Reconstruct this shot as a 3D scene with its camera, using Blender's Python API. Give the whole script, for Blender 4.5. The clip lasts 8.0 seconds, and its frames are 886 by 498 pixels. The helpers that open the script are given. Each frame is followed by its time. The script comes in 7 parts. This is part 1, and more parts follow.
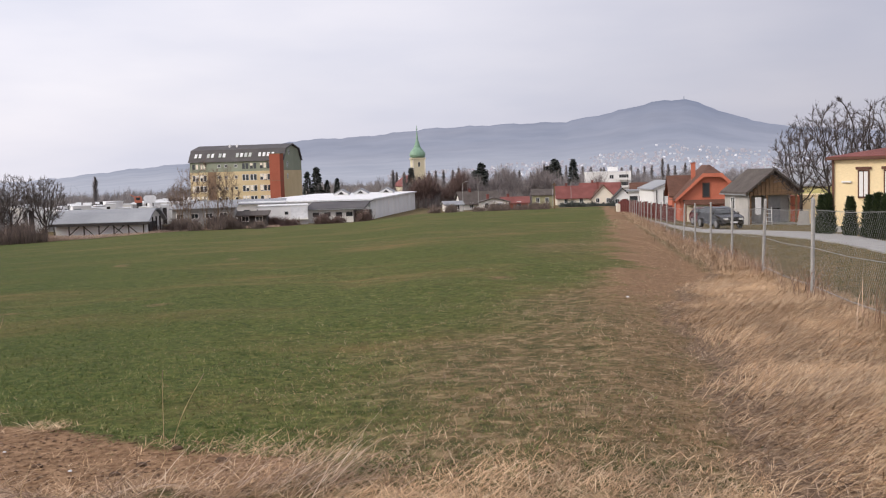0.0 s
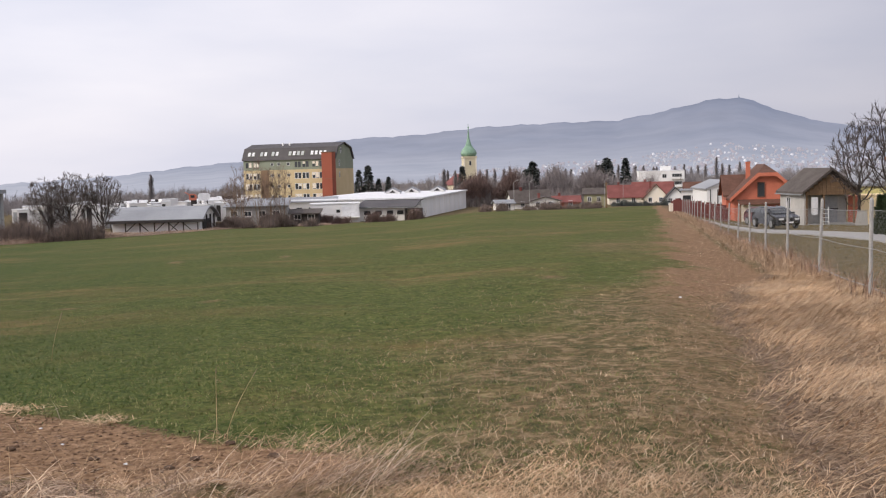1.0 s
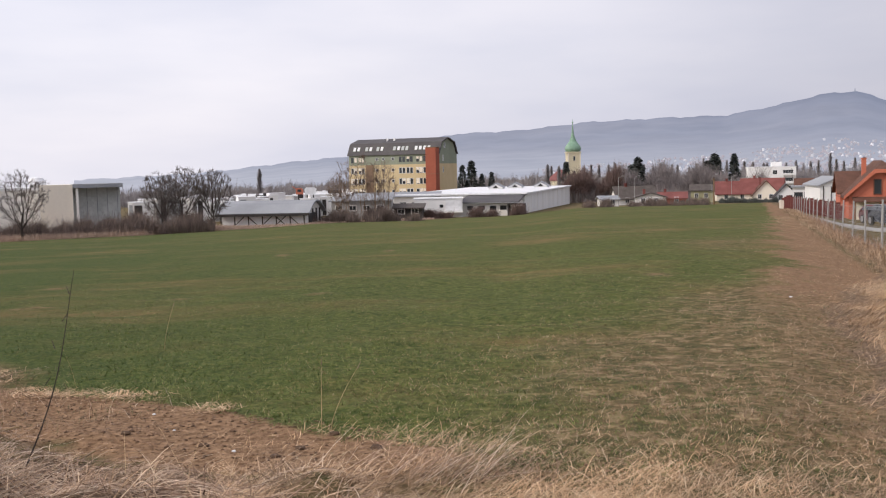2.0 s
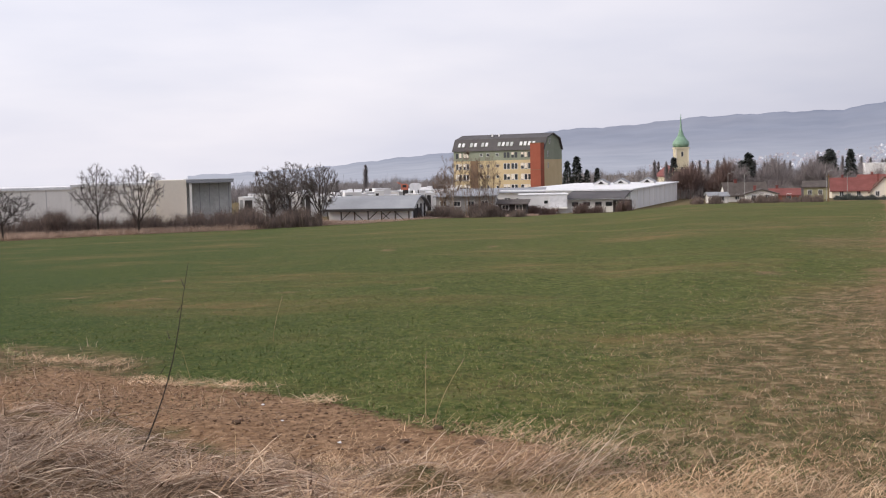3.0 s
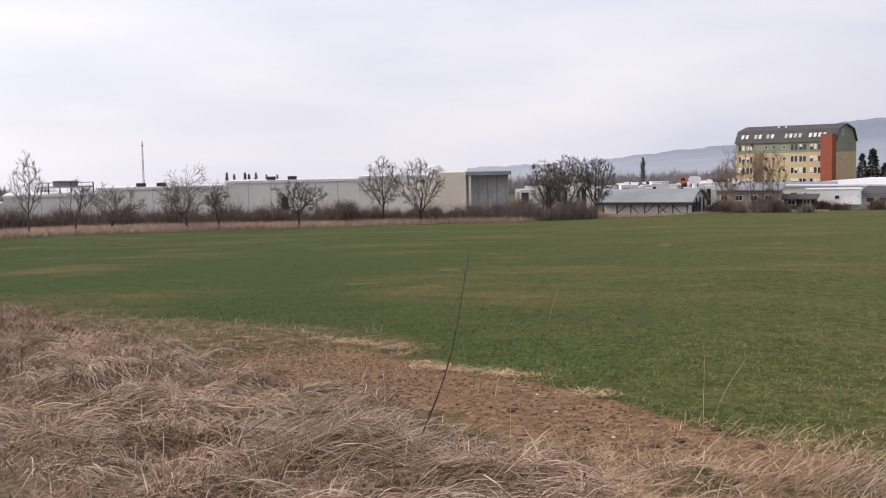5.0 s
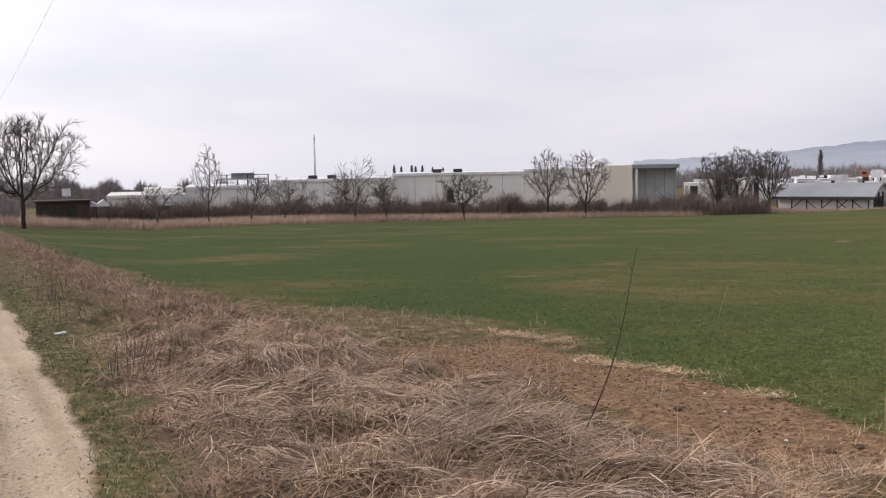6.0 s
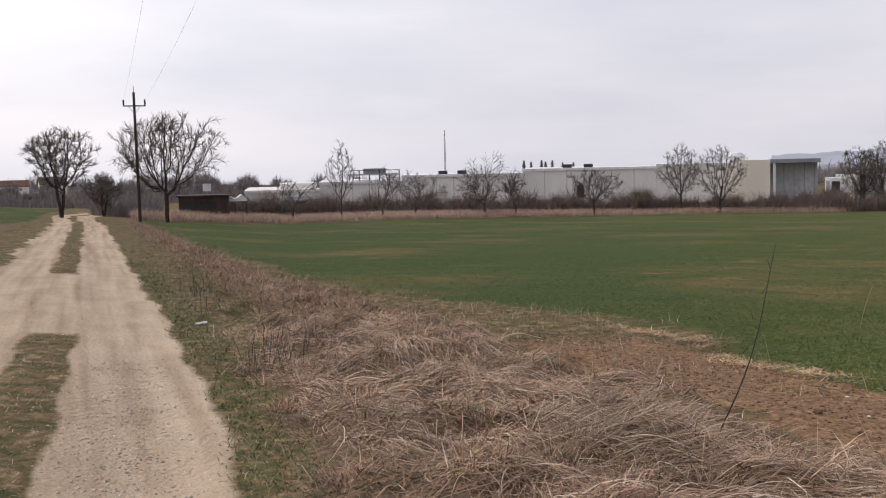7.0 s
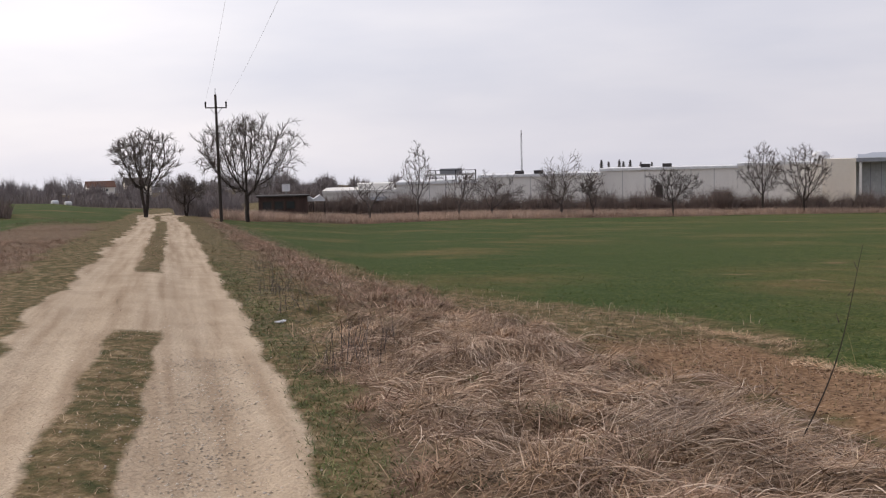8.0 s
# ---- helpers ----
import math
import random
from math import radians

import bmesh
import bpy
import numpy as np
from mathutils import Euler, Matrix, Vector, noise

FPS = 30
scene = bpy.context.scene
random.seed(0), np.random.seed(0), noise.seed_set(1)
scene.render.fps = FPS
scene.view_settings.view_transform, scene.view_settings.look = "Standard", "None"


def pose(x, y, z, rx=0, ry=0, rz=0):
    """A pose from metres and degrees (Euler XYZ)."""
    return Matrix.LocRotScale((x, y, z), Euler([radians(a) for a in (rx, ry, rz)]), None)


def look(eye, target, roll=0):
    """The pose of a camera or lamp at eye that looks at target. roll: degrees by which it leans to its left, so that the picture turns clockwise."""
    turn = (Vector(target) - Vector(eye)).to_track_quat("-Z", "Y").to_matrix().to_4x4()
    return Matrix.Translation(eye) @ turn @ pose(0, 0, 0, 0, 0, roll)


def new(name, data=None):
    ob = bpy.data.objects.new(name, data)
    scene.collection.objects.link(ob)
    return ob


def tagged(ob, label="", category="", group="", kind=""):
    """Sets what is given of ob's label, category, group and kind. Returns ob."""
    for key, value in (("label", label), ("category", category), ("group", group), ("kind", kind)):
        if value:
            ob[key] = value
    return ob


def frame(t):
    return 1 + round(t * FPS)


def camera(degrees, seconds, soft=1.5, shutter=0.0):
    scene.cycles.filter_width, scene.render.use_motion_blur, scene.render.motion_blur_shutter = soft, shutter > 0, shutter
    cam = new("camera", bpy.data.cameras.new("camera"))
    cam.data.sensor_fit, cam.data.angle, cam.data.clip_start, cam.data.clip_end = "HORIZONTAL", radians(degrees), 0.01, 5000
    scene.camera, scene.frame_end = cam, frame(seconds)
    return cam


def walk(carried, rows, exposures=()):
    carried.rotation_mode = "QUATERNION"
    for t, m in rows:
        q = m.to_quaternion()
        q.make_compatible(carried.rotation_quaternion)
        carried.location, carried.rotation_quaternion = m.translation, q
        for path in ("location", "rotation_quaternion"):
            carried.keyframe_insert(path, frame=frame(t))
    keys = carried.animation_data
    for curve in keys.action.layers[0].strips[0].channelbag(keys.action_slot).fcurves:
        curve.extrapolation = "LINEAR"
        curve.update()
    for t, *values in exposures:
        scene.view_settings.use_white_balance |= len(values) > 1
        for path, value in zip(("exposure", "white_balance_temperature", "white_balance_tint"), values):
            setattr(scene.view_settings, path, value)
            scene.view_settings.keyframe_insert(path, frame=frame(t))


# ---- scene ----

# camera: a slow turn to the left, held a little ahead of the body
cam = camera(46.0, 8.0, soft=1.15)
EYE, ARM = 1.6, 0.08
ROWS = [
    (0.0, 0.00, -4.20, 1.60), (0.5, 0.89, -4.18, 1.60), (1.0, 2.80, -4.20, 1.46), (1.5, 5.63, -4.24, 1.33),
    (3.0, 14.17, -4.43, 1.24), (3.5, 17.56, -4.38, 1.21), (4.0, 21.45, -4.42, 1.24), (4.5, 25.04, -4.44, 1.20),
    (6.0, 38.22, -4.73, 1.12), (6.5, 42.06, -4.78, 1.18), (7.0, 45.31, -4.84, 1.28), (7.5, 47.48, -4.86, 1.36), (8.0, 49.49, -4.74, 1.46),
]
walk(cam, [(t, pose(-ARM * math.sin(radians(w)), ARM * (math.cos(radians(w)) - 1), EYE, 90 + p, r, w)) for t, w, p, r in ROWS],
     exposures=[(0.0, 0.47, 6500, 11.6), (4.5, 0.45, 6500, 11.6), (6.5, 0.29, 6500, 11.6), (8.0, 0.16, 6500, 11.6)])

# light: a hazy spring sky and a weak, veiled sun
world = bpy.data.worlds.new("world")
scene.world = world
world.use_nodes = True
wn, wl = world.node_tree.nodes, world.node_tree.links
wn.clear()
SUN_AZ, SUN_EL = 118.0, 34.0
sky = wn.new("ShaderNodeTexSky")
sky.sky_type, sky.sun_disc, sky.sun_elevation, sky.sun_rotation = "NISHITA", False, radians(SUN_EL), radians(-SUN_AZ)
sky.air_density, sky.dust_density = 1.0, 4.0
dim = wn.new("ShaderNodeVectorMath")
dim.operation = "SCALE"
dim.inputs["Scale"].default_value = 0.10
wl.new(sky.outputs[0], dim.inputs[0])
coord = wn.new("ShaderNodeTexCoord")
stretch = wn.new("ShaderNodeMapping")
stretch.inputs["Scale"].default_value = (1.6, 1.6, 7.0)
wl.new(coord.outputs["Generated"], stretch.inputs[0])
cloud = wn.new("ShaderNodeTexNoise")
cloud.inputs["Scale"].default_value, cloud.inputs["Detail"].default_value = 1.4, 5.0
wl.new(stretch.outputs[0], cloud.inputs["Vector"])
veil = wn.new("ShaderNodeValToRGB")
veil.color_ramp.elements[0].position, veil.color_ramp.elements[0].color = 0.3, (0.645, 0.655, 0.735, 1)
veil.color_ramp.elements[1].position, veil.color_ramp.elements[1].color = 0.72, (0.87, 0.84, 0.86, 1)
wl.new(cloud.outputs["Fac"], veil.inputs[0])
haze = wn.new("ShaderNodeMixRGB")
haze.inputs[0].default_value = 0.82
wl.new(dim.outputs[0], haze.inputs[1])
wl.new(veil.outputs[0], haze.inputs[2])
back = wn.new("ShaderNodeBackground")
back.inputs["Strength"].default_value = 0.98
# the veil is brighter towards the sun
toward = wn.new("ShaderNodeVectorMath")
toward.operation = "DOT_PRODUCT"
toward.inputs[1].default_value = (-0.5 * math.sin(radians(SUN_AZ)), 0.5 * math.cos(radians(SUN_AZ)), 0)
wl.new(coord.outputs["Generated"], toward.inputs[0])
half = wn.new("ShaderNodeMath")
half.operation = "ADD"
half.inputs[1].default_value = 0.5
wl.new(toward.outputs["Value"], half.inputs[0])
glow = wn.new("ShaderNodeValToRGB")
for k, (p, c) in enumerate([(0.13, 0.61), (0.27, 0.85), (0.43, 0.95), (0.58, 0.99), (0.69, 1.08), (0.80, 1.20)]):
    s_ = glow.color_ramp.elements[k] if k < 2 else glow.color_ramp.elements.new(p)
    s_.position, s_.color = p, (c * (0.93 + 0.07 * c), c * (0.97 + 0.03 * c), c * max(1.16 - 0.14 * c, 1.0), 1)
wl.new(half.outputs[0], glow.inputs[0])
shaded = wn.new("ShaderNodeMixRGB")
shaded.blend_type = "MULTIPLY"
shaded.inputs[0].default_value = 1.0
wl.new(haze.outputs[0], shaded.inputs[1])
wl.new(glow.outputs[0], shaded.inputs[2])
wl.new(shaded.outputs[0], back.inputs[0])
wl.new(back.outputs[0], wn.new("ShaderNodeOutputWorld").inputs[0])
sun = new("sun", bpy.data.lights.new("sun", "SUN"))
sun.data.energy, sun.data.angle, sun.data.color = 1.35, radians(11), (1.0, 0.93, 0.84)
sx, sy = -math.sin(radians(SUN_AZ)), math.cos(radians(SUN_AZ))
sun.matrix_world = look((sx * 50, sy * 50, 50 * math.tan(radians(SUN_EL))), (0, 0, 0))


# ---- materials ----
def mat(name, rough=0.85, metal=0.0):
    m = bpy.data.materials.new(name)
    m.use_nodes = True
    b = m.node_tree.nodes["Principled BSDF"]
    b.inputs["Roughness"].default_value, b.inputs["Metallic"].default_value = rough, metal
    b.inputs["Specular IOR Level"].default_value = 0.3
    return m, m.node_tree.nodes, m.node_tree.links, b


def ramp(n, l, source, stops):
    r = n.new("ShaderNodeValToRGB")
    while len(r.color_ramp.elements) < len(stops):
        r.color_ramp.elements.new(0.5)
    for e, (p, c) in zip(r.color_ramp.elements, stops):
        e.position, e.color = p, (*c, 1)
    l.new(source, r.inputs[0])
    return r.outputs[0]


def noise_out(n, l, scale, detail=4.0, mapping=None, rough=0.6):
    t = n.new("ShaderNodeTexNoise")
    t.inputs["Scale"].default_value, t.inputs["Detail"].default_value, t.inputs["Roughness"].default_value = scale, detail, rough
    c = n.new("ShaderNodeTexCoord")
    if mapping:
        mp = n.new("ShaderNodeMapping")
        mp.inputs["Scale"].default_value = mapping
        l.new(c.outputs["Object"], mp.inputs[0])
        l.new(mp.outputs[0], t.inputs["Vector"])
    else:
        l.new(c.outputs["Object"], t.inputs["Vector"])
    return t.outputs["Fac"]


def mixed(n, l, fac, a, b, mode="MIX"):
    m = n.new("ShaderNodeMixRGB")
    m.blend_type = mode
    for k, v in zip(m.inputs, (fac, a, b)):
        if isinstance(v, (int, float)):
            k.default_value = v
        elif isinstance(v, tuple):
            k.default_value = (*v, 1)
        else:
            l.new(v, k)
    return m.outputs[0]


def rough_paint(name, dark, light, scale=0.6, grain=14.0, rough=0.85, bump=0.05, mapping=None, metal=0.0, speck=0.82):
    """Colour with broad stains and a fine grain."""
    m, n, l, b = mat(name, rough, metal)
    big = noise_out(n, l, scale, 5.0, mapping)
    fine = noise_out(n, l, grain, 3.0)
    c = ramp(n, l, big, [(0.3, dark), (0.7, light)])
    c2 = ramp(n, l, fine, [(0.3, (speck, speck, speck)), (0.7, (1.0, 1.0, 1.0))])
    l.new(mixed(n, l, 1.0, c, c2, "MULTIPLY"), b.inputs["Base Color"])
    if bump:
        bp = n.new("ShaderNodeBump")
        bp.inputs["Strength"].default_value, bp.inputs["Distance"].default_value = 0.5, bump
        l.new(fine, bp.inputs["Height"])
        l.new(bp.outputs[0], b.inputs["Normal"])
    return m


def blade_mat(name, stops, rough=0.7, low=0.62, tuft=0.0):
    """Blades and twigs: a colour for each one, from its island, and broad drifts of tone."""
    m, n, l, b = mat(name, rough)
    g = n.new("ShaderNodeNewGeometry")
    c = ramp(n, l, g.outputs["Random Per Island"], stops)
    drift = ramp(n, l, noise_out(n, l, 1.3, 4.0), [(0.34, (low, low, low)), (0.62, (1.1, 1.08, 1.05))])
    c = mixed(n, l, 1.0, c, drift, "MULTIPLY")
    # tuft: shadowy hollows between tufts, painted into the colour by noise
    if tuft:
        c = mixed(n, l, 1.0, c, ramp(n, l, noise_out(n, l, tuft, 3.0), [(0.36, (0.5, 0.48, 0.47)), (0.56, (1.08, 1.06, 1.04))]), "MULTIPLY")
    l.new(c, b.inputs["Base Color"])
    return m


M = {}
M["render_yellow"] = rough_paint("yellow_render", (0.53, 0.42, 0.245), (0.62, 0.50, 0.305), 0.25, 6, speck=0.92)
M["render_green"] = rough_paint("grey_green_render", (0.25, 0.28, 0.21), (0.31, 0.34, 0.26), 0.25, 6)
M["render_brown"] = rough_paint("brown_render", (0.20, 0.13, 0.08), (0.26, 0.17, 0.11), 0.25, 6)
M["brick_red"] = rough_paint("red_cladding", (0.30, 0.085, 0.052), (0.38, 0.115, 0.07), 0.3, 5)
M["roof_dark"] = rough_paint("dark_roof_sheet", (0.062, 0.056, 0.058), (0.098, 0.09, 0.088), 0.3, 4, rough=0.6)
M["white_wall"] = rough_paint("white_render", (0.70, 0.70, 0.69), (0.82, 0.81, 0.80), 0.2, 3, mapping=(1, 1, 0.3), speck=0.95, bump=0.01)
M["grey_wall"] = rough_paint("weathered_light_grey_panel", (0.72, 0.70, 0.66), (0.84, 0.815, 0.775), 0.18, 2.5, mapping=(1, 1, 0.25), speck=0.95, bump=0.01)
M["cream_wall"] = rough_paint("cream_render", (0.76, 0.69, 0.58), (0.84, 0.78, 0.67), 0.2, 3, mapping=(1, 1, 0.3), speck=0.95, bump=0.01)
M["white_roof"] = rough_paint("white_roof_membrane", (0.74, 0.75, 0.77), (0.86, 0.86, 0.87), 0.12, 2)
M["grey_roof"] = rough_paint("grey_sheet_roof", (0.235, 0.245, 0.262), (0.33, 0.342, 0.36), 0.15, 3, rough=0.6, speck=0.9)
M["dull_dark"] = rough_paint("dull_dark_boards", (0.035, 0.032, 0.032), (0.07, 0.062, 0.058), 0.5, 6)
M["concrete"] = rough_paint("grey_concrete", (0.30, 0.29, 0.28), (0.44, 0.43, 0.41), 2.0, 30, bump=0.01)
M["steel"] = rough_paint("galvanised_steel", (0.32, 0.33, 0.34), (0.44, 0.45, 0.46), 3.0, 40, rough=0.45, metal=0.6, bump=0)
M["orange"] = rough_paint("orange_render", (0.50, 0.15, 0.092), (0.60, 0.20, 0.125), 0.4, 8)
M["yellow_house"] = rough_paint("pale_yellow_render", (0.78, 0.62, 0.37), (0.86, 0.71, 0.45), 0.4, 8, mapping=(1, 1, 0.4), speck=0.93)
M["lime"] = rough_paint("pale_green_yellow_render", (0.62, 0.57, 0.24), (0.70, 0.64, 0.30), 0.4, 8)
M["tile_brown"] = rough_paint("brown_roof_tiles", (0.10, 0.05, 0.035), (0.17, 0.085, 0.06), 0.8, 9, bump=0.1)
M["tile_grey"] = rough_paint("grey_brown_roof_tiles", (0.075, 0.062, 0.055), (0.13, 0.11, 0.098), 0.8, 9, bump=0.1)
M["tile_red"] = rough_paint("red_roof_tiles", (0.17, 0.055, 0.048), (0.25, 0.09, 0.078), 0.5, 6, bump=0.1)
M["wood"] = rough_paint("weathered_wood", (0.155, 0.095, 0.055), (0.27, 0.175, 0.10), 1.5, 12, mapping=(1, 1, 6))
M["grey_render"] = rough_paint("unpainted_grey_render", (0.36, 0.35, 0.33), (0.55, 0.53, 0.50), 0.5, 7)
M["copper"] = rough_paint("green_copper", (0.17, 0.30, 0.21), (0.28, 0.42, 0.31), 0.6, 4, rough=0.6)
M["church"] = rough_paint("church_yellow_render", (0.62, 0.55, 0.38), (0.72, 0.65, 0.47), 0.3, 4)
M["frame_white"] = rough_paint("white_window_frame", (0.72, 0.72, 0.72), (0.80, 0.80, 0.80), 1.0, 10, rough=0.5, bump=0)
M["pole_wood"] = rough_paint("dark_tarred_wood", (0.035, 0.028, 0.024), (0.075, 0.06, 0.05), 2.0, 20, mapping=(1, 1, 0.2))
# bark, twig, brush and conifer: painted lighter for the haze over far things
M["bark"] = rough_paint("grey_brown_bark", (0.058, 0.047, 0.042), (0.115, 0.095, 0.084), 3.0, 20)
M["bark_dark"] = rough_paint("dark_bark", (0.030, 0.024, 0.021), (0.075, 0.06, 0.052), 3.0, 20)
M["bark_pale"] = rough_paint("pale_tan_bark", (0.22, 0.15, 0.09), (0.34, 0.24, 0.15), 3.0, 20)
M["twig"] = blade_mat("bare_twigs", [(0.0, (0.085, 0.070, 0.064)), (1.0, (0.18, 0.150, 0.138))])
M["twig_dark"] = blade_mat("dark_twigs", [(0.0, (0.05, 0.040, 0.037)), (1.0, (0.11, 0.088, 0.080))])
M["twig_tan"] = blade_mat("tan_twigs", [(0.0, (0.15, 0.105, 0.082)), (1.0, (0.27, 0.195, 0.152))])
M["twig_red"] = blade_mat("reddish_twigs", [(0.0, (0.105, 0.070, 0.062)), (1.0, (0.195, 0.132, 0.116))])
M["brush"] = blade_mat("dark_undergrowth", [(0.0, (0.098, 0.076, 0.069)), (0.6, (0.18, 0.137, 0.120)), (1.0, (0.28, 0.212, 0.178))])
M["conifer"] = blade_mat("dark_needles", [(0.0, (0.052, 0.062, 0.060)), (1.0, (0.108, 0.120, 0.108))])
M["thuja"] = blade_mat("thuja_green", [(0.0, (0.018, 0.035, 0.014)), (1.0, (0.055, 0.075, 0.028))])
M["dry"] = blade_mat("dry_grass", [(0.0, (0.17, 0.105, 0.064)), (0.4, (0.37, 0.245, 0.148)), (0.8, (0.54, 0.385, 0.258)), (1.0, (0.72, 0.58, 0.43))], tuft=4.5)
# thatch brown, darkened to stand for shadow gaps low in the grass
M["thatch"] = blade_mat("dark_thatch", [(0.0, (0.105, 0.064, 0.040)), (0.6, (0.22, 0.138, 0.086)), (1.0, (0.38, 0.255, 0.155))])
M["dry_pink"] = blade_mat("reddish_dry_grass", [(0.0, (0.19, 0.112, 0.078)), (0.6, (0.42, 0.275, 0.195)), (1.0, (0.62, 0.46, 0.35))], tuft=4.0)
M["crop"] = blade_mat("young_wheat", [(0.0, (0.085, 0.118, 0.030)), (0.5, (0.155, 0.190, 0.052)), (0.8, (0.23, 0.235, 0.092)), (1.0, (0.36, 0.30, 0.16))], low=0.75)
M["crop_deep"] = blade_mat("deep_green_wheat", [(0.0, (0.050, 0.085, 0.018)), (0.6, (0.095, 0.138, 0.032)), (0.9, (0.15, 0.172, 0.052)), (1.0, (0.26, 0.235, 0.11))], low=0.75)
M["weed"] = blade_mat("low_green_weeds", [(0.0, (0.11, 0.118, 0.052)), (0.6, (0.21, 0.205, 0.098)), (1.0, (0.38, 0.31, 0.18))])
# twig_mid: haze over the farther woods painted into the twig colour
M["twig_mid"] = blade_mat("haze_tinted_twigs", [(0.0, (0.175, 0.156, 0.158)), (1.0, (0.30, 0.265, 0.262))])
M["band"] = blade_mat("pale_reddish_grass", [(0.0, (0.36, 0.25, 0.19)), (0.6, (0.58, 0.43, 0.335)), (1.0, (0.74, 0.59, 0.48))])
M["fence_dry"] = blade_mat("bleached_fence_grass", [(0.0, (0.27, 0.165, 0.090)), (0.4, (0.51, 0.33, 0.192)), (0.8, (0.69, 0.49, 0.305)), (1.0, (0.79, 0.63, 0.44))])
# twig_far: paler still, distance haze painted into the colour
M["twig_far"] = blade_mat("haze_pale_twigs", [(0.0, (0.19, 0.18, 0.19)), (1.0, (0.31, 0.285, 0.29))])
M["weed_dark"] = blade_mat("dark_green_tuft", [(0.0, (0.030, 0.038, 0.018)), (0.7, (0.075, 0.080, 0.040)), (1.0, (0.16, 0.13, 0.075))])
M["stem"] = blade_mat("grey_tan_stems", [(0.0, (0.09, 0.06, 0.045)), (0.6, (0.30, 0.22, 0.16)), (1.0, (0.55, 0.44, 0.34))])
M["turf_green"] = blade_mat("low_green_turf", [(0.0, (0.060, 0.095, 0.024)), (0.6, (0.130, 0.165, 0.050)), (0.85, (0.25, 0.225, 0.10)), (1.0, (0.44, 0.35, 0.21))])
M["turf_dull"] = blade_mat("worn_olive_turf", [(0.0, (0.080, 0.082, 0.034)), (0.5, (0.155, 0.140, 0.064)), (0.8, (0.25, 0.20, 0.108)), (1.0, (0.42, 0.33, 0.21))], tuft=4.0)
M["straw"] = blade_mat("pale_straw", [(0.0, (0.24, 0.155, 0.08)), (0.5, (0.42, 0.30, 0.165)), (1.0, (0.66, 0.49, 0.29))])
M["stalk"] = blade_mat("weathered_stems", [(0.0, (0.13, 0.078, 0.052)), (0.4, (0.33, 0.225, 0.155)), (0.8, (0.55, 0.41, 0.305)), (1.0, (0.78, 0.65, 0.52))], low=0.8)


def glass_mat():
    m, n, l, b = mat("window_glass", 0.08)
    b.inputs["Base Color"].default_value = (0.035, 0.04, 0.045, 1)
    b.inputs["Specular IOR Level"].default_value = 0.6
    return m


M["olive_wall"] = rough_paint("olive_render", (0.30, 0.29, 0.17), (0.38, 0.36, 0.22), 0.3, 4)
M["dark_boards"] = rough_paint("red_brown_boards", (0.060, 0.040, 0.034), (0.11, 0.072, 0.06), 0.5, 6, mapping=(5, 5, 0.4))
M["joint_grey"] = rough_paint("grey_joint_strip", (0.50, 0.49, 0.47), (0.58, 0.57, 0.55), 0.5, 6, bump=0)
M["glass"] = glass_mat()
# opaque pale grey: the reflection in the glass is painted as its colour
M["bay_glass"] = rough_paint("reflection_grey_glass", (0.46, 0.48, 0.48), (0.58, 0.60, 0.59), 0.4, 3, rough=0.15, bump=0)
m_, n_, l_, b_ = mat("black_car_paint", 0.18)
b_.inputs["Base Color"].default_value = (0.006, 0.006, 0.008, 1)
b_.inputs["Coat Weight"].default_value = 0.1
M["car_paint"] = m_
m_, n_, l_, b_ = mat("black_rubber", 0.8)
b_.inputs["Base Color"].default_value = (0.02, 0.02, 0.02, 1)
M["rubber"] = m_

# ---- ground ----
TRACK_AZ = 64.2
UX, UY = -math.sin(radians(TRACK_AZ)), math.cos(radians(TRACK_AZ))
EDGE_AZ = np.array([-180, -130, -60, -24, -13, -9.3, 1, 5, 10, 15, 18.5, 25, 31, 37, 43, 48, 54, 60, 65.6, 70, 90, 130, 180])
EDGE_EL = np.array([-0.4, -0.6, -2.2, -3.2, -2.5, -2.08, -2.22, -2.57, -2.72, -2.75, -2.92, -3.1, -3.13, -3.2, -3.19, -3.15, -3.25, -2.9, -2.35, -1.6, -1.0, -0.6, -0.4])
EDGE_D = np.array([300, 200, 120, 110, 170, 220, 195, 180, 165, 150, 142, 132, 130, 125, 120, 115, 105, 88, 82, 120, 150, 200, 300.0])
EDGE_G = np.maximum((np.tan(np.radians(-EDGE_EL)) - EYE / EDGE_D) * (EDGE_D + 3) / EDGE_D, -0.004)
EDGE_G[3:5] = (0.0405, 0.0395)


def polar(x, y):
    return np.degrees(np.arctan2(-np.asarray(x, float), np.asarray(y, float))), np.hypot(x, y)


def lump(x, y):
    """Small unevenness of the ground."""
    return (0.035 * np.sin(0.9 * x + 0.4 * y) * np.sin(0.7 * y - 0.3 * x) + 0.02 * np.sin(2.3 * x - 1.1 * y + 1) * np.sin(1.9 * y + 0.6 * x)
            + 0.012 * np.sin(5.1 * x + 2.2 * y) * np.sin(4.7 * y - 1.4 * x))


def heaps(x, y):
    """Hummocks of matted grass on the verge."""
    u, v = track_uv(x, y)
    w = np.sin(3.1 * u + 1.7 * np.sin(2.3 * v)) * np.sin(3.7 * v + 1.3 * np.sin(1.9 * u) + 0.6)
    w2 = np.sin(6.7 * u - 2.1 * v + 0.8) * np.sin(5.9 * v + 1.1 * u)
    return (0.085 * w + 0.04 * w2) * soft(v, 1.25, 2.0) * soft(v, 4.9, 4.0) * soft(u, 34, 16)


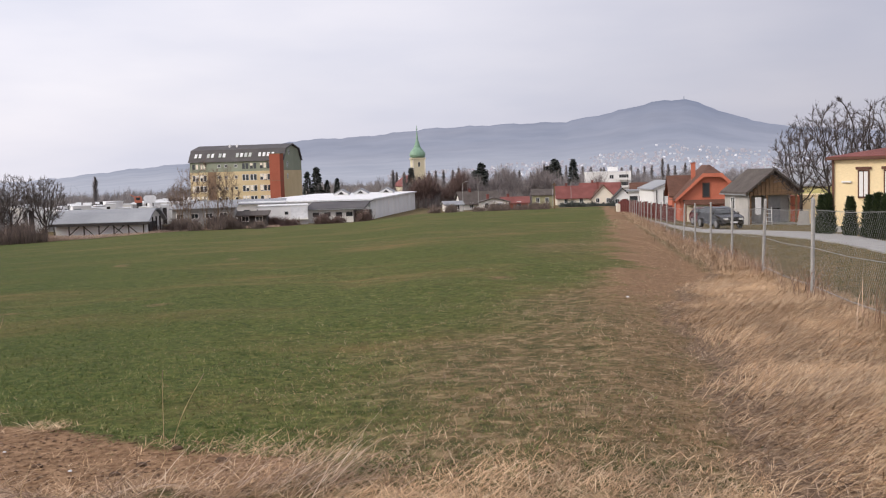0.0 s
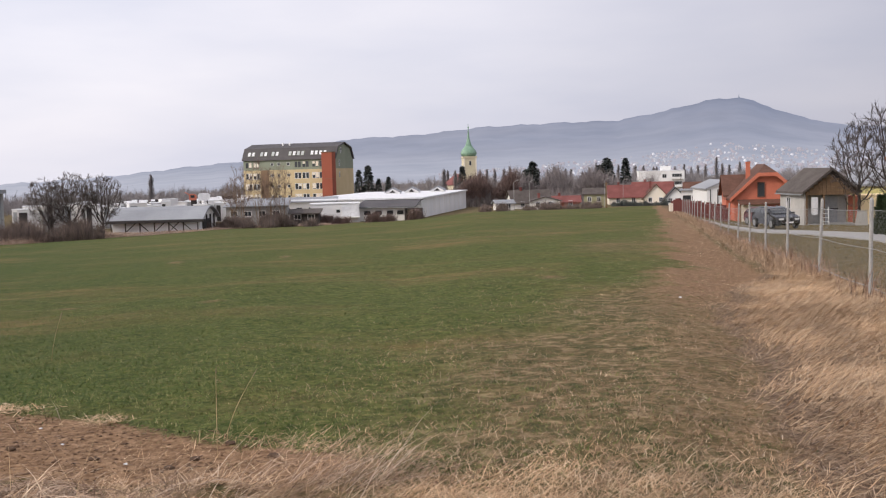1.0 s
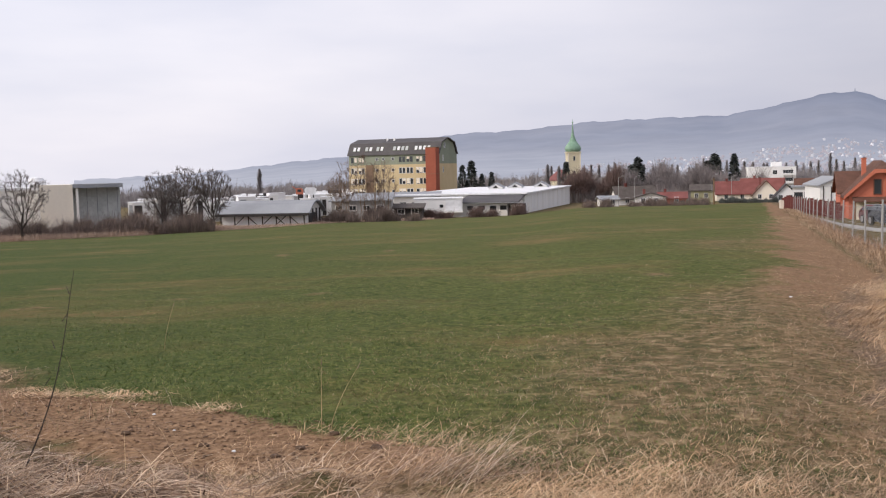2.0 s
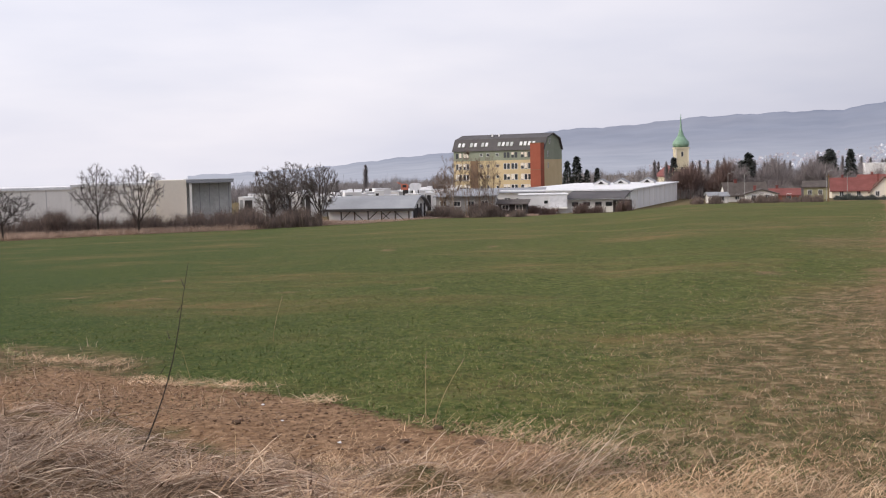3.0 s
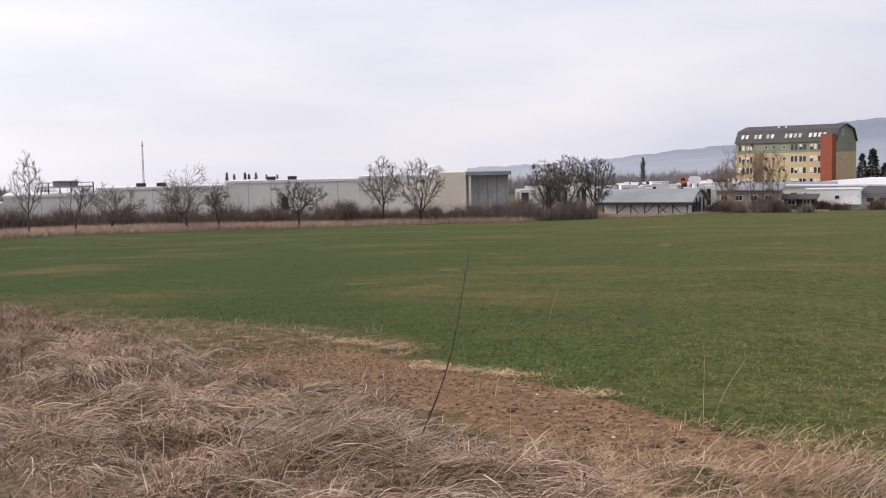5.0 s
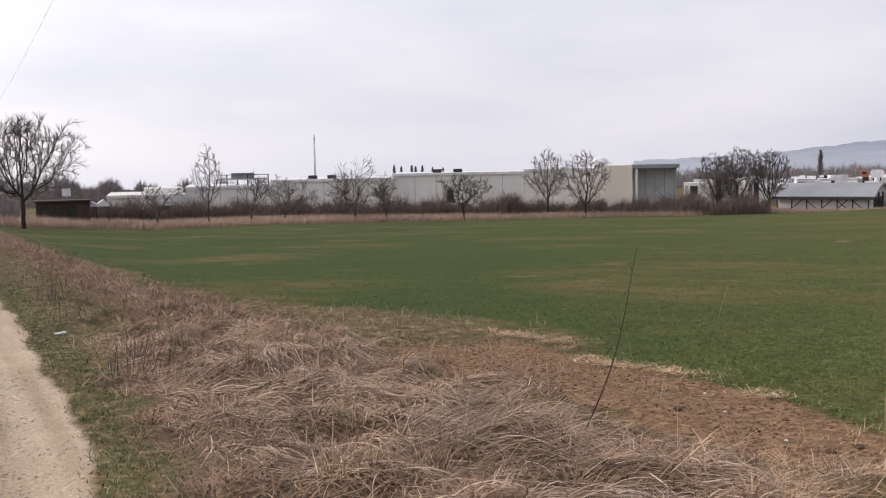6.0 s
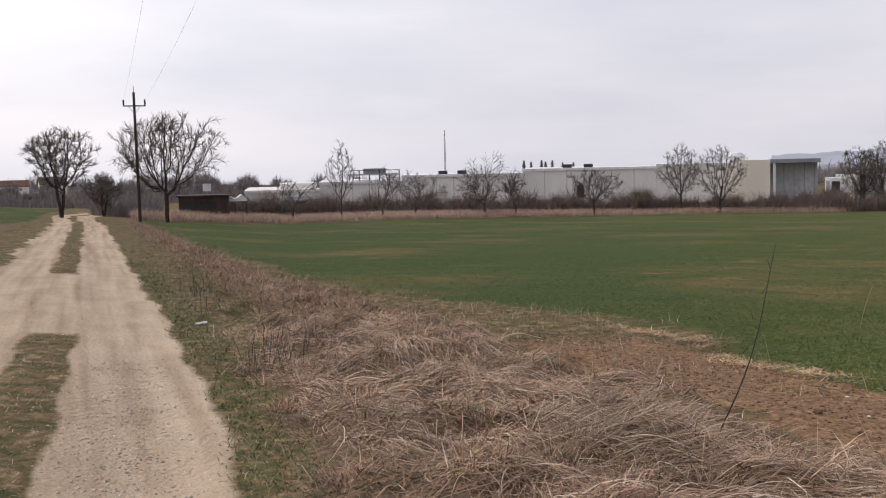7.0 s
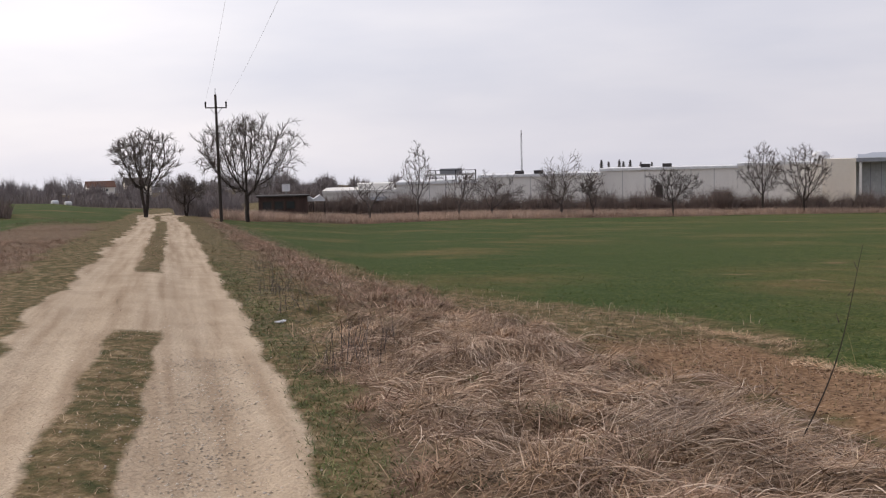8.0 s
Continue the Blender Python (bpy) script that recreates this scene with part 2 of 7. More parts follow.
def track_uv(x, y):
    u, v = x * UX + y * UY, x * UY - y * UX
    # the track bends a little where it passes the standpoint
    return u, v + 0.24 * soft(u, 9.5, 4.0) * soft(v, 3.2, 1.6)


def soft(v, a, b):
    """0 below a, 1 above b (or the other way round)."""
    t = np.clip((v - a) / (b - a), 0, 1)
    return t * t * (3 - 2 * t)


def valley(az):
    """How far the plain falls away towards the west."""
    return np.interp(az, [-180, -120, -40, 12, 24, 35, 90, 180], [117, 60, 0, 0, 60, 105, 117, 117])


def ground_z(x, y):
    x, y = np.asarray(x, float), np.asarray(y, float)
    az, d = polar(x, y)
    g, e = np.interp(az, EDGE_AZ, EDGE_G), np.interp(az, EDGE_AZ, EDGE_D)
    dn = np.minimum(d, e)
    z = -g * dn * dn / (dn + 3)
    z = z - (0.018 + 0.014 * soft(az, 57, 64)) * np.clip(d - e, 0, 220)
    far = np.clip((d - 500) / 500, 0, 1)
    z = z * (1 - far) - (15.0 + valley(az) * np.clip((d - 500) / 4200, 0, 1)) * far
    u, v = track_uv(x, y)
    on_track = np.clip(1 - np.abs(v + 0.5) / 1.6, 0, 1)
    near = np.clip(1 - d / 90, 0, 1)
    verge = np.exp(-((v - 2.7) / 1.2) ** 2) * 0.10
    ruts = -0.05 * (np.exp(-((v - 0.25) / 0.42) ** 2) + np.exp(-((v + 1.3) / 0.42) ** 2))
    return z + near * (lump(x, y) * (1 - 0.7 * on_track) + verge + ruts) + heaps(x, y)


def at(az, d, lift=0.0):
    x, y = -d * math.sin(radians(az)), d * math.cos(radians(az))
    return x, y, float(ground_z(x, y)) + lift


def el_z(el, d):
    return EYE + d * math.tan(radians(el))


def fast_mesh(name, v, tri):
    me = bpy.data.meshes.new(name)
    v, tri = np.asarray(v, np.float32).reshape(-1, 3), np.asarray(tri, np.int32)
    k = tri.shape[1]
    me.vertices.add(len(v))
    me.vertices.foreach_set("co", v.ravel())
    me.loops.add(tri.size)
    me.loops.foreach_set("vertex_index", tri.ravel())
    me.polygons.add(len(tri))
    me.polygons.foreach_set("loop_start", np.arange(0, tri.size, k, dtype=np.int32))
    me.update(calc_edges=True)
    return me


def fence_x(y):
    return 3.67 + 0.147 * y


def wob(x, y, s=1.0):
    return np.sin(1.3 * s * x + 0.7 * s * y + 0.5) * 0.5 + np.sin(2.9 * s * y - 1.7 * s * x) * 0.3 + np.sin(5.3 * s * x + 4.1 * s * y) * 0.2


PATCHES = [(15.6, 19.5, 0.45, 0.5), (29.0, 27, 0.7, 0.7), (34.0, 22.5, 0.4, 1.0), (31.0, 20.5, 0.35, 1.2), (23.5, 26, 0.5, 0.4), (17.4, 39, 2.2, 0.5), (11.5, 40, 2.2, 0.5),
           (23.0, 20.5, 0.5, 0.6), (-3.0, 21, 0.5, 0.3), (-2.0, 55, 9, 5), (4.0, 48, 5, 4), (26.0, 75, 8, 14), (-6.0, 35, 6, 2.0)]


def covers(x, y):
    """How far crop, dry grass, bare track and bare earth cover the ground at a place."""
    u, v = track_uv(x, y)
    az, d = polar(x, y)
    w = (fence_x(y) - x) * 0.989
    e = np.interp(az, EDGE_AZ, EDGE_D)
    jig = 0.18 * wob(x, y) + 0.07 * wob(y, x, 4.3)
    edge_v = np.where(u < 11, 5.4 + 0.08 * np.clip(u - 6, -3, 5), 5.8 - 2.3 * soft(u, 11, 19)) + jig * 1.5
    crop = soft(v, edge_v - 0.1, edge_v + 0.35 + 1.5 * soft(u, 7.5, 10.5) * soft(u, 40, 24)) * soft(w, 2.2 + jig * 3, 3.4 + jig * 4 + 4.2 * soft(d, 26, 9)) * soft(d, e - 0.5, e - 2.5)
    thin = soft(w, 2.0, 10.0) * 0.36 + 0.64
    spots = 0 * d
    crop = crop * np.where(d < 60, thin, 1)
    for pa, pd, pw, pl in PATCHES:
        gone = np.exp(-((np.radians(az - pa) * pd / pl) ** 2 + ((d - pd) / pw) ** 2) * np.clip(1.3 + 1.1 * wob(x, y, 2.6) + 0.8 * wob(y, x, 6.1), 0.25, 4))
        crop, spots = crop * (1 - (0.62 if pw < 2.5 else 0.4) * gone), np.maximum(spots, gone * (0.6 if pw < 2.5 else 0.45))
    left_field = soft(v, -5.6 + jig + 3.0 * soft(d, 40, 60), -6.4 + jig + 3.0 * soft(d, 40, 60)) * soft(d, 18, 32) * soft(d, 200, 190)
    v = v + (0.8 * np.sin((u - 58) / 11.0) - 0.3) * soft(u, 56, 70)
    right_rut = soft(v, -0.36 + jig * 0.4, -0.16 + jig * 0.4) * soft(v, 0.98 + jig * 0.5, 0.68 + jig * 0.5)
    left_rut = soft(v, -0.66 + jig * 0.4, -0.90 + jig * 0.4) * soft(v, -1.95 + jig, -1.6 + jig)
    bare_mid = soft(v, -1.0, -0.7) * soft(v, 0.0, -0.3) * soft(u, 11.8, 12.8) * soft(u, 22.5, 20.5)
    track = np.maximum(np.maximum(right_rut, left_rut), bare_mid) * soft(d, 140, 100)
    v = track_uv(x, y)[1]
    earth = soft(v, 3.9 + jig * 2, 4.4 + jig) * soft(v, edge_v + 0.5, edge_v - 0.1) * soft(u, 12.0, 8.5) * soft(u, 2.7, 4.2)
    earth = np.maximum(earth, (0.45 + 0.3 * soft(y, 13, 20)) * soft(w, 0.8, 1.4) * soft(w, 5.0, 3.0) * soft(v, 5.2, 6.5))
    earth = np.maximum(earth, 0.9 * spots)
    dry = soft(v, 1.0 + jig + 0.7 * soft(u, 9, 14), 1.5 + jig + 1.3 * soft(u, 9, 14)) * soft(v, np.minimum(edge_v + 0.2, 4.3 + jig * 2), np.minimum(edge_v - 0.4, 3.6 + jig * 2)) * (1 - 0.8 * earth)
    wide = 0.9 + 1.9 * soft(y, 27, 14)
    dry = np.maximum(dry, soft(w, wide + 0.3 + jig, wide - 0.4 + jig) * soft(w, -0.6, 0.1) * soft(y, 2, 4))
    dry = np.maximum(dry, soft(d, e - 2, e + 0.5) * soft(d, e + 14, e + 10) * (az > 8) * (az < 62.5))
    dry = np.maximum(dry, 0.75 * soft(v, -2.6 + jig, -3.4 + jig) * soft(v, -6.8, -5.8) * soft(d, 62, 42))
    return np.clip(np.stack([np.maximum(crop, left_field), dry, track, earth], -1), 0, 1)


def deepening(x, y):
    """How far the crop's green deepens towards the west."""
    az, d = polar(x, y)
    return np.clip(soft(az, 4, 48) + 0.15 * wob(x, y, 0.15), 0, 1)


def build_ground():
    a = np.unique(np.concatenate([np.arange(-180, -40, 4.0), np.arange(-40, -26, 1.0), np.arange(-26, 78, 0.3), np.arange(78, 100, 1.0), np.arange(100, 181, 4.0)]))
    a = a[:-1]
    d = [0.02, 0.4]
    while d[-1] < 4700:
        s = d[-1]
        d.append(s + (0.35 if s < 3.5 else max(0.05, s * 0.0125) if s < 60 else s * 0.03 if s < 400 else s * 0.12))
    d = np.array(d)
    A, D = np.meshgrid(np.radians(a), d)
    x, y = -D * np.sin(A), D * np.cos(A)
    z = ground_z(x, y)
    na, nd = len(a), len(d)
    v = np.stack([x, y, z], -1).reshape(-1, 3)
    i = np.arange(nd - 1)[:, None] * na + np.arange(na)[None, :]
    j = np.arange(nd - 1)[:, None] * na + (np.arange(na)[None, :] + 1) % na
    quads = np.stack([i, j, j + na, i + na], -1).reshape(-1, 4)[:, ::-1]
    middle = np.array([[0, 0, float(ground_z(0.01, 0.01))]])
    v = np.concatenate([v, middle])
    me = fast_mesh("ground", v, quads)
    c = covers(v[:, 0], v[:, 1]).astype(np.float32)
    at_ = me.attributes.new("cover", "FLOAT_COLOR", "POINT")
    at_.data.foreach_set("color", c.ravel())
    st = me.attributes.new("deep_share", "FLOAT", "POINT")
    st.data.foreach_set("value", deepening(v[:, 0], v[:, 1]).astype(np.float32))
    me.shade_smooth()
    ob = new("ground", me)
    tagged(ob, "rough turf, bare earth and young crop on sloping farmland", "ground", kind="structure")
    m, n, l, b = mat("field_ground", 0.95)
    b.inputs["Specular IOR Level"].default_value = 0.1
    cov = n.new("ShaderNodeAttribute")
    cov.attribute_name = "cover"
    sep = n.new("ShaderNodeSeparateColor")
    l.new(cov.outputs["Color"], sep.inputs[0])
    f1, f2, f3 = noise_out(n, l, 0.16, 6.0), noise_out(n, l, 1.7, 6.0), noise_out(n, l, 16.0, 5.0)
    rowy = noise_out(n, l, 0.5, 5.0, mapping=(0.25, 1.6, 1))
    f4 = noise_out(n, l, 5.5, 8.0)

    def shade(f, stops):
        return ramp(n, l, f, stops)
    turf = shade(f4, [(0.34, (0.062, 0.066, 0.026)), (0.45, (0.115, 0.098, 0.046)), (0.54, (0.165, 0.118, 0.064)), (0.66, (0.30, 0.225, 0.135))])
    turf = mixed(n, l, 1.0, turf, shade(f3, [(0.3, (0.62, 0.66, 0.55)), (0.62, (1.15, 1.12, 1.1))]), "MULTIPLY")
    soil = shade(f3, [(0.3, (0.105, 0.060, 0.032)), (0.52, (0.245, 0.150, 0.086)), (0.7, (0.36, 0.235, 0.142))])
    green = mixed(n, l, 1.0, shade(f3, [(0.3, (0.030, 0.044, 0.011)), (0.48, (0.072, 0.094, 0.024)), (0.58, (0.105, 0.112, 0.036)), (0.72, (0.185, 0.145, 0.065))]), shade(f4, [(0.36, (0.70, 0.72, 0.68)), (0.6, (1.28, 1.22, 1.2))]), "MULTIPLY")
    deep_share = n.new("ShaderNodeAttribute")
    deep_share.attribute_name = "deep_share"
    deep = shade(f3, [(0.3, (0.020, 0.036, 0.009)), (0.5, (0.046, 0.074, 0.018)), (0.72, (0.100, 0.112, 0.034))])
    green = mixed(n, l, deep_share.outputs["Fac"], green, deep)
    bare = shade(f2, [(0.3, (0.14, 0.10, 0.044)), (0.7, (0.29, 0.17, 0.085))])
    mixa = n.new("ShaderNodeMath")
    mixa.operation = "MULTIPLY"
    l.new(shade(f1, [(0.46, (0, 0, 0)), (0.66, (0.75, 0.75, 0.75))]), mixa.inputs[0])
    l.new(shade(rowy, [(0.4, (0.1, 0.1, 0.1)), (0.65, (1, 1, 1))]), mixa.inputs[1])
    crop = mixed(n, l, mixa.outputs[0], green, bare)
    # ground under dry grass, painted dark for the shade between stems
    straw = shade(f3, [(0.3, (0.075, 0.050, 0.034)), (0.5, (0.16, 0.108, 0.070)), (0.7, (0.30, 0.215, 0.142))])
    turn = n.new("ShaderNodeMapping")
    turn.vector_type = "TEXTURE"
    turn.inputs["Rotation"].default_value, turn.inputs["Scale"].default_value = (0, 0, radians(TRACK_AZ)), (0.22, 6.0, 1.0)
    where = n.new("ShaderNodeTexCoord")
    l.new(where.outputs["Object"], turn.inputs[0])
    worn = n.new("ShaderNodeTexNoise")
    worn.inputs["Scale"].default_value, worn.inputs["Detail"].default_value = 1.0, 6.0
    l.new(turn.outputs[0], worn.inputs["Vector"])
    grit = noise_out(n, l, 55.0, 4.0)
    sand = mixed(n, l, 1.0, shade(worn.outputs["Fac"], [(0.3, (0.385, 0.29, 0.20)), (0.45, (0.49, 0.385, 0.275)), (0.68, (0.60, 0.49, 0.365))]),
                 shade(grit, [(0.3, (0.78, 0.76, 0.74)), (0.62, (1.0, 1.0, 1.0))]), "MULTIPLY")
    sand = mixed(n, l, 0.3, sand, mixed(n, l, 1.0, sand, shade(f2, [(0.35, (0.62, 0.58, 0.54)), (0.6, (1.1, 1.1, 1.1))]), "MULTIPLY"))

    def eaten(out):
        k = n.new("ShaderNodeMath")
        k.operation = "MULTIPLY_ADD"
        l.new(f3, k.inputs[0])
        k.inputs[1].default_value = 1.1
        k2 = n.new("ShaderNodeMath")
        k2.operation = "MULTIPLY_ADD"
        l.new(out, k2.inputs[0])
        k2.inputs[1].default_value, k2.inputs[2].default_value = 2.6, -1.35
        l.new(k2.outputs[0], k.inputs[2])
        k.use_clamp = True
        return k.outputs[0]
    c = mixed(n, l, eaten(cov.outputs["Alpha"]), turf, soil)
    c = mixed(n, l, eaten(sep.outputs[0]), c, crop)
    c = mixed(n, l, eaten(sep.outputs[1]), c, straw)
    c = mixed(n, l, eaten(sep.outputs[2]), c, sand)
    l.new(c, b.inputs["Base Color"])
    bp = n.new("ShaderNodeBump")
    bp.inputs["Strength"].default_value, bp.inputs["Distance"].default_value = 0.8, 0.05
    l.new(f3, bp.inputs["Height"])
    l.new(bp.outputs[0], b.inputs["Normal"])
    me.materials.append(m)


build_ground()

# ---- hills and far town ----
RIDGE_AZ = [-75, -45, -28, -17.7, -15.6, -13.9, -13.1, -11.5, -9.1, -6.7, -3.6, 0.7, 2.5, 4.4, 7.7, 10.5, 13.8, 16.6, 18.3, 20.3, 23, 28]
RIDGE_EL = [0.3, 0.6, 1.0, 1.96, 2.54, 3.22, 3.53, 3.45, 2.94, 2.54, 2.52, 2.4, 2.22, 2.05, 1.95, 1.45, 0.84, 0.62, 0.44, 0.24, 0.06, -0.1]


def hill_z(az, d):
    ridge = EYE + 4200 * np.tan(np.radians(np.interp(az, RIDGE_AZ, RIDGE_EL) + 0.03 * np.sin(az * 3.1) + 0.02 * np.sin(az * 7.7)))
    t = np.clip((d - 1500) / 2700, 0, 1)
    rise = 0.30 * t + 0.70 * t ** 2.4
    base = -15.5 - valley(az) * 0.24
    return base + (ridge - base) * rise + 2.5 * t * (1 - t) * np.sin(az * 1.9 + d * 0.004) * np.clip((ridge + 15) / 100, 0, 1)


def backdrop_mat(name, stops, glow, amount, scale):
    m, n, l, b = mat(name, 1.0)
    b.inputs["Specular IOR Level"].default_value = 0.0
    c = ramp(n, l, noise_out(n, l, scale, 9.0, mapping=(1, 1, 1.6)), stops)
    l.new(c, b.inputs["Base Color"])
    # glow and amount: distance haze painted as emission from the surface
    b.inputs["Emission Color"].default_value = (*glow, 1)
    b.inputs["Emission Strength"].default_value = amount
    return m


def build_hills():
    a, d = np.arange(-75, 28.1, 0.35), np.linspace(1500, 4200, 40)
    A, D = np.meshgrid(a, d)
    v = np.stack([-D * np.sin(np.radians(A)), D * np.cos(np.radians(A)), hill_z(A, D)], -1)
    v = np.concatenate([v, v[-1:] * np.array([1.03, 1.03, 1]) - np.array([0, 0, 260])])
    na, nd = len(a), len(d) + 1
    i = np.arange(nd - 1)[:, None] * na + np.arange(na - 1)[None, :]
    me = fast_mesh("backdrop_hills", v.reshape(-1, 3), np.stack([i + na, i + na + 1, i + 1, i], -1).reshape(-1, 4))
    me.shade_smooth()
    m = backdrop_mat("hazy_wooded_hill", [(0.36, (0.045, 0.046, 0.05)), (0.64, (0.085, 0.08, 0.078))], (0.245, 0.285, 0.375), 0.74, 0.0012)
    # valley haze painted as emission, thicker and paler on the lower slopes
    n, l = m.node_tree.nodes, m.node_tree.links
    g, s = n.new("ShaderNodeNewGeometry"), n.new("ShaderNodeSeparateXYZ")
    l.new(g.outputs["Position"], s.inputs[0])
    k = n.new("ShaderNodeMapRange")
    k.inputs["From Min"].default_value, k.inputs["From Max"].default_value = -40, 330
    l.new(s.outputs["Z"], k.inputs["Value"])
    painted_haze = ramp(n, l, k.outputs[0], [(0.0, (0.42, 0.445, 0.52)), (0.3, (0.272, 0.300, 0.386)), (0.7, (0.206, 0.238, 0.328)), (1.0, (0.195, 0.227, 0.318))])
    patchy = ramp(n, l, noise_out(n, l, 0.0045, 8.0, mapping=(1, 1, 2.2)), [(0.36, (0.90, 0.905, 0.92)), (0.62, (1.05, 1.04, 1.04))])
    painted_haze = mixed(n, l, 1.0, painted_haze, patchy, "MULTIPLY")
    l.new(painted_haze, [q for q in n if q.bl_idname == "ShaderNodeBsdfPrincipled"][0].inputs["Emission Color"])
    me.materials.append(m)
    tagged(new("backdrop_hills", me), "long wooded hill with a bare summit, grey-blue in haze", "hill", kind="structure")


build_hills()


# ---- building blocks ----
def part(name, bm, material, parent, label=""):
    me = bpy.data.meshes.new(name)
    bm.normal_update()
    bm.to_mesh(me)
    bm.free()
    me.materials.append(M[material])
    ob = new(name, me)
    ob.parent = parent
    if label:
        tagged(ob, label)
    return ob


def shared(name, me, parent, loc, rot=(0, 0, 0)):
    ob = new(name, me)
    ob.parent = parent
    ob.location, ob.rotation_euler = loc, rot
    return ob


def mesh_of(bm, name, material):
    me = bpy.data.meshes.new(name)
    bm.normal_update()
    bm.to_mesh(me)
    bm.free()
    me.materials.append(M[material])
    return me


def box(bm, x0, x1, y0, y1, z0, z1):
    v = [bm.verts.new(p) for p in ((x0, y0, z0), (x1, y0, z0), (x1, y1, z0), (x0, y1, z0), (x0, y0, z1), (x1, y0, z1), (x1, y1, z1), (x0, y1, z1))]
    for f in ((3, 2, 1, 0), (4, 5, 6, 7), (0, 1, 5, 4), (1, 2, 6, 5), (2, 3, 7, 6), (3, 0, 4, 7)):
        bm.faces.new([v[i] for i in f])
    return bm


def boxes(*rows):
    bm = bmesh.new()
    for r in rows:
        box(bm, *r)
    return bm


def slab(bm, outline, a0, a1, axis="y"):
    """A prism: outline in the plane across axis, drawn from a0 to a1."""
    put = (lambda p, a: (p[0], a, p[1])) if axis == "y" else (lambda p, a: (a, p[0], p[1]))
    lo = [bm.verts.new(put(p, a0)) for p in outline]
    hi = [bm.verts.new(put(p, a1)) for p in outline]
    k = len(outline)
    bm.faces.new(lo)
    bm.faces.new(hi[::-1])
    for i in range(k):
        bm.faces.new((lo[i], hi[i], hi[(i + 1) % k], lo[(i + 1) % k]))
    bmesh.ops.recalc_face_normals(bm, faces=bm.faces[:])
    return bm


def tube(bm, p, q, r0, r1=None, sides=8):
    p, q = Vector(p), Vector(q)
    d = (q - p).normalized()
    a = d.orthogonal().normalized()
    b = d.cross(a)
    r1 = r0 if r1 is None else r1
    lo = [bm.verts.new(p + r0 * (a * math.cos(t) + b * math.sin(t))) for t in [2 * math.pi * i / sides for i in range(sides)]]
    hi = [bm.verts.new(q + r1 * (a * math.cos(t) + b * math.sin(t))) for t in [2 * math.pi * i / sides for i in range(sides)]]
    for i in range(sides):
        bm.faces.new((lo[i], lo[(i + 1) % sides], hi[(i + 1) % sides], hi[i]))
    bm.faces.new(lo[::-1])
    bm.faces.new(hi)
    return bm


def lathe(profile, sides=20):
    """A turned body from (radius, height) pairs."""
    bm = bmesh.new()
    rings = [[bm.verts.new((r * math.cos(2 * math.pi * i / sides), r * math.sin(2 * math.pi * i / sides), z)) for i in range(sides)] for r, z in profile]
    for lo, hi in zip(rings, rings[1:]):
        for i in range(sides):
            bm.faces.new((lo[i], lo[(i + 1) % sides], hi[(i + 1) % sides], hi[i]))
    bm.faces.new(rings[0][::-1])
    bm.faces.new(rings[-1])
    return bm


def site(name, az, d, turn=0.0, label="", category="", group="", lift=0.0):
    """An empty on the ground, its -y side towards the standpoint, turned by that many degrees."""
    e = new(name)
    e.matrix_world = pose(*at(az, d, lift), 0, 0, az + turn)
    return tagged(e, label, category, group)


def pane_mesh():
    return mesh_of(boxes((-0.5, 0.5, -0.01, 0.01, 0, 1)), "pane", "glass")


PANE = pane_mesh()
FRAMES = {}


def window(parent, x, y, z, w, h, frame_mat="frame_white", turn=0.0, mullions=1):
    """A window: a frame that stands proud of the wall, a mullion and a pane set back in it."""
    key = (round(w, 2), round(h, 2), frame_mat, mullions)
    if key not in FRAMES:
        t = min(0.09, w * 0.12)
        bm = boxes((-w / 2, -w / 2 + t, -0.05, 0.06, 0, h), (w / 2 - t, w / 2, -0.05, 0.06, 0, h),
                   (-w / 2 + t, w / 2 - t, -0.05, 0.06, 0, t), (-w / 2 + t, w / 2 - t, -0.05, 0.06, h - t, h))
        for i in range(mullions):
            c = -w / 2 + w * (i + 1) / (mullions + 1)
            box(bm, c - t / 3, c + t / 3, -0.045, 0.05, t, h - t)
        FRAMES[key] = mesh_of(bm, "window", frame_mat)
    ob = shared("window", FRAMES[key], parent, (x, y, z), (0, 0, radians(turn)))
    p = shared("pane", PANE, ob, (0, -0.015, 0))
    p.scale = (w * 0.97, 1, h)
    return ob


def gable_roof(w, d, eave, ridge, over=0.4, thick=0.18, along="x"):
    """Two roof slopes with thickness; the ridge runs along x (depth d) or along y (width w)."""
    bm = bmesh.new()
    if along == "x":
        k = (ridge - eave) / (d / 2)
        o = [(-over, eave - over * k), (d / 2, ridge), (d + over, eave - over * k), (d + over, eave - over * k + thick), (d / 2, ridge + thick * 1.15), (-over, eave - over * k + thick)]
        return slab(bm, o, -over, w + over, "x")
    k = (ridge - eave) / (w / 2)
    o = [(-over, eave - over * k), (w / 2, ridge), (w + over, eave - over * k), (w + over, eave - over * k + thick), (w / 2, ridge + thick * 1.15), (-over, eave - over * k + thick)]
    return slab(bm, o, -over, d + over, "y")


def gable_walls(w, d, eave, ridge, sink=1.5, along="x"):
    bm = bmesh.new()
    if along == "x":
        return slab(bm, [(0, -sink), (d, -sink), (d, eave), (d / 2, ridge - 0.02), (0, eave)], 0, w, "x")
    return slab(bm, [(0, -sink), (w, -sink), (w, eave), (w / 2, ridge - 0.02), (0, eave)], 0, d, "y")


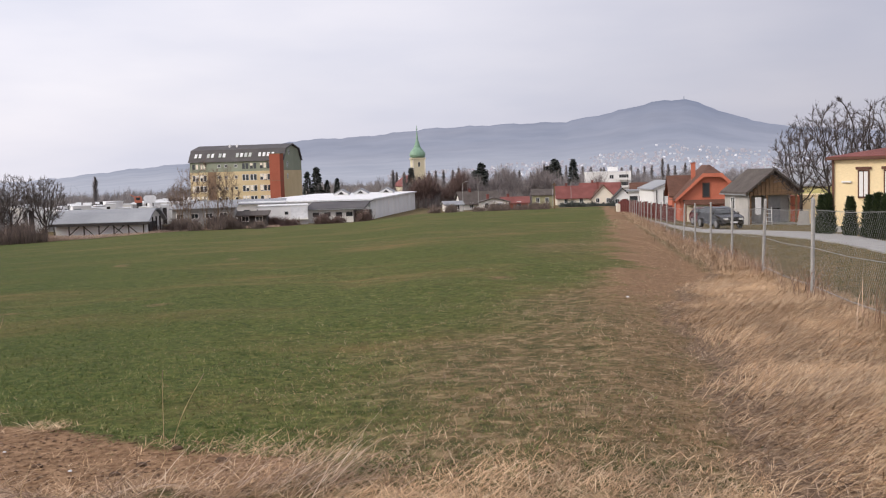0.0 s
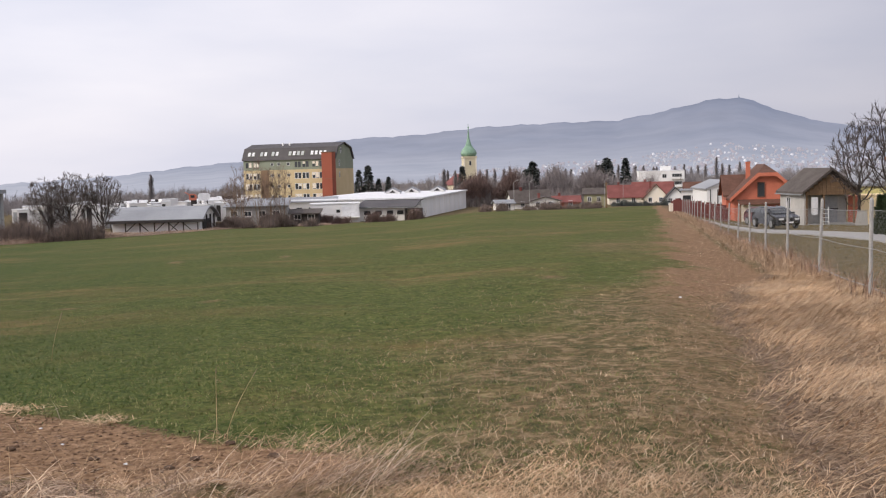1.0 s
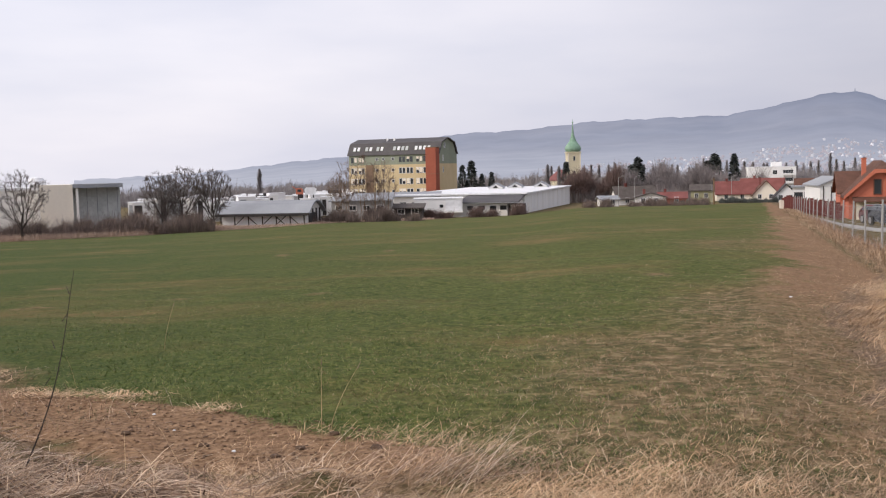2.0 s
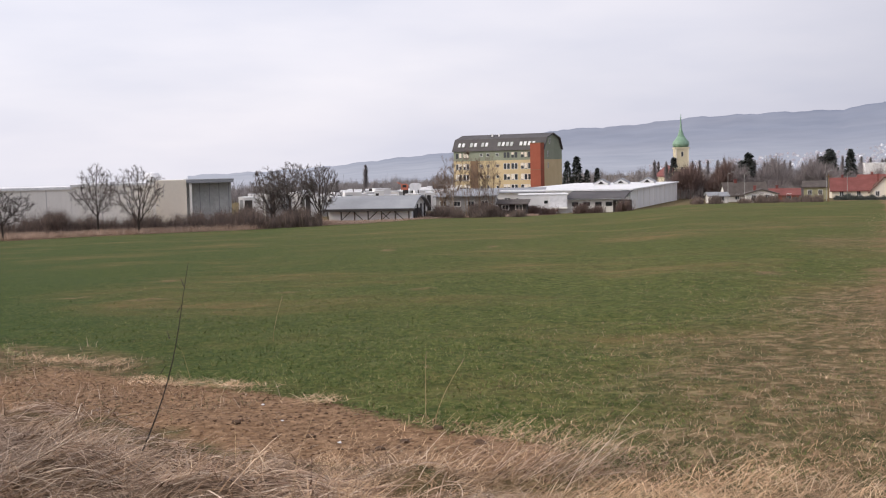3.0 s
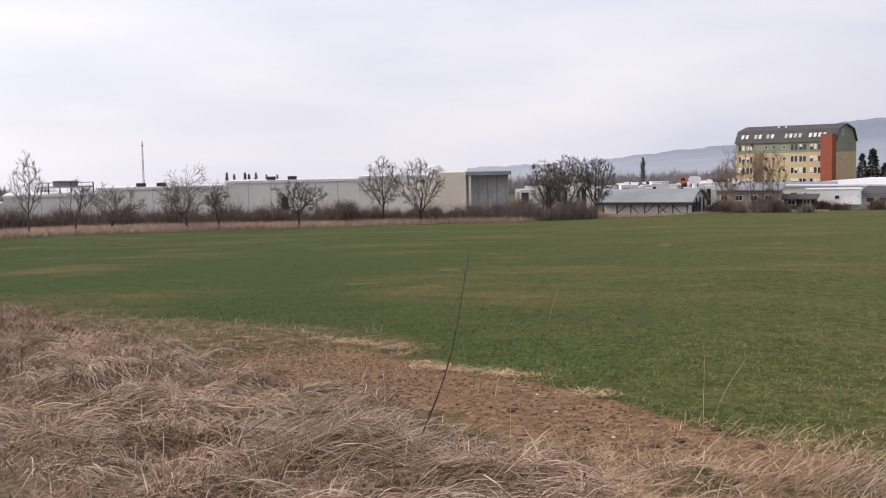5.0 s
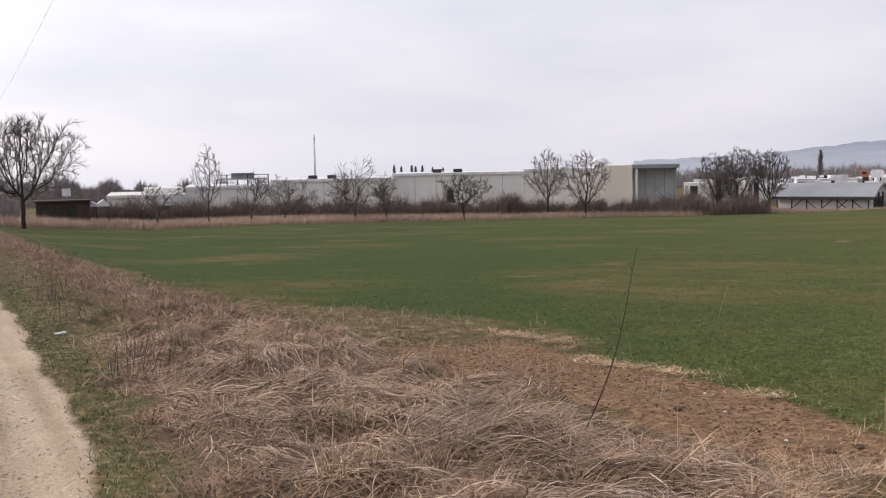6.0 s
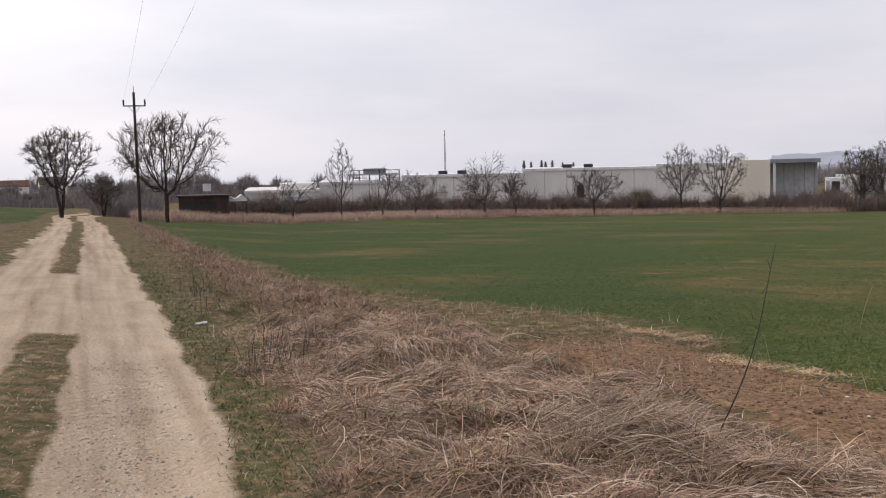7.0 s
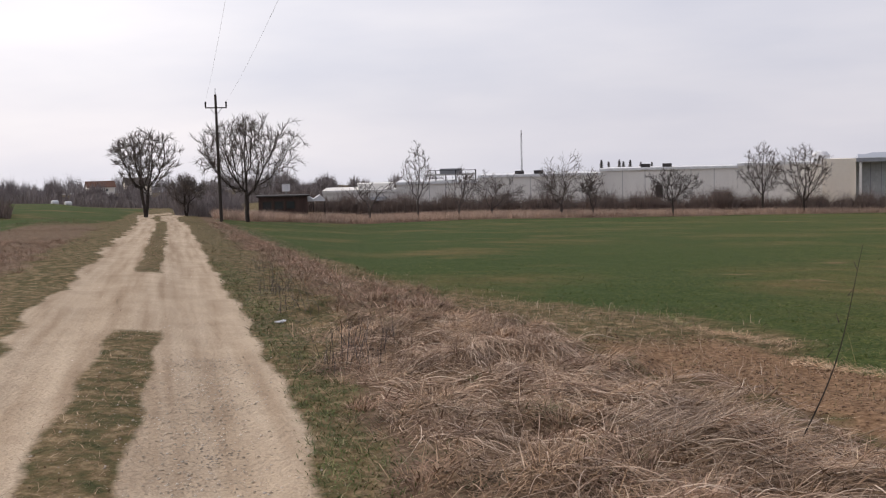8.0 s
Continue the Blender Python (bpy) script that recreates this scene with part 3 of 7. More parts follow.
def house(name, az, d, turn, w, dep, eave, ridge, wall, roof, along="x", windows=(), chimney=None, label="", group="", lift=0.0, sink=1.5):
    e = site(name, az, d, turn, label, "house", group, lift)
    part("wall", gable_walls(w, dep, eave, ridge, sink, along), wall, e)
    rf = part("roof", gable_roof(w, dep, eave, ridge, along=along), roof, e)
    for x, z, ww, hh in windows:
        window(e, x, -0.04, z, ww, hh)
    if chimney:
        cx, cy, cz = chimney
        part("chimney", boxes((cx - 0.25, cx + 0.25, cy - 0.25, cy + 0.25, cz - 1.6, cz), (cx - 0.32, cx + 0.32, cy - 0.32, cy + 0.32, cz, cz + 0.1)), "tile_red", rf)
    return e


# ---- the office block with its mansard roof ----
def office_block():
    e = site("office_block", 8.66, 297, -22, "yellow and grey-green office block under a dark mansard roof", "building")
    L, W, E_, B = 28.6, 14.0, 15.0, -2.0
    part("lower_wall", boxes((-L, 0, 0, W, B, 12.1)), "render_yellow", e, "yellow rendered lower storeys")
    part("top_storey", boxes((-L, 0, 0, W, 12.1, E_)), "render_green", e, "grey-green top storey")
    part("stair_strip", boxes((-L + 5.6, -L + 8.0, -0.12, 0.0, B, 12.1)), "render_brown", e, "brown strip at the stairwell")
    prof = [(0, E_), (2.1, 18.2), (7, 19.4), (11.9, 18.2), (W, E_)]
    part("gable", slab(bmesh.new(), [(y, z - 0.03) for y, z in prof], -L + 0.25, -0.25, "x"), "render_green", e)
    outer = [(-0.5, E_ - 0.1), (1.7, 18.4), (7, 19.75), (12.3, 18.4), (W + 0.5, E_ - 0.1)]
    inner = [(y, z) for y, z in prof][::-1]
    roof = part("roof", slab(bmesh.new(), outer + inner, -L - 0.3, 0.3, "x"), "roof_dark", e)
    slope = math.degrees(math.atan2(3.5, 2.2))
    sky_me = mesh_of(boxes((-0.44, 0.44, -0.12, 0.14, 0, 1.4)), "roof_window", "render_green")
    # panes painted white or grey for the sky they reflect
    pane_me = [mesh_of(boxes((-0.37, 0.37, -0.14, -0.1, 0.08, 1.32)), "pane", k) for k in ("white_roof", "bay_glass")]
    groups = [(1.8, 2), (5.7, 2), (9.3, 2), (14.6, 4), (21.4, 4)]
    for x0, k in groups:
        for i in range(k):
            o = shared("roof_window", sky_me, roof, (-L + x0 + i * 1.3, 0.26, 16.1), (radians(-(90 - slope)), 0, 0))
            shared("pane", pane_me[1 if 4 < x0 < 20 and i != 1 else 0], o, (0, 0, 0))
    for x in (10.4, 12.6):
        part("vent", boxes((-L + x, -L + x + 0.45, 4.3, 4.75, 18.6, 19.8)), "white_wall", roof)
    dice = random.Random(15)
    blind_me = [mesh_of(boxes((-0.38, 0.38, -0.04, -0.027, b0, 1.64)), "blind", "cream_wall") for b0 in (0.25, 0.95)]
    pairs = [(1.2, 0.9), (3.6, 0.9), (16.6, 0.9), (19.0, 0.9), (22.0, 0.9), (24.2, 0.9)]
    for row, z in enumerate((12.7, 9.5, 6.4, 3.4, 0.5)):
        for x, w in pairs:
            if row and x < 5 and row % 2:
                w = 0.8
            for k in (0, 1.05):
                wd = window(e, -L + x + k, -0.03, z, w + 0.1, 1.75, "render_green" if row == 0 else "frame_white", mullions=0)
                if dice.random() < 0.42:
                    shared("blind", blind_me[dice.randrange(2)], wd, (0, 0, 0))
        for x in (9.1, 11.2, 14.2):
            window(e, -L + x, -0.03, z + 0.6, 0.9, 0.85, mullions=0)
    for z in (12.9, 9.6):
        window(e, 0.03, 3.0, z, 0.6, 1.6, turn=90)
    window(e, -0.2, 5.0, 16.6, 0.9, 1.5, turn=90)
    tower = part("stair_tower", boxes((-3.0, 0.1, -2.8, -0.02, B, 16.6)), "brick_red", e, "red clad stair tower")
    part("tower_cap", boxes((-3.1, 0.2, -2.9, 0.0, 16.6, 16.8)), "render_brown", tower)
    part("tower_band", boxes((-3.03, 0.13, -2.83, -0.03, 9.2, 9.28), (-3.03, 0.13, -2.83, -0.03, 4.6, 4.68)), "render_brown", tower)


office_block()


# ---- the white halls below the office block ----
def white_hall():
    a, b = Vector(at(4.0, 186)), Vector(at(1.55, 252))
    e = new("white_hall")
    ang = math.degrees(math.atan2(b.y - a.y, b.x - a.x))
    e.matrix_world = pose(a.x, a.y, el_z(-1.33, 186), 0, 0, ang)
    tagged(e, "long low hall with white walls and white membrane roof", "building")
    L = (b - a).length
    part("wall", boxes((0.1, L - 0.1, 0.1, 24, -7.5, -0.25)), "white_wall", e)
    part("end_wall", boxes((L - 0.1, L + 0.0, 0.15, 24, -7.5, -0.26)), "cream_wall", e, "cream end wall")
    part("roof", boxes((-0.3, L + 0.3, -0.3, 24.3, -0.25, 0.0)), "white_roof", e)
    for i in range(1, 9):
        part("panel_joint", boxes((L * i / 9 - 0.05, L * i / 9 + 0.05, 0.04, 0.1, -7.0, -0.27)), "grey_wall", e)
    part("door", boxes((3.0, 5.6, 0.03, 0.1, -5.6, -1.9)), "grey_wall", e, "grey sliding door")
    back = pose(a.x, a.y, el_z(-1.33, 186), 0, 0, ang).inverted()
    for az, d in ((5.9, 226), (4.85, 232), (3.45, 238)):
        p = back @ Vector(at(az, d))
        r = part("roof_light", gable_roof(3.0, 4.0, 0.35, 1.15, 0.2, along="y"), "grey_roof", e, "small gabled roof light")
        r.location, r.rotation_euler = (p.x - 1.5, p.y, 0), (0, 0, radians(az - 6 - ang))
        part("gable", gable_walls(3.0, 4.0, 0.35, 1.1, 0.3, "y"), "white_wall", r)
        part("glazing", slab(bmesh.new(), [(0.8, 0.2), (2.2, 0.2), (1.5, 0.8)], -0.06, -0.01, "y"), "dull_dark", r)
    # lower wing towards the field
    f = site("hall_wing", 7.45, 181, -12, "low white wing with a dark lean-to roof", "building")
    top = el_z(-1.62, 181) - f.location.z
    part("wall", boxes((0, 9.6, 0.2, 10, -3, top - 0.5)), "grey_wall", f)
    part("roof", slab(bmesh.new(), [(-0.6, top - 0.75), (5, top + 0.15), (10.4, top + 0.5), (10.4, top + 0.7), (5, top + 0.35), (-0.6, top - 0.5)], -0.4, 10.0, "x"), "roof_dark", f)
    for x in (1.4, 3.4, 5.4, 7.2):
        window(f, x, 0.17, top - 1.9, 1.1, 0.7, "dull_dark")
    part("gutter", boxes((-0.4, 10.0, -0.72, -0.62, top - 0.72, top - 0.58)), "steel", f)
    part("door_frame", boxes((8.2, 8.4, -1.6, 0.2, -2, top - 0.9), (10.9, 11.1, -1.6, 0.2, -2, top - 0.9), (8.2, 11.1, -1.6, 0.2, top - 1.0, top - 0.85)), "dull_dark", f, "dark steel door frame")
    g = site("white_annex", 10.1, 178, -2, "white flat-roofed annex with a parapet", "building")
    top = el_z(-1.53, 178) - g.location.z
    part("wall", boxes((0, 8.3, 0, 7, -3, top - 0.15)), "white_wall", g)
    part("parapet", boxes((-0.1, 8.4, -0.1, 7.1, top - 0.15, top)), "white_roof", g)
    window(g, 4.7, -0.03, top - 1.6, 0.6, 0.5, "dull_dark", mullions=0)
    part("canopy", boxes((5.3, 8.3, -0.9, -0.02, top - 2.5, top - 2.35)), "grey_wall", g)
    part("wall_panel", boxes((5.4, 8.1, -0.08, -0.01, top - 2.2, top - 0.4)), "white_roof", g)


white_hall()


def arched_shed():
    e = site("arched_shed", 20.6, 152, -17, "grey barrel-roofed shed with open timber front", "shed")
    L, W = 12.6, 11.0
    z0 = el_z(-2.12, 152) - e.location.z
    part("wall", boxes((0.3, L - 0.1, 0.3, W, -2, z0)), "white_wall", e)
    arc = [(W * i / 10 - 0.4 + (0.8 * i / 10), z0 + 1.75 * math.sin(math.pi * i / 10 * 0.97 + 0.05)) for i in range(11)]
    part("roof", slab(bmesh.new(), arc + [(y, z - 0.22) for y, z in arc[::-1]], -0.4, L + 0.5, "x"), "grey_roof", e)
    part("gable", slab(bmesh.new(), [(y, z - 0.24) for y, z in arc] + [(W, z0 - 0.05), (0.3, z0 - 0.05)], L - 0.3, L - 0.1, "x"), "grey_wall", e)
    part("fascia", boxes((-0.4, L + 0.5, -0.55, -0.42, z0 - 0.35, z0 + 0.02)), "dull_dark", e)
    for i in range(7):
        part("post", boxes((0.2 + i * 2.0, 0.35 + i * 2.0, -0.35, -0.2, -1.5, z0 - 0.3)), "pole_wood", e)
    for i in (1, 3, 4):
        x = 0.3 + i * 2.0
        part("brace", slab(bmesh.new(), [(x, z0 - 1.5), (x + 0.14, z0 - 1.5), (x + 1.5, z0 - 0.3), (x + 1.3, z0 - 0.3)], -0.33, -0.22), "pole_wood", e)
        part("brace", slab(bmesh.new(), [(x + 3.2, z0 - 1.5), (x + 3.06, z0 - 1.5), (x + 1.7, z0 - 0.3), (x + 1.9, z0 - 0.3)], -0.33, -0.22), "pole_wood", e)
    for y in (1.5, 4.0, 6.5, 9.0):
        part("gable_post", boxes((L - 0.08, L + 0.1, y, y + 0.25, -2, z0 + 0.5)), "dull_dark", e)
    # solid dark slab put in for the shade inside the open end
    part("doorway_shade", boxes((L - 0.09, L + 0.02, 2.2, 6.0, -1, z0 - 0.1)), "dull_dark", e, "dark slab standing for the shade in the doorway")


arched_shed()


def low_sheds():
    """Flat and lean-to workshops between the shed and the annex."""
    for az, d, w, h, roof, wall, dep in ((14.6, 168, 9.5, 3.0, "grey_roof", "concrete", 8), 
                                         (13.7, 190, 16.5, 3.4, "grey_roof", "grey_wall", 9), (11.2, 170, 4.6, 1.8, "tile_grey", "dull_dark", 4)):
        e = site("workshop", az, d, -6, "low weathered workshop with a flat sheet roof", "shed", "workshops behind the field")
        part("wall", boxes((0, w, 0, dep, -2, h)), wall, e)
        part("roof", slab(bmesh.new(), [(-0.6, h - 0.1), (dep + 0.3, h + 0.5), (dep + 0.3, h + 0.65), (-0.6, h + 0.05)], -0.4, w + 0.4, "x"), roof, e)
        for i in range(int(w // 2.2)):
            window(e, 1.2 + 2.2 * i, -0.03, h * 0.45, 1.2, 0.9, "grey_wall")
    rng = random.Random(8)
    # roofs of the works yard with white containers and plant
    for az, d, w, h, dep in ((21.0, 205, 17, 3.8, 14), (16.6, 215, 11, 4.2, 14), (24.6, 200, 12, 3.2, 12)):
        e = site("works_hall", az, d, -8, "low works hall with a pale snow-white roof", "building", "halls of the works yard")
        part("wall", boxes((0, w, 0, dep, -3, h - 0.3)), "grey_wall", e)
        part("roof", boxes((-0.3, w + 0.3, -0.3, dep + 0.3, h - 0.3, h)), "white_roof", e)
        for i in range(int(w // 2)):
            x, y = rng.uniform(0.8, w - 1), rng.uniform(1, dep - 1)
            part("roof_vent", boxes((x, x + rng.uniform(0.8, 2.4), y, y + 0.8, h, h + rng.uniform(0.3, 0.9))), rng.choice(("white_roof", "white_roof", "grey_wall", "dull_dark")), e)
    for i in range(44):
        az, d = rng.uniform(14.8, 25.5), rng.uniform(178, 200)
        e = site("container", az, d, rng.uniform(-20, 20), "small white or grey steel container in the works yard", "container", "containers in the works yard")
        w, h = rng.uniform(1.4, 3.6), el_z(rng.uniform(-1.5, -1.0), d) - e.location.z
        part("body", boxes((0, w, 0, 2.4, -0.5, h - 0.12)), rng.choice(("white_wall", "grey_wall", "white_wall", "concrete")), e)
        part("top", boxes((-0.06, w + 0.06, -0.06, 2.46, h - 0.12, h)), "white_roof", e)
        part("door", boxes((0.2, w * 0.45, -0.05, 0, 0.1, h - 0.5)), rng.choice(("dull_dark", "steel")), e)
    e = site("loading_crane", 16.25, 190, 0, "orange and black loading machine in the works yard", "crane")
    h = el_z(-0.75, 190) - e.location.z
    part("mast", boxes((-0.5, 0.5, -0.4, 0.4, 0, h - 1.0)), "dull_dark", e)
    part("cab", slab(bmesh.new(), [(-0.8, h - 1.3), (0.5, h - 1.3), (0.5, h - 0.5), (0.2, h - 0.2), (-0.8, h - 0.2)], -0.5, 0.5), "orange", e, "orange cab")
    part("window", boxes((-0.55, 0.15, -0.54, -0.5, h - 0.85, h - 0.4)), "glass", e)
    part("hopper", slab(bmesh.new(), [(0.8, h - 1.4), (2.6, h - 1.4), (2.9, h - 0.4), (2.5, h - 0.1), (1.0, h - 0.1), (0.7, h - 0.5)], -0.7, 0.7), "white_roof", e, "white hopper")
    part("boom", tube(bmesh.new(), (-0.6, 0, h - 0.4), (-1.5, 0, h + 0.15), 0.09, 0.06, 6), "orange", e)
    part("leg", boxes((2.2, 2.4, -0.3, -0.1, 0, h - 1.4), (1.1, 1.3, -0.3, -0.1, 0, h - 1.4)), "dull_dark", e)


low_sheds()


def church():
    e = site("church_tower", 1.37, 420, 12, "pale yellow church tower with a green copper onion spire", "church")
    z = el_z(0.82, 420) - e.location.z
    t = part("tower", boxes((-2.5, 2.5, -2.5, 2.5, -2, z)), "church", e)
    part("cornice", boxes((-2.8, 2.8, -2.8, 2.8, z - 0.5, z + 0.1)), "church", t)
    part("corner_strip", boxes((-2.58, -2.1, -2.6, -2.5, -2, z - 0.5), (2.1, 2.58, -2.6, -2.5, -2, z - 0.5)), "cream_wall", t)
    for k in (-3.6, -9.5):
        window(t, 0, -2.53, z + k, 1.0, 2.0, "cream_wall", mullions=0)
    top = el_z(2.57, 420) - e.location.z
    prof = [(2.5, 0.0), (3.1, 0.5), (3.3, 1.2), (3.0, 2.2), (2.1, 3.3), (1.35, 4.3), (0.9, 5.6), (0.5, 7.0), (0.3, 9.0), (0.12, top - z - 1.6), (0.08, top - z)]
    sp = part("spire", lathe([(r, h + z + 0.1) for r, h in prof], 16), "copper", e, "green copper onion spire")
    part("ball", lathe([(0.02, top - 1.6), (0.3, top - 1.4), (0.3, top - 1.1), (0.02, top - 0.9)], 10), "copper", sp)
    nave = part("nave", gable_walls(10, 26, 6.5, 10.5, 2, "y"), "church", e)
    nave.location = (-5, 2.5, 0)
    nr = part("nave_roof", gable_roof(10, 26, 6.5, 10.5, along="y"), "tile_red", e)
    nr.location = (-5, 2.6, 0)


church()


def white_block():
    e = site("apartment_block", -7.8, 400, 4, "plain white four-storey block with balconies", "building")
    w, h = 16.8, el_z(-0.23, 400) - e.location.z
    part("wall", boxes((0, w, 0, 12, -2, h)), "white_wall", e)
    part("lift_house", boxes((8.6, 12.0, 3, 8, h, h + 1.9)), "white_wall", e)
    part("parapet", boxes((-0.1, w + 0.1, -0.1, 12.1, h, h + 0.25)), "white_roof", e)
    for r in range(4):
        z = h - 2.6 - r * 2.9
        window(e, 9.4, -0.03, z, 1.6, 1.5)
        window(e, 14.0, -0.03, z, 3.6, 1.6, mullions=3)
        part("balcony", boxes((11.8, 16.3, -1.2, -0.02, z - 0.5, z - 0.38), (11.8, 16.3, -1.2, -1.1, z - 0.38, z + 0.35)), "white_wall", e)


white_block()


# ---- the long pale hall beyond the far hedge ----
def long_hall():
    spans = [(33.8, 29.3, 150, -0.44, 3), (41.0, 33.8, 150, -0.55, 6), (47.6, 41.0, 149, -0.76, 7), (52.1, 47.6, 146, -1.02, 5), (56.1, 52.1, 142, -1.38, 4)]
    for k, (a0, a1, d, el, bays) in enumerate(spans):
        p, q = Vector(at(a0, d)), Vector(at(a1, d))
        e = new("factory_hall")
        e.matrix_world = pose(p.x, p.y, min(p.z, q.z), 0, 0, math.degrees(math.atan2(q.y - p.y, q.x - p.x)))
        tagged(e, "long windowless factory hall of pale grey wall panels", "building", "bays of the long factory hall")
        w, h = (q - p).length - 0.02, el_z(el, d) - min(p.z, q.z)
        part("wall", boxes((0, w, 0, 20, -2, h - 0.35)), "grey_wall", e)
        part("roof_edge", boxes((-0.1, w + 0.1, -0.25, 20.2, h - 0.35, h)), "white_roof" if k < 4 else "grey_wall", e)
        for i in range(1, bays):
            part("wall_joint", boxes((w * i / bays - 0.05, w * i / bays + 0.05, -0.05, 0, -2, h - 0.36)), "joint_grey", e)
        if k == 1:
            part("door", boxes((w * 0.41, w * 0.41 + 0.95, -0.06, 0, 1.7, 3.6)), "dull_dark", e, "dark loading door")
        if k in (1, 2):
            for x in (w * 0.3, w * 0.46):
                part("roof_unit", boxes((x, x + 1.3, 3, 4.2, h, h + 0.5)), "dull_dark", e, "dark roof ventilator")
        if k == 4:
            part("gate", boxes((w * 0.60, w * 0.82, -0.06, 0, -0.5, h - 1.6)), "dull_dark", e, "dark gate")
            part("gate_canopy", slab(bmesh.new(), [(-1.4, h - 1.5), (0, h - 1.1), (0, h - 1.0), (-1.4, h - 1.38)], w * 0.56, w * 0.86, "x"), "grey_roof", e)
            part("upper_storey", boxes((w * 0.47, w * 0.98, 3, 12, h, h + 0.75)), "grey_wall", e)
        if k == 3:
            p0, p1 = w * 0.36, w * 0.98
            part("roof_deck", boxes((p0, p1, 3, 9, h + 0.75, h + 0.95)), "concrete", e, "raised plant deck on the roof")
            for i in range(6):
                x = p0 + (p1 - p0) * i / 5
                part("deck_post", boxes((x - 0.08, x + 0.08, 3.1, 3.3, h, h + (1.5 if i % 2 else 0.75))), "dull_dark", e)
            part("deck_rail", boxes((p0, p1, 3.15, 3.25, h + 1.42, h + 1.5)), "dull_dark", e)
            part("roof_unit", boxes((p0 + 2.0, p0 + 5.2, 4, 7, h + 0.95, h + 1.7)), "grey_roof", e)
    # the taller head building with its cream wall and glazed bay
    e = site("head_building", 29.6, 146, 0, "cream head building with a dark glazed bay under a canopy", "building")
    h = el_z(-0.33, 146) - e.location.z
    part("wall", boxes((0, 4.1, 0, 12, -2, h)), "cream_wall", e)
    part("canopy", boxes((4.1, 10.4, -0.6, 12, h - 0.45, h + 0.05)), "grey_roof", e, "flat grey canopy")
    part("column", boxes((4.5, 4.8, -0.4, -0.1, -2, h - 0.46)), "grey_wall", e)
    part("back_wall", boxes((4.1, 10.2, 2.2, 12, -2, h - 0.46)), "bay_glass", e)
    for i in range(5):
        part("glazing_bar", boxes((4.6 + i * 1.3, 4.68 + i * 1.3, 2.1, 2.2, 0.9, h - 0.47)), "grey_roof", e)
    part("plinth", boxes((4.1, 10.3, 1.6, 2.1, -2, 0.9)), "concrete", e)
    g = site("roof_dome", 29.7, 152, 0, "small white dome on a hall roof", "vent", lift=0)
    z = el_z(-0.30, 152) - g.location.z
    part("stem", lathe([(0.5, z - 0.6), (0.5, z)], 10), "grey_wall", g)
    part("cap", lathe([(1.2, z), (1.15, z + 0.5), (0.8, z + 0.95), (0.1, z + 1.1)], 14), "white_roof", g)


long_hall()


# ---- houses beside the field ----
def orange_house():
    e = site("orange_house", -12.75, 116, 6, "bright orange house with brown hipped tile roof", "house")
    W, D, ev, rd = 6.7, 8.0, 2.9, 6.0
    part("wall", slab(bmesh.new(), [(0, -2), (W, -2), (W, ev), (W / 2 + 0.9, 4.95), (W / 2 - 0.9, 4.95), (0, ev)], 0, D, "y"), "orange", e)
    bm = bmesh.new()
    o, k = 0.55, (rd - ev) / (W / 2)
    pts = {"a": (-o, -0.5, ev - o * k), "b": (W / 2 - 1.0, -0.5, 5.1), "c": (W / 2 + 1.0, -0.5, 5.1), "d": (W + o, -0.5, ev - o * k),
           "r": (W / 2, 1.6, rd), "s": (W / 2, D + 0.4, rd), "t": (-o, D + 0.4, ev - o * k), "u": (W + o, D + 0.4, ev - o * k)}
    for lift in (0.0, -0.2):
        q = {n: bm.verts.new((x, y, z + lift)) for n, (x, y, z) in pts.items()}
        for f in ("abrst", "bcr", "dusrc"):
            bm.faces.new([q[i] for i in (f if lift == 0 else f[::-1])])
    rf = part("roof", bm, "tile_brown", e)
    part("fascia", slab(bmesh.new(), [(-o, ev - o * k - 0.35), (-o, ev - o * k), (W / 2 - 1, 5.1), (W / 2 + 1, 5.1), (W + o, ev - o * k), (W + o, ev - o * k - 0.35), (W / 2 + 0.9, 4.7), (W / 2 - 0.9, 4.7)], -0.56, -0.5, "y"), "orange", e)
    part("chimney", boxes((1.6, 2.05, 3.4, 3.85, 4.0, 6.2), (1.54, 2.11, 3.34, 3.91, 6.2, 6.3)), "orange", rf)
    window(e, W / 2 - 0.6, -0.04, 2.5, 0.8, 1.6, "tile_brown", mullions=0)
    part("porch_roof", slab(bmesh.new(), [(-1.5, 1.75), (0, 2.15), (0, 2.28), (-1.5, 1.88)], 0.3, W - 0.3, "x"), "tile_brown", e)
    part("garage_door", boxes((0.7, 3.0, -0.05, 0.0, -0.3, 1.7)), "cream_wall", e, "cream garage door")
    part("post", boxes((0.4, 0.55, -1.4, -1.25, -1, 1.8)), "wood", e)
    part("post", boxes((W - 0.6, W - 0.45, -1.4, -1.25, -1, 1.8)), "wood", e)
    w = part("wing_wall", gable_walls(3.4, 5.0, 2.6, 4.5, 2, "x"), "orange", e)
    w.location = (-0.5, 3.6, 0.2)
    r = part("wing_roof", gable_roof(3.4, 5.0, 2.6, 4.5, along="x"), "tile_brown", e)
    r.location = (-0.5, 3.6, 0.2)


orange_house()


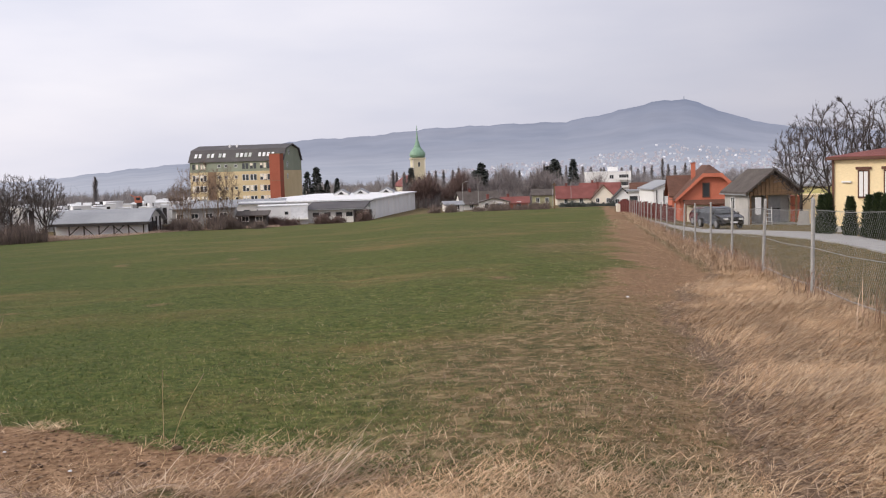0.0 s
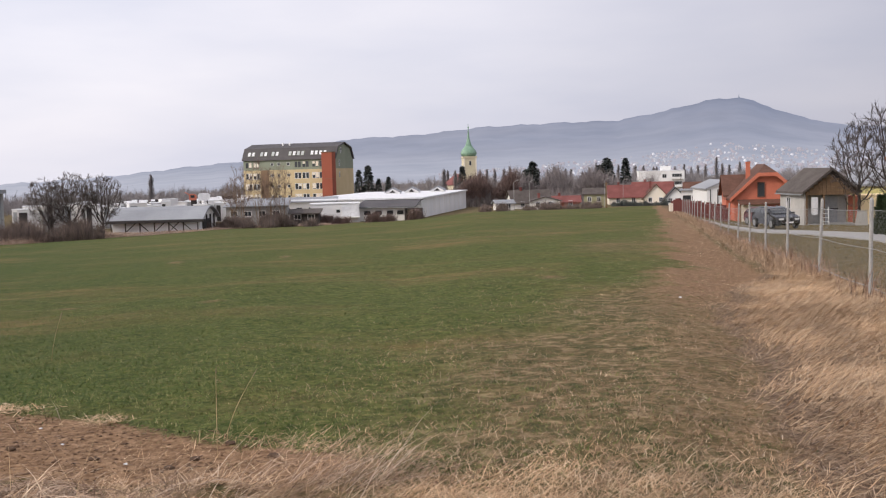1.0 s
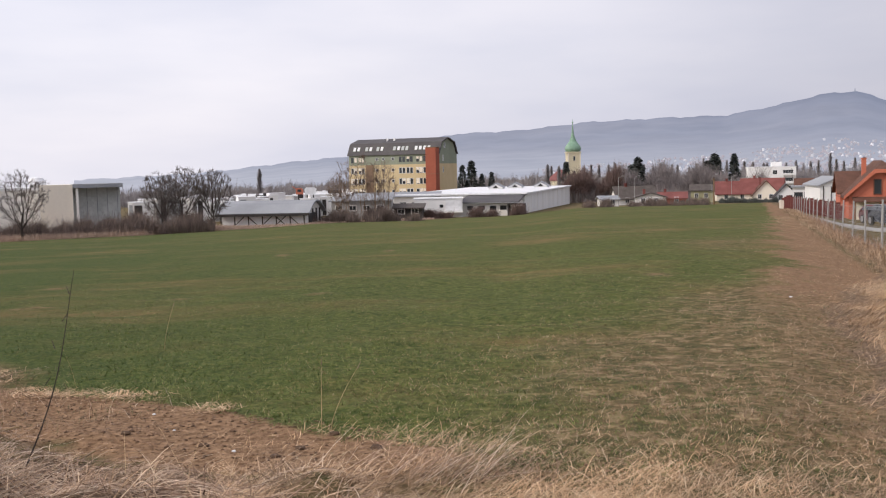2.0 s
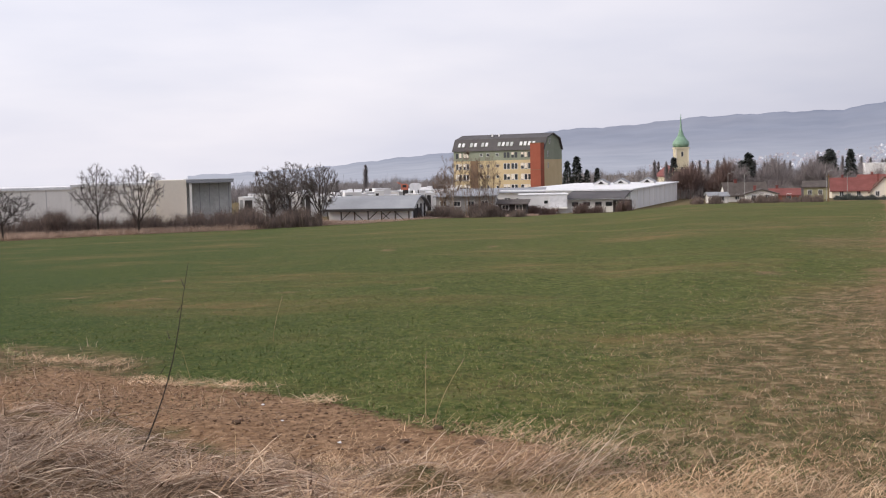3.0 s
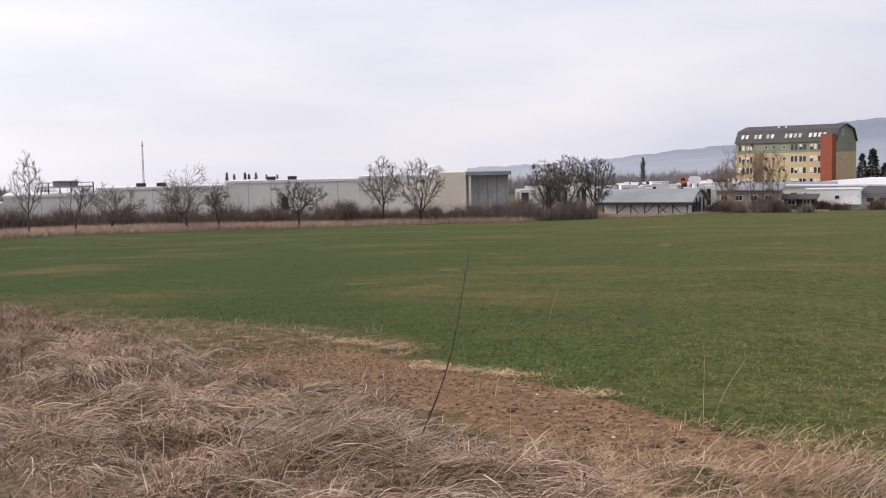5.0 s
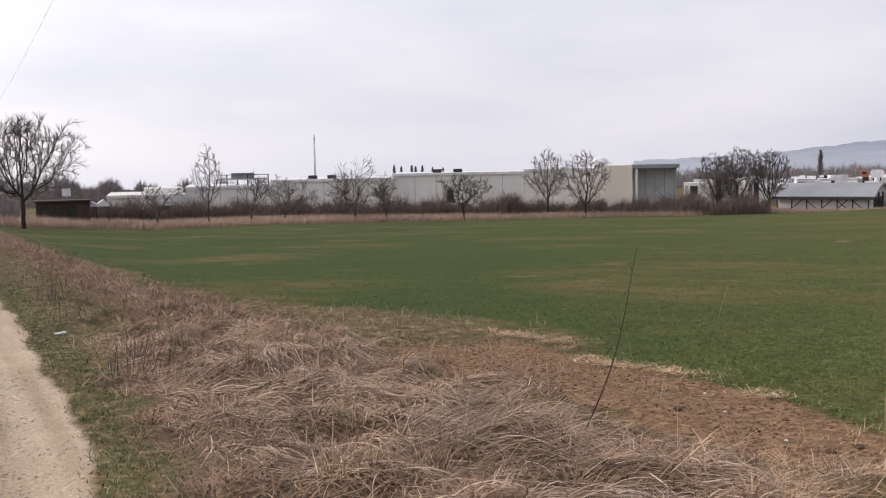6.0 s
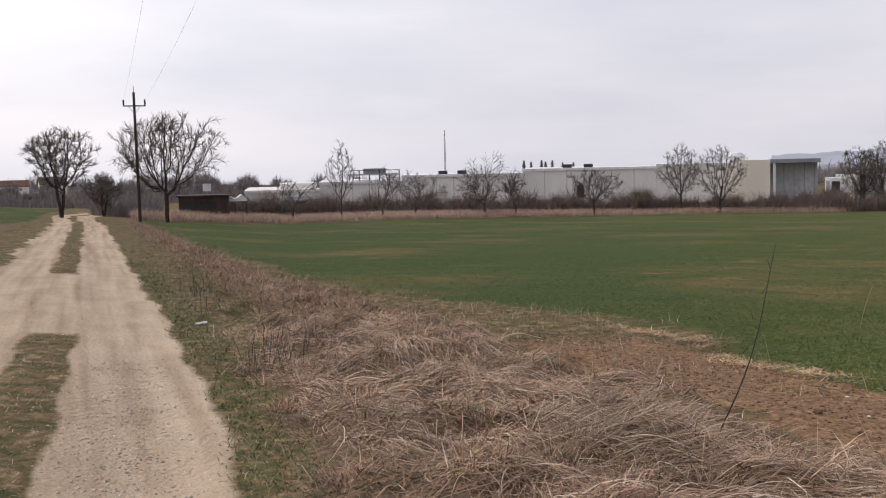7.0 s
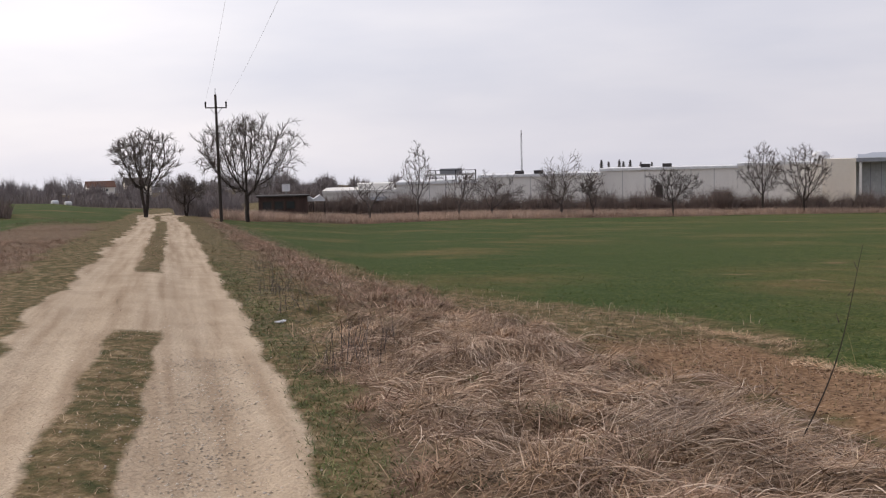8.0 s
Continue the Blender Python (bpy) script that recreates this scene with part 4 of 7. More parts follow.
def porch_house():
    e = site("porch_house", -16.25, 92, 22, "old grey house with a timber gable and open porch", "house")
    W, D, ev, rd = 4.5, 5.4, 2.8, 4.5
    part("wall", slab(bmesh.new(), [(0.2, -2), (W - 0.2, -2), (W - 0.2, ev), (W / 2, rd - 0.15), (0.2, ev)], 1.7, D, "y"), "grey_render", e)
    part("side_wall", boxes((0.0, 0.2, 0.1, D, -2, ev - 0.05)), "grey_render", e)
    part("roof", gable_roof(W, D, ev, rd, 0.3, along="y"), "tile_grey", e)
    for i in range(12):
        x = 0.1 + i * (W - 0.2) / 12
        top = ev + (rd - ev) * (1 - abs(x + 0.2 - W / 2) / (W / 2)) - 0.25
        part("gable_board", boxes((x, x + (W - 0.2) / 12 - 0.03, 0.0, 0.06, ev - 0.35, max(top, ev - 0.1))), "wood", e)
    for x in (0.15, 1.6, W - 0.3):
        part("post", boxes((x, x + 0.15, 0.05, 0.2, -1, ev - 0.35)), "wood", e)
    part("door", boxes((2.0, 3.5, 1.6, 1.7, 0.0, 2.3)), "steel", e, "grey sheet-metal door")
    part("door_rail", boxes((1.98, 3.52, 1.56, 1.6, 1.15, 1.28)), "dull_dark", e)
    part("porch_floor", boxes((0.2, W, 0.0, 1.7, -1.5, 0.05)), "concrete", e)
    part("gutter", boxes((-0.4, -0.3, -0.3, D + 0.3, ev - 0.32, ev - 0.22)), "steel", e)
    window(e, -0.01, 3.4, 1.2, 1.0, 1.1, "frame_white", turn=-90)
    lad = site("step_ladder", -17.15, 91.6, 10, "white wooden ladder leaning by the porch", "ladder")
    for x in (0, 0.45):
        part("rail", slab(bmesh.new(), [(0, 0), (0.08, 0), (0.38, 1.5), (0.3, 1.5)], x, x + 0.05, "x"), "frame_white", lad)
    for i in range(4):
        part("rung", boxes((0.05, 0.45, 0.08 + 0.07 * i, 0.14 + 0.07 * i, 0.25 + 0.33 * i, 0.3 + 0.33 * i)), "frame_white", lad)
    for az, z in ((-16.6, 0.9),):
        c = site("hanging_sheet", az, 91.8, 20, "white cloth hanging in the porch", "cloth")
        part("cloth", slab(bmesh.new(), [(0, z), (0.2, z - 0.1), (0.5, z), (0.52, z + 1.4), (0, z + 1.4)], 0, 0.04, "y"), "white_roof", c)
    b = site("leaning_board", -18.75, 89, 15, "weathered board leaning by the wall", "board")
    part("panel", slab(bmesh.new(), [(-0.1, 0), (0.9, 0), (0.8, 1.15), (0.1, 1.15)], 0, 0.08, "y"), "grey_render", b)
    g = site("garden_store", -18.35, 95, 0, "low store with lime, orange and yellow walls", "shed")
    part("wall", boxes((1.0, 4.0, 0, 3, -2, 2.5)), "yellow_house", g)
    part("side_wall", boxes((0, 1.0, 0.02, 3, -2, 2.4)), "orange", g, "orange wall")
    k = site("lime_annex", -18.4, 104, -4, "pale lime-yellow building under a grey sheet roof", "building")
    part("wall", boxes((0, 5.2, 0, 5, -2, 3.6)), "lime", k)
    part("roof", slab(bmesh.new(), [(-0.3, 3.4), (3, 4.9), (5.5, 3.6), (5.5, 3.8), (3, 5.1), (-0.3, 3.6)], -0.3, 5.5, "x"), "grey_roof", k)
    part("cornice", boxes((-0.05, 5.25, -0.08, -0.01, 3.3, 3.5)), "cream_wall", k)


porch_house()


def yellow_house():
    e = site("yellow_house", -20.4, 64, -18, "pale yellow rendered house with red-brown hipped roof", "house")
    W, D, ev = 16.0, 9.0, el_z(0.06, 64) - at(-20.4, 64)[2]
    part("wall", boxes((0, W, 0, D, -2, ev)), "yellow_house", e)
    part("plinth", boxes((-0.04, W, -0.06, 0, -2, 0.35)), "concrete", e)
    bm = bmesh.new()
    lo = [bm.verts.new(p) for p in ((-0.25, -0.25, ev), (W + 0.5, -0.25, ev), (W + 0.5, D + 0.5, ev), (-0.5, D + 0.5, ev))]
    lo2 = [bm.verts.new(p) for p in ((-0.25, -0.25, ev + 0.2), (W + 0.5, -0.25, ev + 0.2), (W + 0.5, D + 0.5, ev + 0.2), (-0.5, D + 0.5, ev + 0.2))]
    r0, r1 = bm.verts.new((4.2, D / 2, ev + 1.0)), bm.verts.new((W - 4.2, D / 2, ev + 1.0))
    bm.faces.new(lo[::-1])
    for i in range(4):
        bm.faces.new((lo[i], lo[(i + 1) % 4], lo2[(i + 1) % 4], lo2[i]))
    for f in ((lo2[0], lo2[1], r1, r0), (lo2[1], lo2[2], r1), (lo2[2], lo2[3], r0, r1), (lo2[3], lo2[0], r0)):
        bm.faces.new(f)
    part("roof", bm, "tile_red", e)
    part("gutter", boxes((-0.3, W, -0.36, -0.25, ev + 0.02, ev + 0.16)), "tile_brown", e)
    part("downpipe", boxes((0.02, 0.12, -0.14, -0.04, -0.5, ev)), "tile_brown", e)
    for x in (1.75, 3.15, 6.0, 8.6):
        wd = window(e, x, -0.04, 1.95, 0.62, 1.6, "tile_brown", mullions=1)
        part("curtain", boxes((-0.24, 0.24, -0.035, -0.027, 0.1, 1.5)), "white_wall", wd)
        part("window_head", boxes((x - 0.42, x + 0.42, -0.12, 0, 3.56, 3.72)), "tile_brown", wd).matrix_parent_inverse = Matrix.Translation((-x, 0.04, -1.95))
    part("lamp", boxes((0.55, 1.1, -0.14, 0, 2.85, 2.93)), "frame_white", e)


yellow_house()


def driveway():
    c = [(-9.9, 118, 124), (-11, 92, 98), (-12.4, 74, 82), (-14, 63.5, 72), (-16.4, 59, 68), (-18.2, 53, 64.5), (-19.8, 47.5, 62), (-21.4, 41, 55), (-23, 34.5, 46), (-27, 26, 34), (-34, 19, 25)]
    bm = bmesh.new()
    rows = []
    for a, n, f in c:
        rows.append([bm.verts.new(at(a, n + (f - n) * t, 0.06)) for t in (0, 0.33, 0.67, 1)])
        rows[-1].insert(0, bm.verts.new(at(a, n - 0.02, -0.2)))
    for p, q in zip(rows, rows[1:]):
        for i in range(4):
            bm.faces.new((p[i], q[i], q[i + 1], p[i + 1]))
    bmesh.ops.recalc_face_normals(bm, faces=bm.faces[:])
    me = mesh_of(bm, "driveway", "concrete")
    tagged(new("driveway", me), "pale grey concrete driveway between garden and houses", "road", kind="structure")


driveway()


def car(az, d, turn, paint, label):
    e = site("car", az, d, turn, label, "car", "cars on the driveway", lift=0.06)
    side = [(-2.27, 0.42), (-2.26, 0.72), (-2.2, 0.92), (-2.0, 1.04), (-1.75, 1.28), (-1.45, 1.40), (-0.9, 1.46), (-0.2, 1.47), (0.3, 1.40), (0.72, 1.20), (1.08, 1.01), (1.6, 0.93), (2.05, 0.82), (2.24, 0.66), (2.28, 0.42), (1.95, 0.28), (-1.95, 0.28)]
    width_at = lambda z: 1 - 0.46 * max(0.0, z - 0.95)
    bm = bmesh.new()
    rings = []
    for y, k in ((-0.9, 0.955), (-0.86, 0.985), (-0.7, 1.0), (0.7, 1.0), (0.86, 0.985), (0.9, 0.955)):
        rings.append([bm.verts.new((x * k, y * min(width_at(z), 0.9 if abs(x) > 2.1 else 1), 0.85 + (z - 0.85) * k)) for x, z in side])
    for p, q in zip(rings, rings[1:]):
        for i in range(len(side)):
            bm.faces.new((p[i], p[(i + 1) % len(side)], q[(i + 1) % len(side)], q[i]))
    bm.faces.new(rings[0])
    bm.faces.new(rings[-1][::-1])
    bmesh.ops.recalc_face_normals(bm, faces=bm.faces[:])
    body = part("body", bm, paint, e)
    for s in (-1, 1):
        for pane in ([(-1.72, 1.06), (-0.62, 1.05), (-0.62, 1.37), (-1.0, 1.36), (-1.4, 1.30)], [(-0.54, 1.05), (0.85, 1.03), (0.62, 1.18), (0.2, 1.34), (-0.2, 1.38), (-0.54, 1.38)]):
            bm = bmesh.new()
            lo, hi = [[bm.verts.new((x, s * (0.9 * width_at(z) + off), z)) for x, z in pane] for off in (-0.03, 0.012)]
            bm.faces.new(lo[::-1])
            bm.faces.new(hi)
            for i in range(len(pane)):
                bm.faces.new((lo[i], lo[(i + 1) % len(pane)], hi[(i + 1) % len(pane)], hi[i]))
            bmesh.ops.recalc_face_normals(bm, faces=bm.faces[:])
            part("side_window", bm, "glass", e)
        part("headlight", boxes((2.0, 2.26, s * 0.55 - 0.16, s * 0.55 + 0.16, 0.64, 0.76)), "frame_white", e, "clear headlight")
        part("mirror", boxes((0.75, 0.95, s * 0.94 - 0.08, s * 0.94 + 0.08, 1.0, 1.13)), paint, e)
        for x in (-1.4, 1.4):
            wh = part("wheel", lathe([(0.1, -0.11), (0.3, -0.11), (0.34, -0.07), (0.34, 0.07), (0.3, 0.11), (0.1, 0.11)], 20), "rubber", e)
            wh.matrix_basis = pose(x, s * 0.84, 0.34, 90, 0, 0)
            part("rim", lathe([(0.02, -0.125), (0.21, -0.125), (0.23, -0.115), (0.23, 0.115), (0.21, 0.125), (0.02, 0.125)], 14), "steel", wh)
    part("windscreen", slab(bmesh.new(), [(0.36, 1.38), (1.02, 1.04), (1.05, 1.06), (0.4, 1.41)], -0.62, 0.62, "y"), "glass", e)
    part("grille", boxes((2.26, 2.32, -0.35, 0.35, 0.6, 0.8)), "rubber", e)
    part("number_plate", boxes((2.29, 2.34, -0.26, 0.26, 0.42, 0.53)), "white_roof", e, "blank white plate")
    for y in (-0.62, 0.62):
        part("roof_rail", boxes((-1.3, 0.1, y - 0.02, y + 0.02, 1.43, 1.50)), "steel", e)
    return e


car(-14.8, 77, -66, "car_paint", "black estate car parked on the concrete driveway")
M["car_red"] = rough_paint("dark_red_car_paint", (0.10, 0.02, 0.02), (0.13, 0.03, 0.03), 0.5, 5, rough=0.3, bump=0)
car(-14.35, 88, -60, "car_red", "dark red car parked behind the black one")


def fence():
    e = new("garden_fence")
    e.location = (fence_x(0), 0, 0)
    tagged(e, "wire mesh garden fence on tall grey posts", "fence")
    wire = []
    post_me = mesh_of(tube(tube(bmesh.new(), (0, 0, -0.4), (0, 0, 1.62), 0.034, sides=10), (0, 0, 1.62), (0, 0, 1.66), 0.038, 0.015, 10), "post", "concrete")
    pts = []
    rng = random.Random(4)
    for k in range(-2, 20):
        y = 17.85 + 5.38 * k
        x = fence_x(y)
        z = float(ground_z(x, y))
        pts.append(Vector((x, y, z)))
        shared("post", post_me, e, (x - e.location.x, y, z), (radians(rng.uniform(-1.5, 1.5)), radians(rng.uniform(0.0, 2.5)), 0))
    org = Vector(e.location)
    bm = bmesh.new()
    for p, q in zip(pts, pts[1:]):
        for h in (0.15, 0.8, 1.45):
            mid = (p + q) / 2 + Vector((0, 0, h - 0.03))
            tube(bm, p + Vector((0, 0, h)) - org, mid - org, 0.006, sides=4)
            tube(bm, mid - org, q + Vector((0, 0, h)) - org, 0.006, sides=4)
    part("wire", bm, "steel", e)
    bm = bmesh.new()
    for p, q in list(zip(pts, pts[1:]))[:11]:
        L, H, s = (q - p).length, 1.35, 0.10
        d = (q - p) / L
        k = -H
        while k < L:
            for up in (1, -1):
                a0, a1 = max(k, 0), min(k + H, L)
                za, zb = (a0 - k, a1 - k) if up > 0 else (H - (a0 - k), H - (a1 - k))
                A, B = p + d * a0 + Vector((0, 0, za + 0.1)) - org, p + d * a1 + Vector((0, 0, zb + 0.1)) - org
                w = Vector((0, 0, 0.0034))
                bm.faces.new([bm.verts.new(c) for c in (A - w, B - w, B + w, A + w)])
            k += s
    tagged(part("wire_mesh", bm, "steel", e), kind="stuff")


fence()


def slat_fence():
    e = new("slat_fence")
    e.location = at(-9.6, 128)
    tagged(e, "orange-brown slat fence at the end of the field", "fence")
    org = Vector(e.location)
    me = mesh_of(boxes((-0.28, 0.28, -0.04, 0.04, -0.5, 1.5)), "slat", "tile_red")
    for i in range(26):
        t = i / 25
        p = Vector(at(-9.6 - 2.7 * t, 128 - 26 * t)) - org
        o = shared("slat", me, e, p, (0, 0, radians(-11 + 25)))
        o.scale = (1, 1, 0.85 + 0.3 * ((i * 7) % 5) / 5)
    part("end_wall", boxes((-0.5, 0.3, -0.3, 0.3, -0.5, 1.0)), "cream_wall", e)


slat_fence()


def village():
    """Houses along the far edge of the field."""
    g = "houses at the far edge of the field"
    H = [(-6.2, 246, 4, 8.2, 8, -1.58, -0.98, "cream_wall", "tile_red", "x"), (-7.35, 258, -8, 9.5, 9, -1.55, -0.84, "cream_wall", "tile_red", "x"),
         (-8.05, 244, 3, 5.6, 8, -1.65, -0.95, "cream_wall", "tile_brown", "y"), (-9.15, 225, 2, 4.4, 7, -1.75, -1.15, "white_wall", "dull_dark", "y"),
         (-10.15, 300, 0, 4.6, 6, -1.35, -0.88, "white_wall", "tile_brown", "x"), (-1.0, 215, 14, 8.0, 6, -1.75, -1.15, "grey_wall", "tile_grey", "x"),
         (-3.05, 216, 0, 5.9, 6, -1.78, -1.50, "brick_red", "tile_red", "x"), (-4.85, 236, 0, 4.8, 6, -1.38, -1.12, "olive_wall", "tile_grey", "x"),
         (-0.1, 205, 8, 3.4, 5, -1.80, -1.65, "grey_wall", "grey_roof", "x"), (-1.95, 206, 2, 5.8, 5, -1.72, -1.5, "grey_wall", "tile_grey", "y")]
    for az, d, turn, w, dep, ev, rd, wall, roof, al in H:
        z = at(az, d)[2]
        e, r = el_z(ev, d) - z, el_z(rd, d) - z
        names = {"cream_wall": "cream", "white_wall": "white", "grey_wall": "grey", "brick_red": "red", "olive_wall": "olive"}
        house("house", az, d, turn, w, dep, e, r, wall, roof, al,
              [(w * 0.25, max(0.4, e - 1.7), 0.9, 1.1), (w * 0.68, max(0.4, e - 1.7), 0.9, 1.1)], (w * 0.3, dep * 0.5, r + 0.7) if w > 5 else None,
              "small %s house with a tiled roof by the field" % names[wall], g)
    e = site("flat_house", -10.0, 190, 0, "white flat-roofed house with dark window band", "house")
    part("wall", boxes((0, 5.4, 0, 6, -2, 3.1)), "white_wall", e)
    for i in range(3):
        window(e, 1.0 + i * 1.65, -0.03, 1.0, 1.4, 1.3, "dull_dark")
    part("roof", boxes((-0.3, 5.7, -0.4, 6.3, 3.1, 3.35)), "grey_roof", e)
    e = site("gabled_hall", -11.35, 150, 10, "white gabled hall with vertical ribs", "building")
    h = el_z(-1.0, 150) - e.location.z
    part("wall", gable_walls(5.0, 12, h - 0.6, h + 0.4, 2, "y"), "white_wall", e)
    part("roof", gable_roof(5.0, 12, h - 0.6, h + 0.4, 0.3, along="y"), "grey_roof", e)
    for i in range(5):
        part("rib", boxes((0.4 + i * 1.0, 0.5 + i * 1.0, -0.1, 0, -2, h - 0.7)), "dull_dark", e)
    rng = random.Random(3)
    for az, d in ((-1.05, 200), (-1.9, 204), (-5.95, 210), (-6.95, 240)):
        e = site("street_lamp", az, d, 0, "slim grey street lamp", "lamp", "street lamps")
        part("pole", tube(bmesh.new(), (0, 0, -0.5), (0, 0, 5.4), 0.06, 0.04, 6), "concrete", e)
        part("arm", tube(bmesh.new(), (0, 0, 5.4), (0.7, 0, 5.8), 0.04, 0.03, 6), "concrete", e)
        part("lamp_head", boxes((0.55, 1.05, -0.1, 0.1, 5.75, 5.86)), "concrete", e)
    e = site("utility_pole", -6.05, 200, 0, "plain weathered wooden utility pole", "pole")
    part("pole", tube(bmesh.new(), (0, 0, -0.5), (0, 0, 4.9), 0.16, 0.11, 7), "wood", e)
    part("crossarm", boxes((-0.5, 0.5, -0.06, 0.06, 4.5, 4.62)), "wood", e)
    # roof houses far beyond the dirt track, among the trees
    for az, d, w, ev, rd, wall, roof in ((66.4, 400, 9, -0.75, -0.42, "cream_wall", "tile_grey"), (68.3, 420, 10, -0.82, -0.54, "grey_wall", "tile_brown")):
        z = at(az, d)[2]
        a, b = el_z(ev, d) - z, el_z(rd, d) - z
        house("house", az, d, 6, w, 8, a, b, wall, roof, "x", [(w * 0.3, max(0.4, a - 1.8), 0.9, 1.1), (w * 0.7, max(0.4, a - 1.8), 0.9, 1.1)], None,
              "distant %s house with a tiled roof among bare trees" % names[wall], "houses beyond the dirt track")
    for az, d in ((69.95, 172), (69.3, 173)):
        e = site("wrapped_bale", az, d, 20, "white plastic-wrapped bale at the edge of the far field", "bale", "bales at the far field")
        b_ = part("wrap", lathe([(0.1, -0.5), (0.33, -0.5), (0.38, -0.42), (0.38, 0.42), (0.33, 0.5), (0.1, 0.5)], 14), "white_roof", e)
        b_.matrix_basis = pose(0, 0, 0.36, 0, 90, 0)
    # dark store beyond the end of the hall
    e = site("dark_store", 59.6, 100, 0, "low dark timber store beside a white awning", "shed")
    h = el_z(-1.63, 100) - e.location.z
    part("wall", boxes((0, 4.6, 0, 4, -1.5, h)), "dark_boards", e)
    part("roof", boxes((-0.2, 4.8, -0.3, 4.2, h, h + 0.12)), "dull_dark", e)
    for i in range(3):
        window(e, 0.8 + i * 1.1, -0.03, h - 1.2, 0.9, 0.8, "pole_wood", mullions=0)
    e = site("white_awning", 57.35, 102, 0, "white peaked awning on posts", "awning")
    e.scale = (0.75, 0.75, 1)
    h = el_z(-1.86, 102) - e.location.z
    part("canopy", slab(bmesh.new(), [(0, h), (0.9, h + 0.45), (1.7, h + 0.1), (2.5, h + 0.5), (3.2, h), (3.2, h - 0.12), (0, h - 0.12)], 0, 3, "y"), "white_roof", e)
    for x in (0.05, 1.6, 3.05):
        part("post", boxes((x, x + 0.1, 0.05, 0.15, -1, h - 0.12)), "dull_dark", e)
    e = site("white_sign", 58.1, 108, 0, "small white sign board on a post", "sign")
    h = el_z(-0.95, 108) - e.location.z
    part("board", boxes((-0.4, 0.4, -0.04, 0.04, h - 0.75, h)), "white_roof", e)
    part("post", boxes((-0.06, 0.06, 0.04, 0.14, -0.5, h - 0.1)), "steel", e)
    e = site("radio_mast", 45.2, 600, 0, "tall slender steel radio mast", "mast")
    top, c = el_z(1.47, 600) - e.location.z, 0.34
    for sx_, sy_ in ((-c, -c), (c, -c), (c, c), (-c, c)):
        part("leg", tube(bmesh.new(), (sx_, sy_, -2), (sx_ * 0.7, sy_ * 0.7, top), 0.16, 0.12, 5), "dull_dark", e)
    bm = bmesh.new()
    for i in range(int(top)):
        tube(bm, (-c, -c, i), (c, -c, i + 1), 0.07, sides=4)
    part("lattice", bm, "dull_dark", e)
    part("antenna", tube(bmesh.new(), (0, 0, top - 1), (0, 0, top + 2), 0.3, sides=6), "frame_white", e)


village()


def power_pole():
    e = site("power_pole", 61.6, 76, 0, "tall dark wooden power pole with steel crossarm", "pole")
    h, hb = el_z(3.9, 76) - e.location.z, el_z(3.2, 76) - e.location.z
    part("pole", tube(bmesh.new(), (0, 0, -0.6), (-0.06, 0, h), 0.12, 0.085, 10), "pole_wood", e)
    part("tip", tube(bmesh.new(), (-0.06, 0, h), (-0.06, 0, h + 0.45), 0.03, 0.02, 6), "steel", e)
    part("crossarm", boxes((-0.81, 0.71, -0.16, -0.08, hb - 0.04, hb + 0.04)), "pole_wood", e)
    for x in (-0.76, 0.66):
        part("insulator", lathe([(0.03, 0), (0.07, 0.08), (0.05, 0.2), (0.07, 0.3), (0.03, 0.4)], 8), "dull_dark", e).location = (x, -0.12, hb + 0.04)
        part("brace", tube(bmesh.new(), (x * 0.6 - 0.02, -0.12, hb), (-0.05, -0.1, hb - 0.55), 0.02, sides=5), "steel", e)
    # the line runs overhead to the next pole behind the standpoint
    m = e.matrix_world.copy()
    m = pose(*e.location, 0, 0, 61.6)
    for k, x in enumerate((-0.76, 0.66)):
        p = m @ Vector((x, -0.12, hb + 0.42 if k < 2 else h + 0.4))
        a = radians(61.7)
        far = Vector((20 * math.sin(a) + (2.2 + x) * math.cos(a), -20 * math.cos(a) + (2.2 + x) * math.sin(a), p.z + 1.2))
        bm = bmesh.new()
        last = None
        for i in range(25):
            t = i / 24
            c = p.lerp(far, t) - Vector((0, 0, 4 * 0.7 * t * (1 - t)))
            if last is not None:
                tube(bm, last, c, 0.0038, sides=4)
            last = c
        me = mesh_of(bm, "power_line", "steel")
        tagged(new("power_line", me), "thin grey overhead power line in the sky", "cable", "overhead lines")


power_pole()


# ---- trees ----
class Twigs:
    """Collects tapered tubes for one tree."""

    def __init__(self):
        self.v, self.f, self.n = [], [], 0

    def add(self, p, q, r0, r1, sides):
        d = (q - p).normalized()
        a = d.orthogonal().normalized()
        b = d.cross(a)
        for c, r in ((p, r0), (q, r1)):
            for i in range(sides):
                t = 2 * math.pi * i / sides
                self.v.append(c + r * (a * math.cos(t) + b * math.sin(t)))
        for i in range(sides):
            j = (i + 1) % sides
            self.f.append((self.n + i, self.n + j, self.n + sides + j))
            self.f.append((self.n + i, self.n + sides + j, self.n + sides + i))
        self.n += 2 * sides

    def mesh(self, name, material):
        me = fast_mesh(name, [tuple(p) for p in self.v], self.f)
        me.materials.append(M[material])
        return me


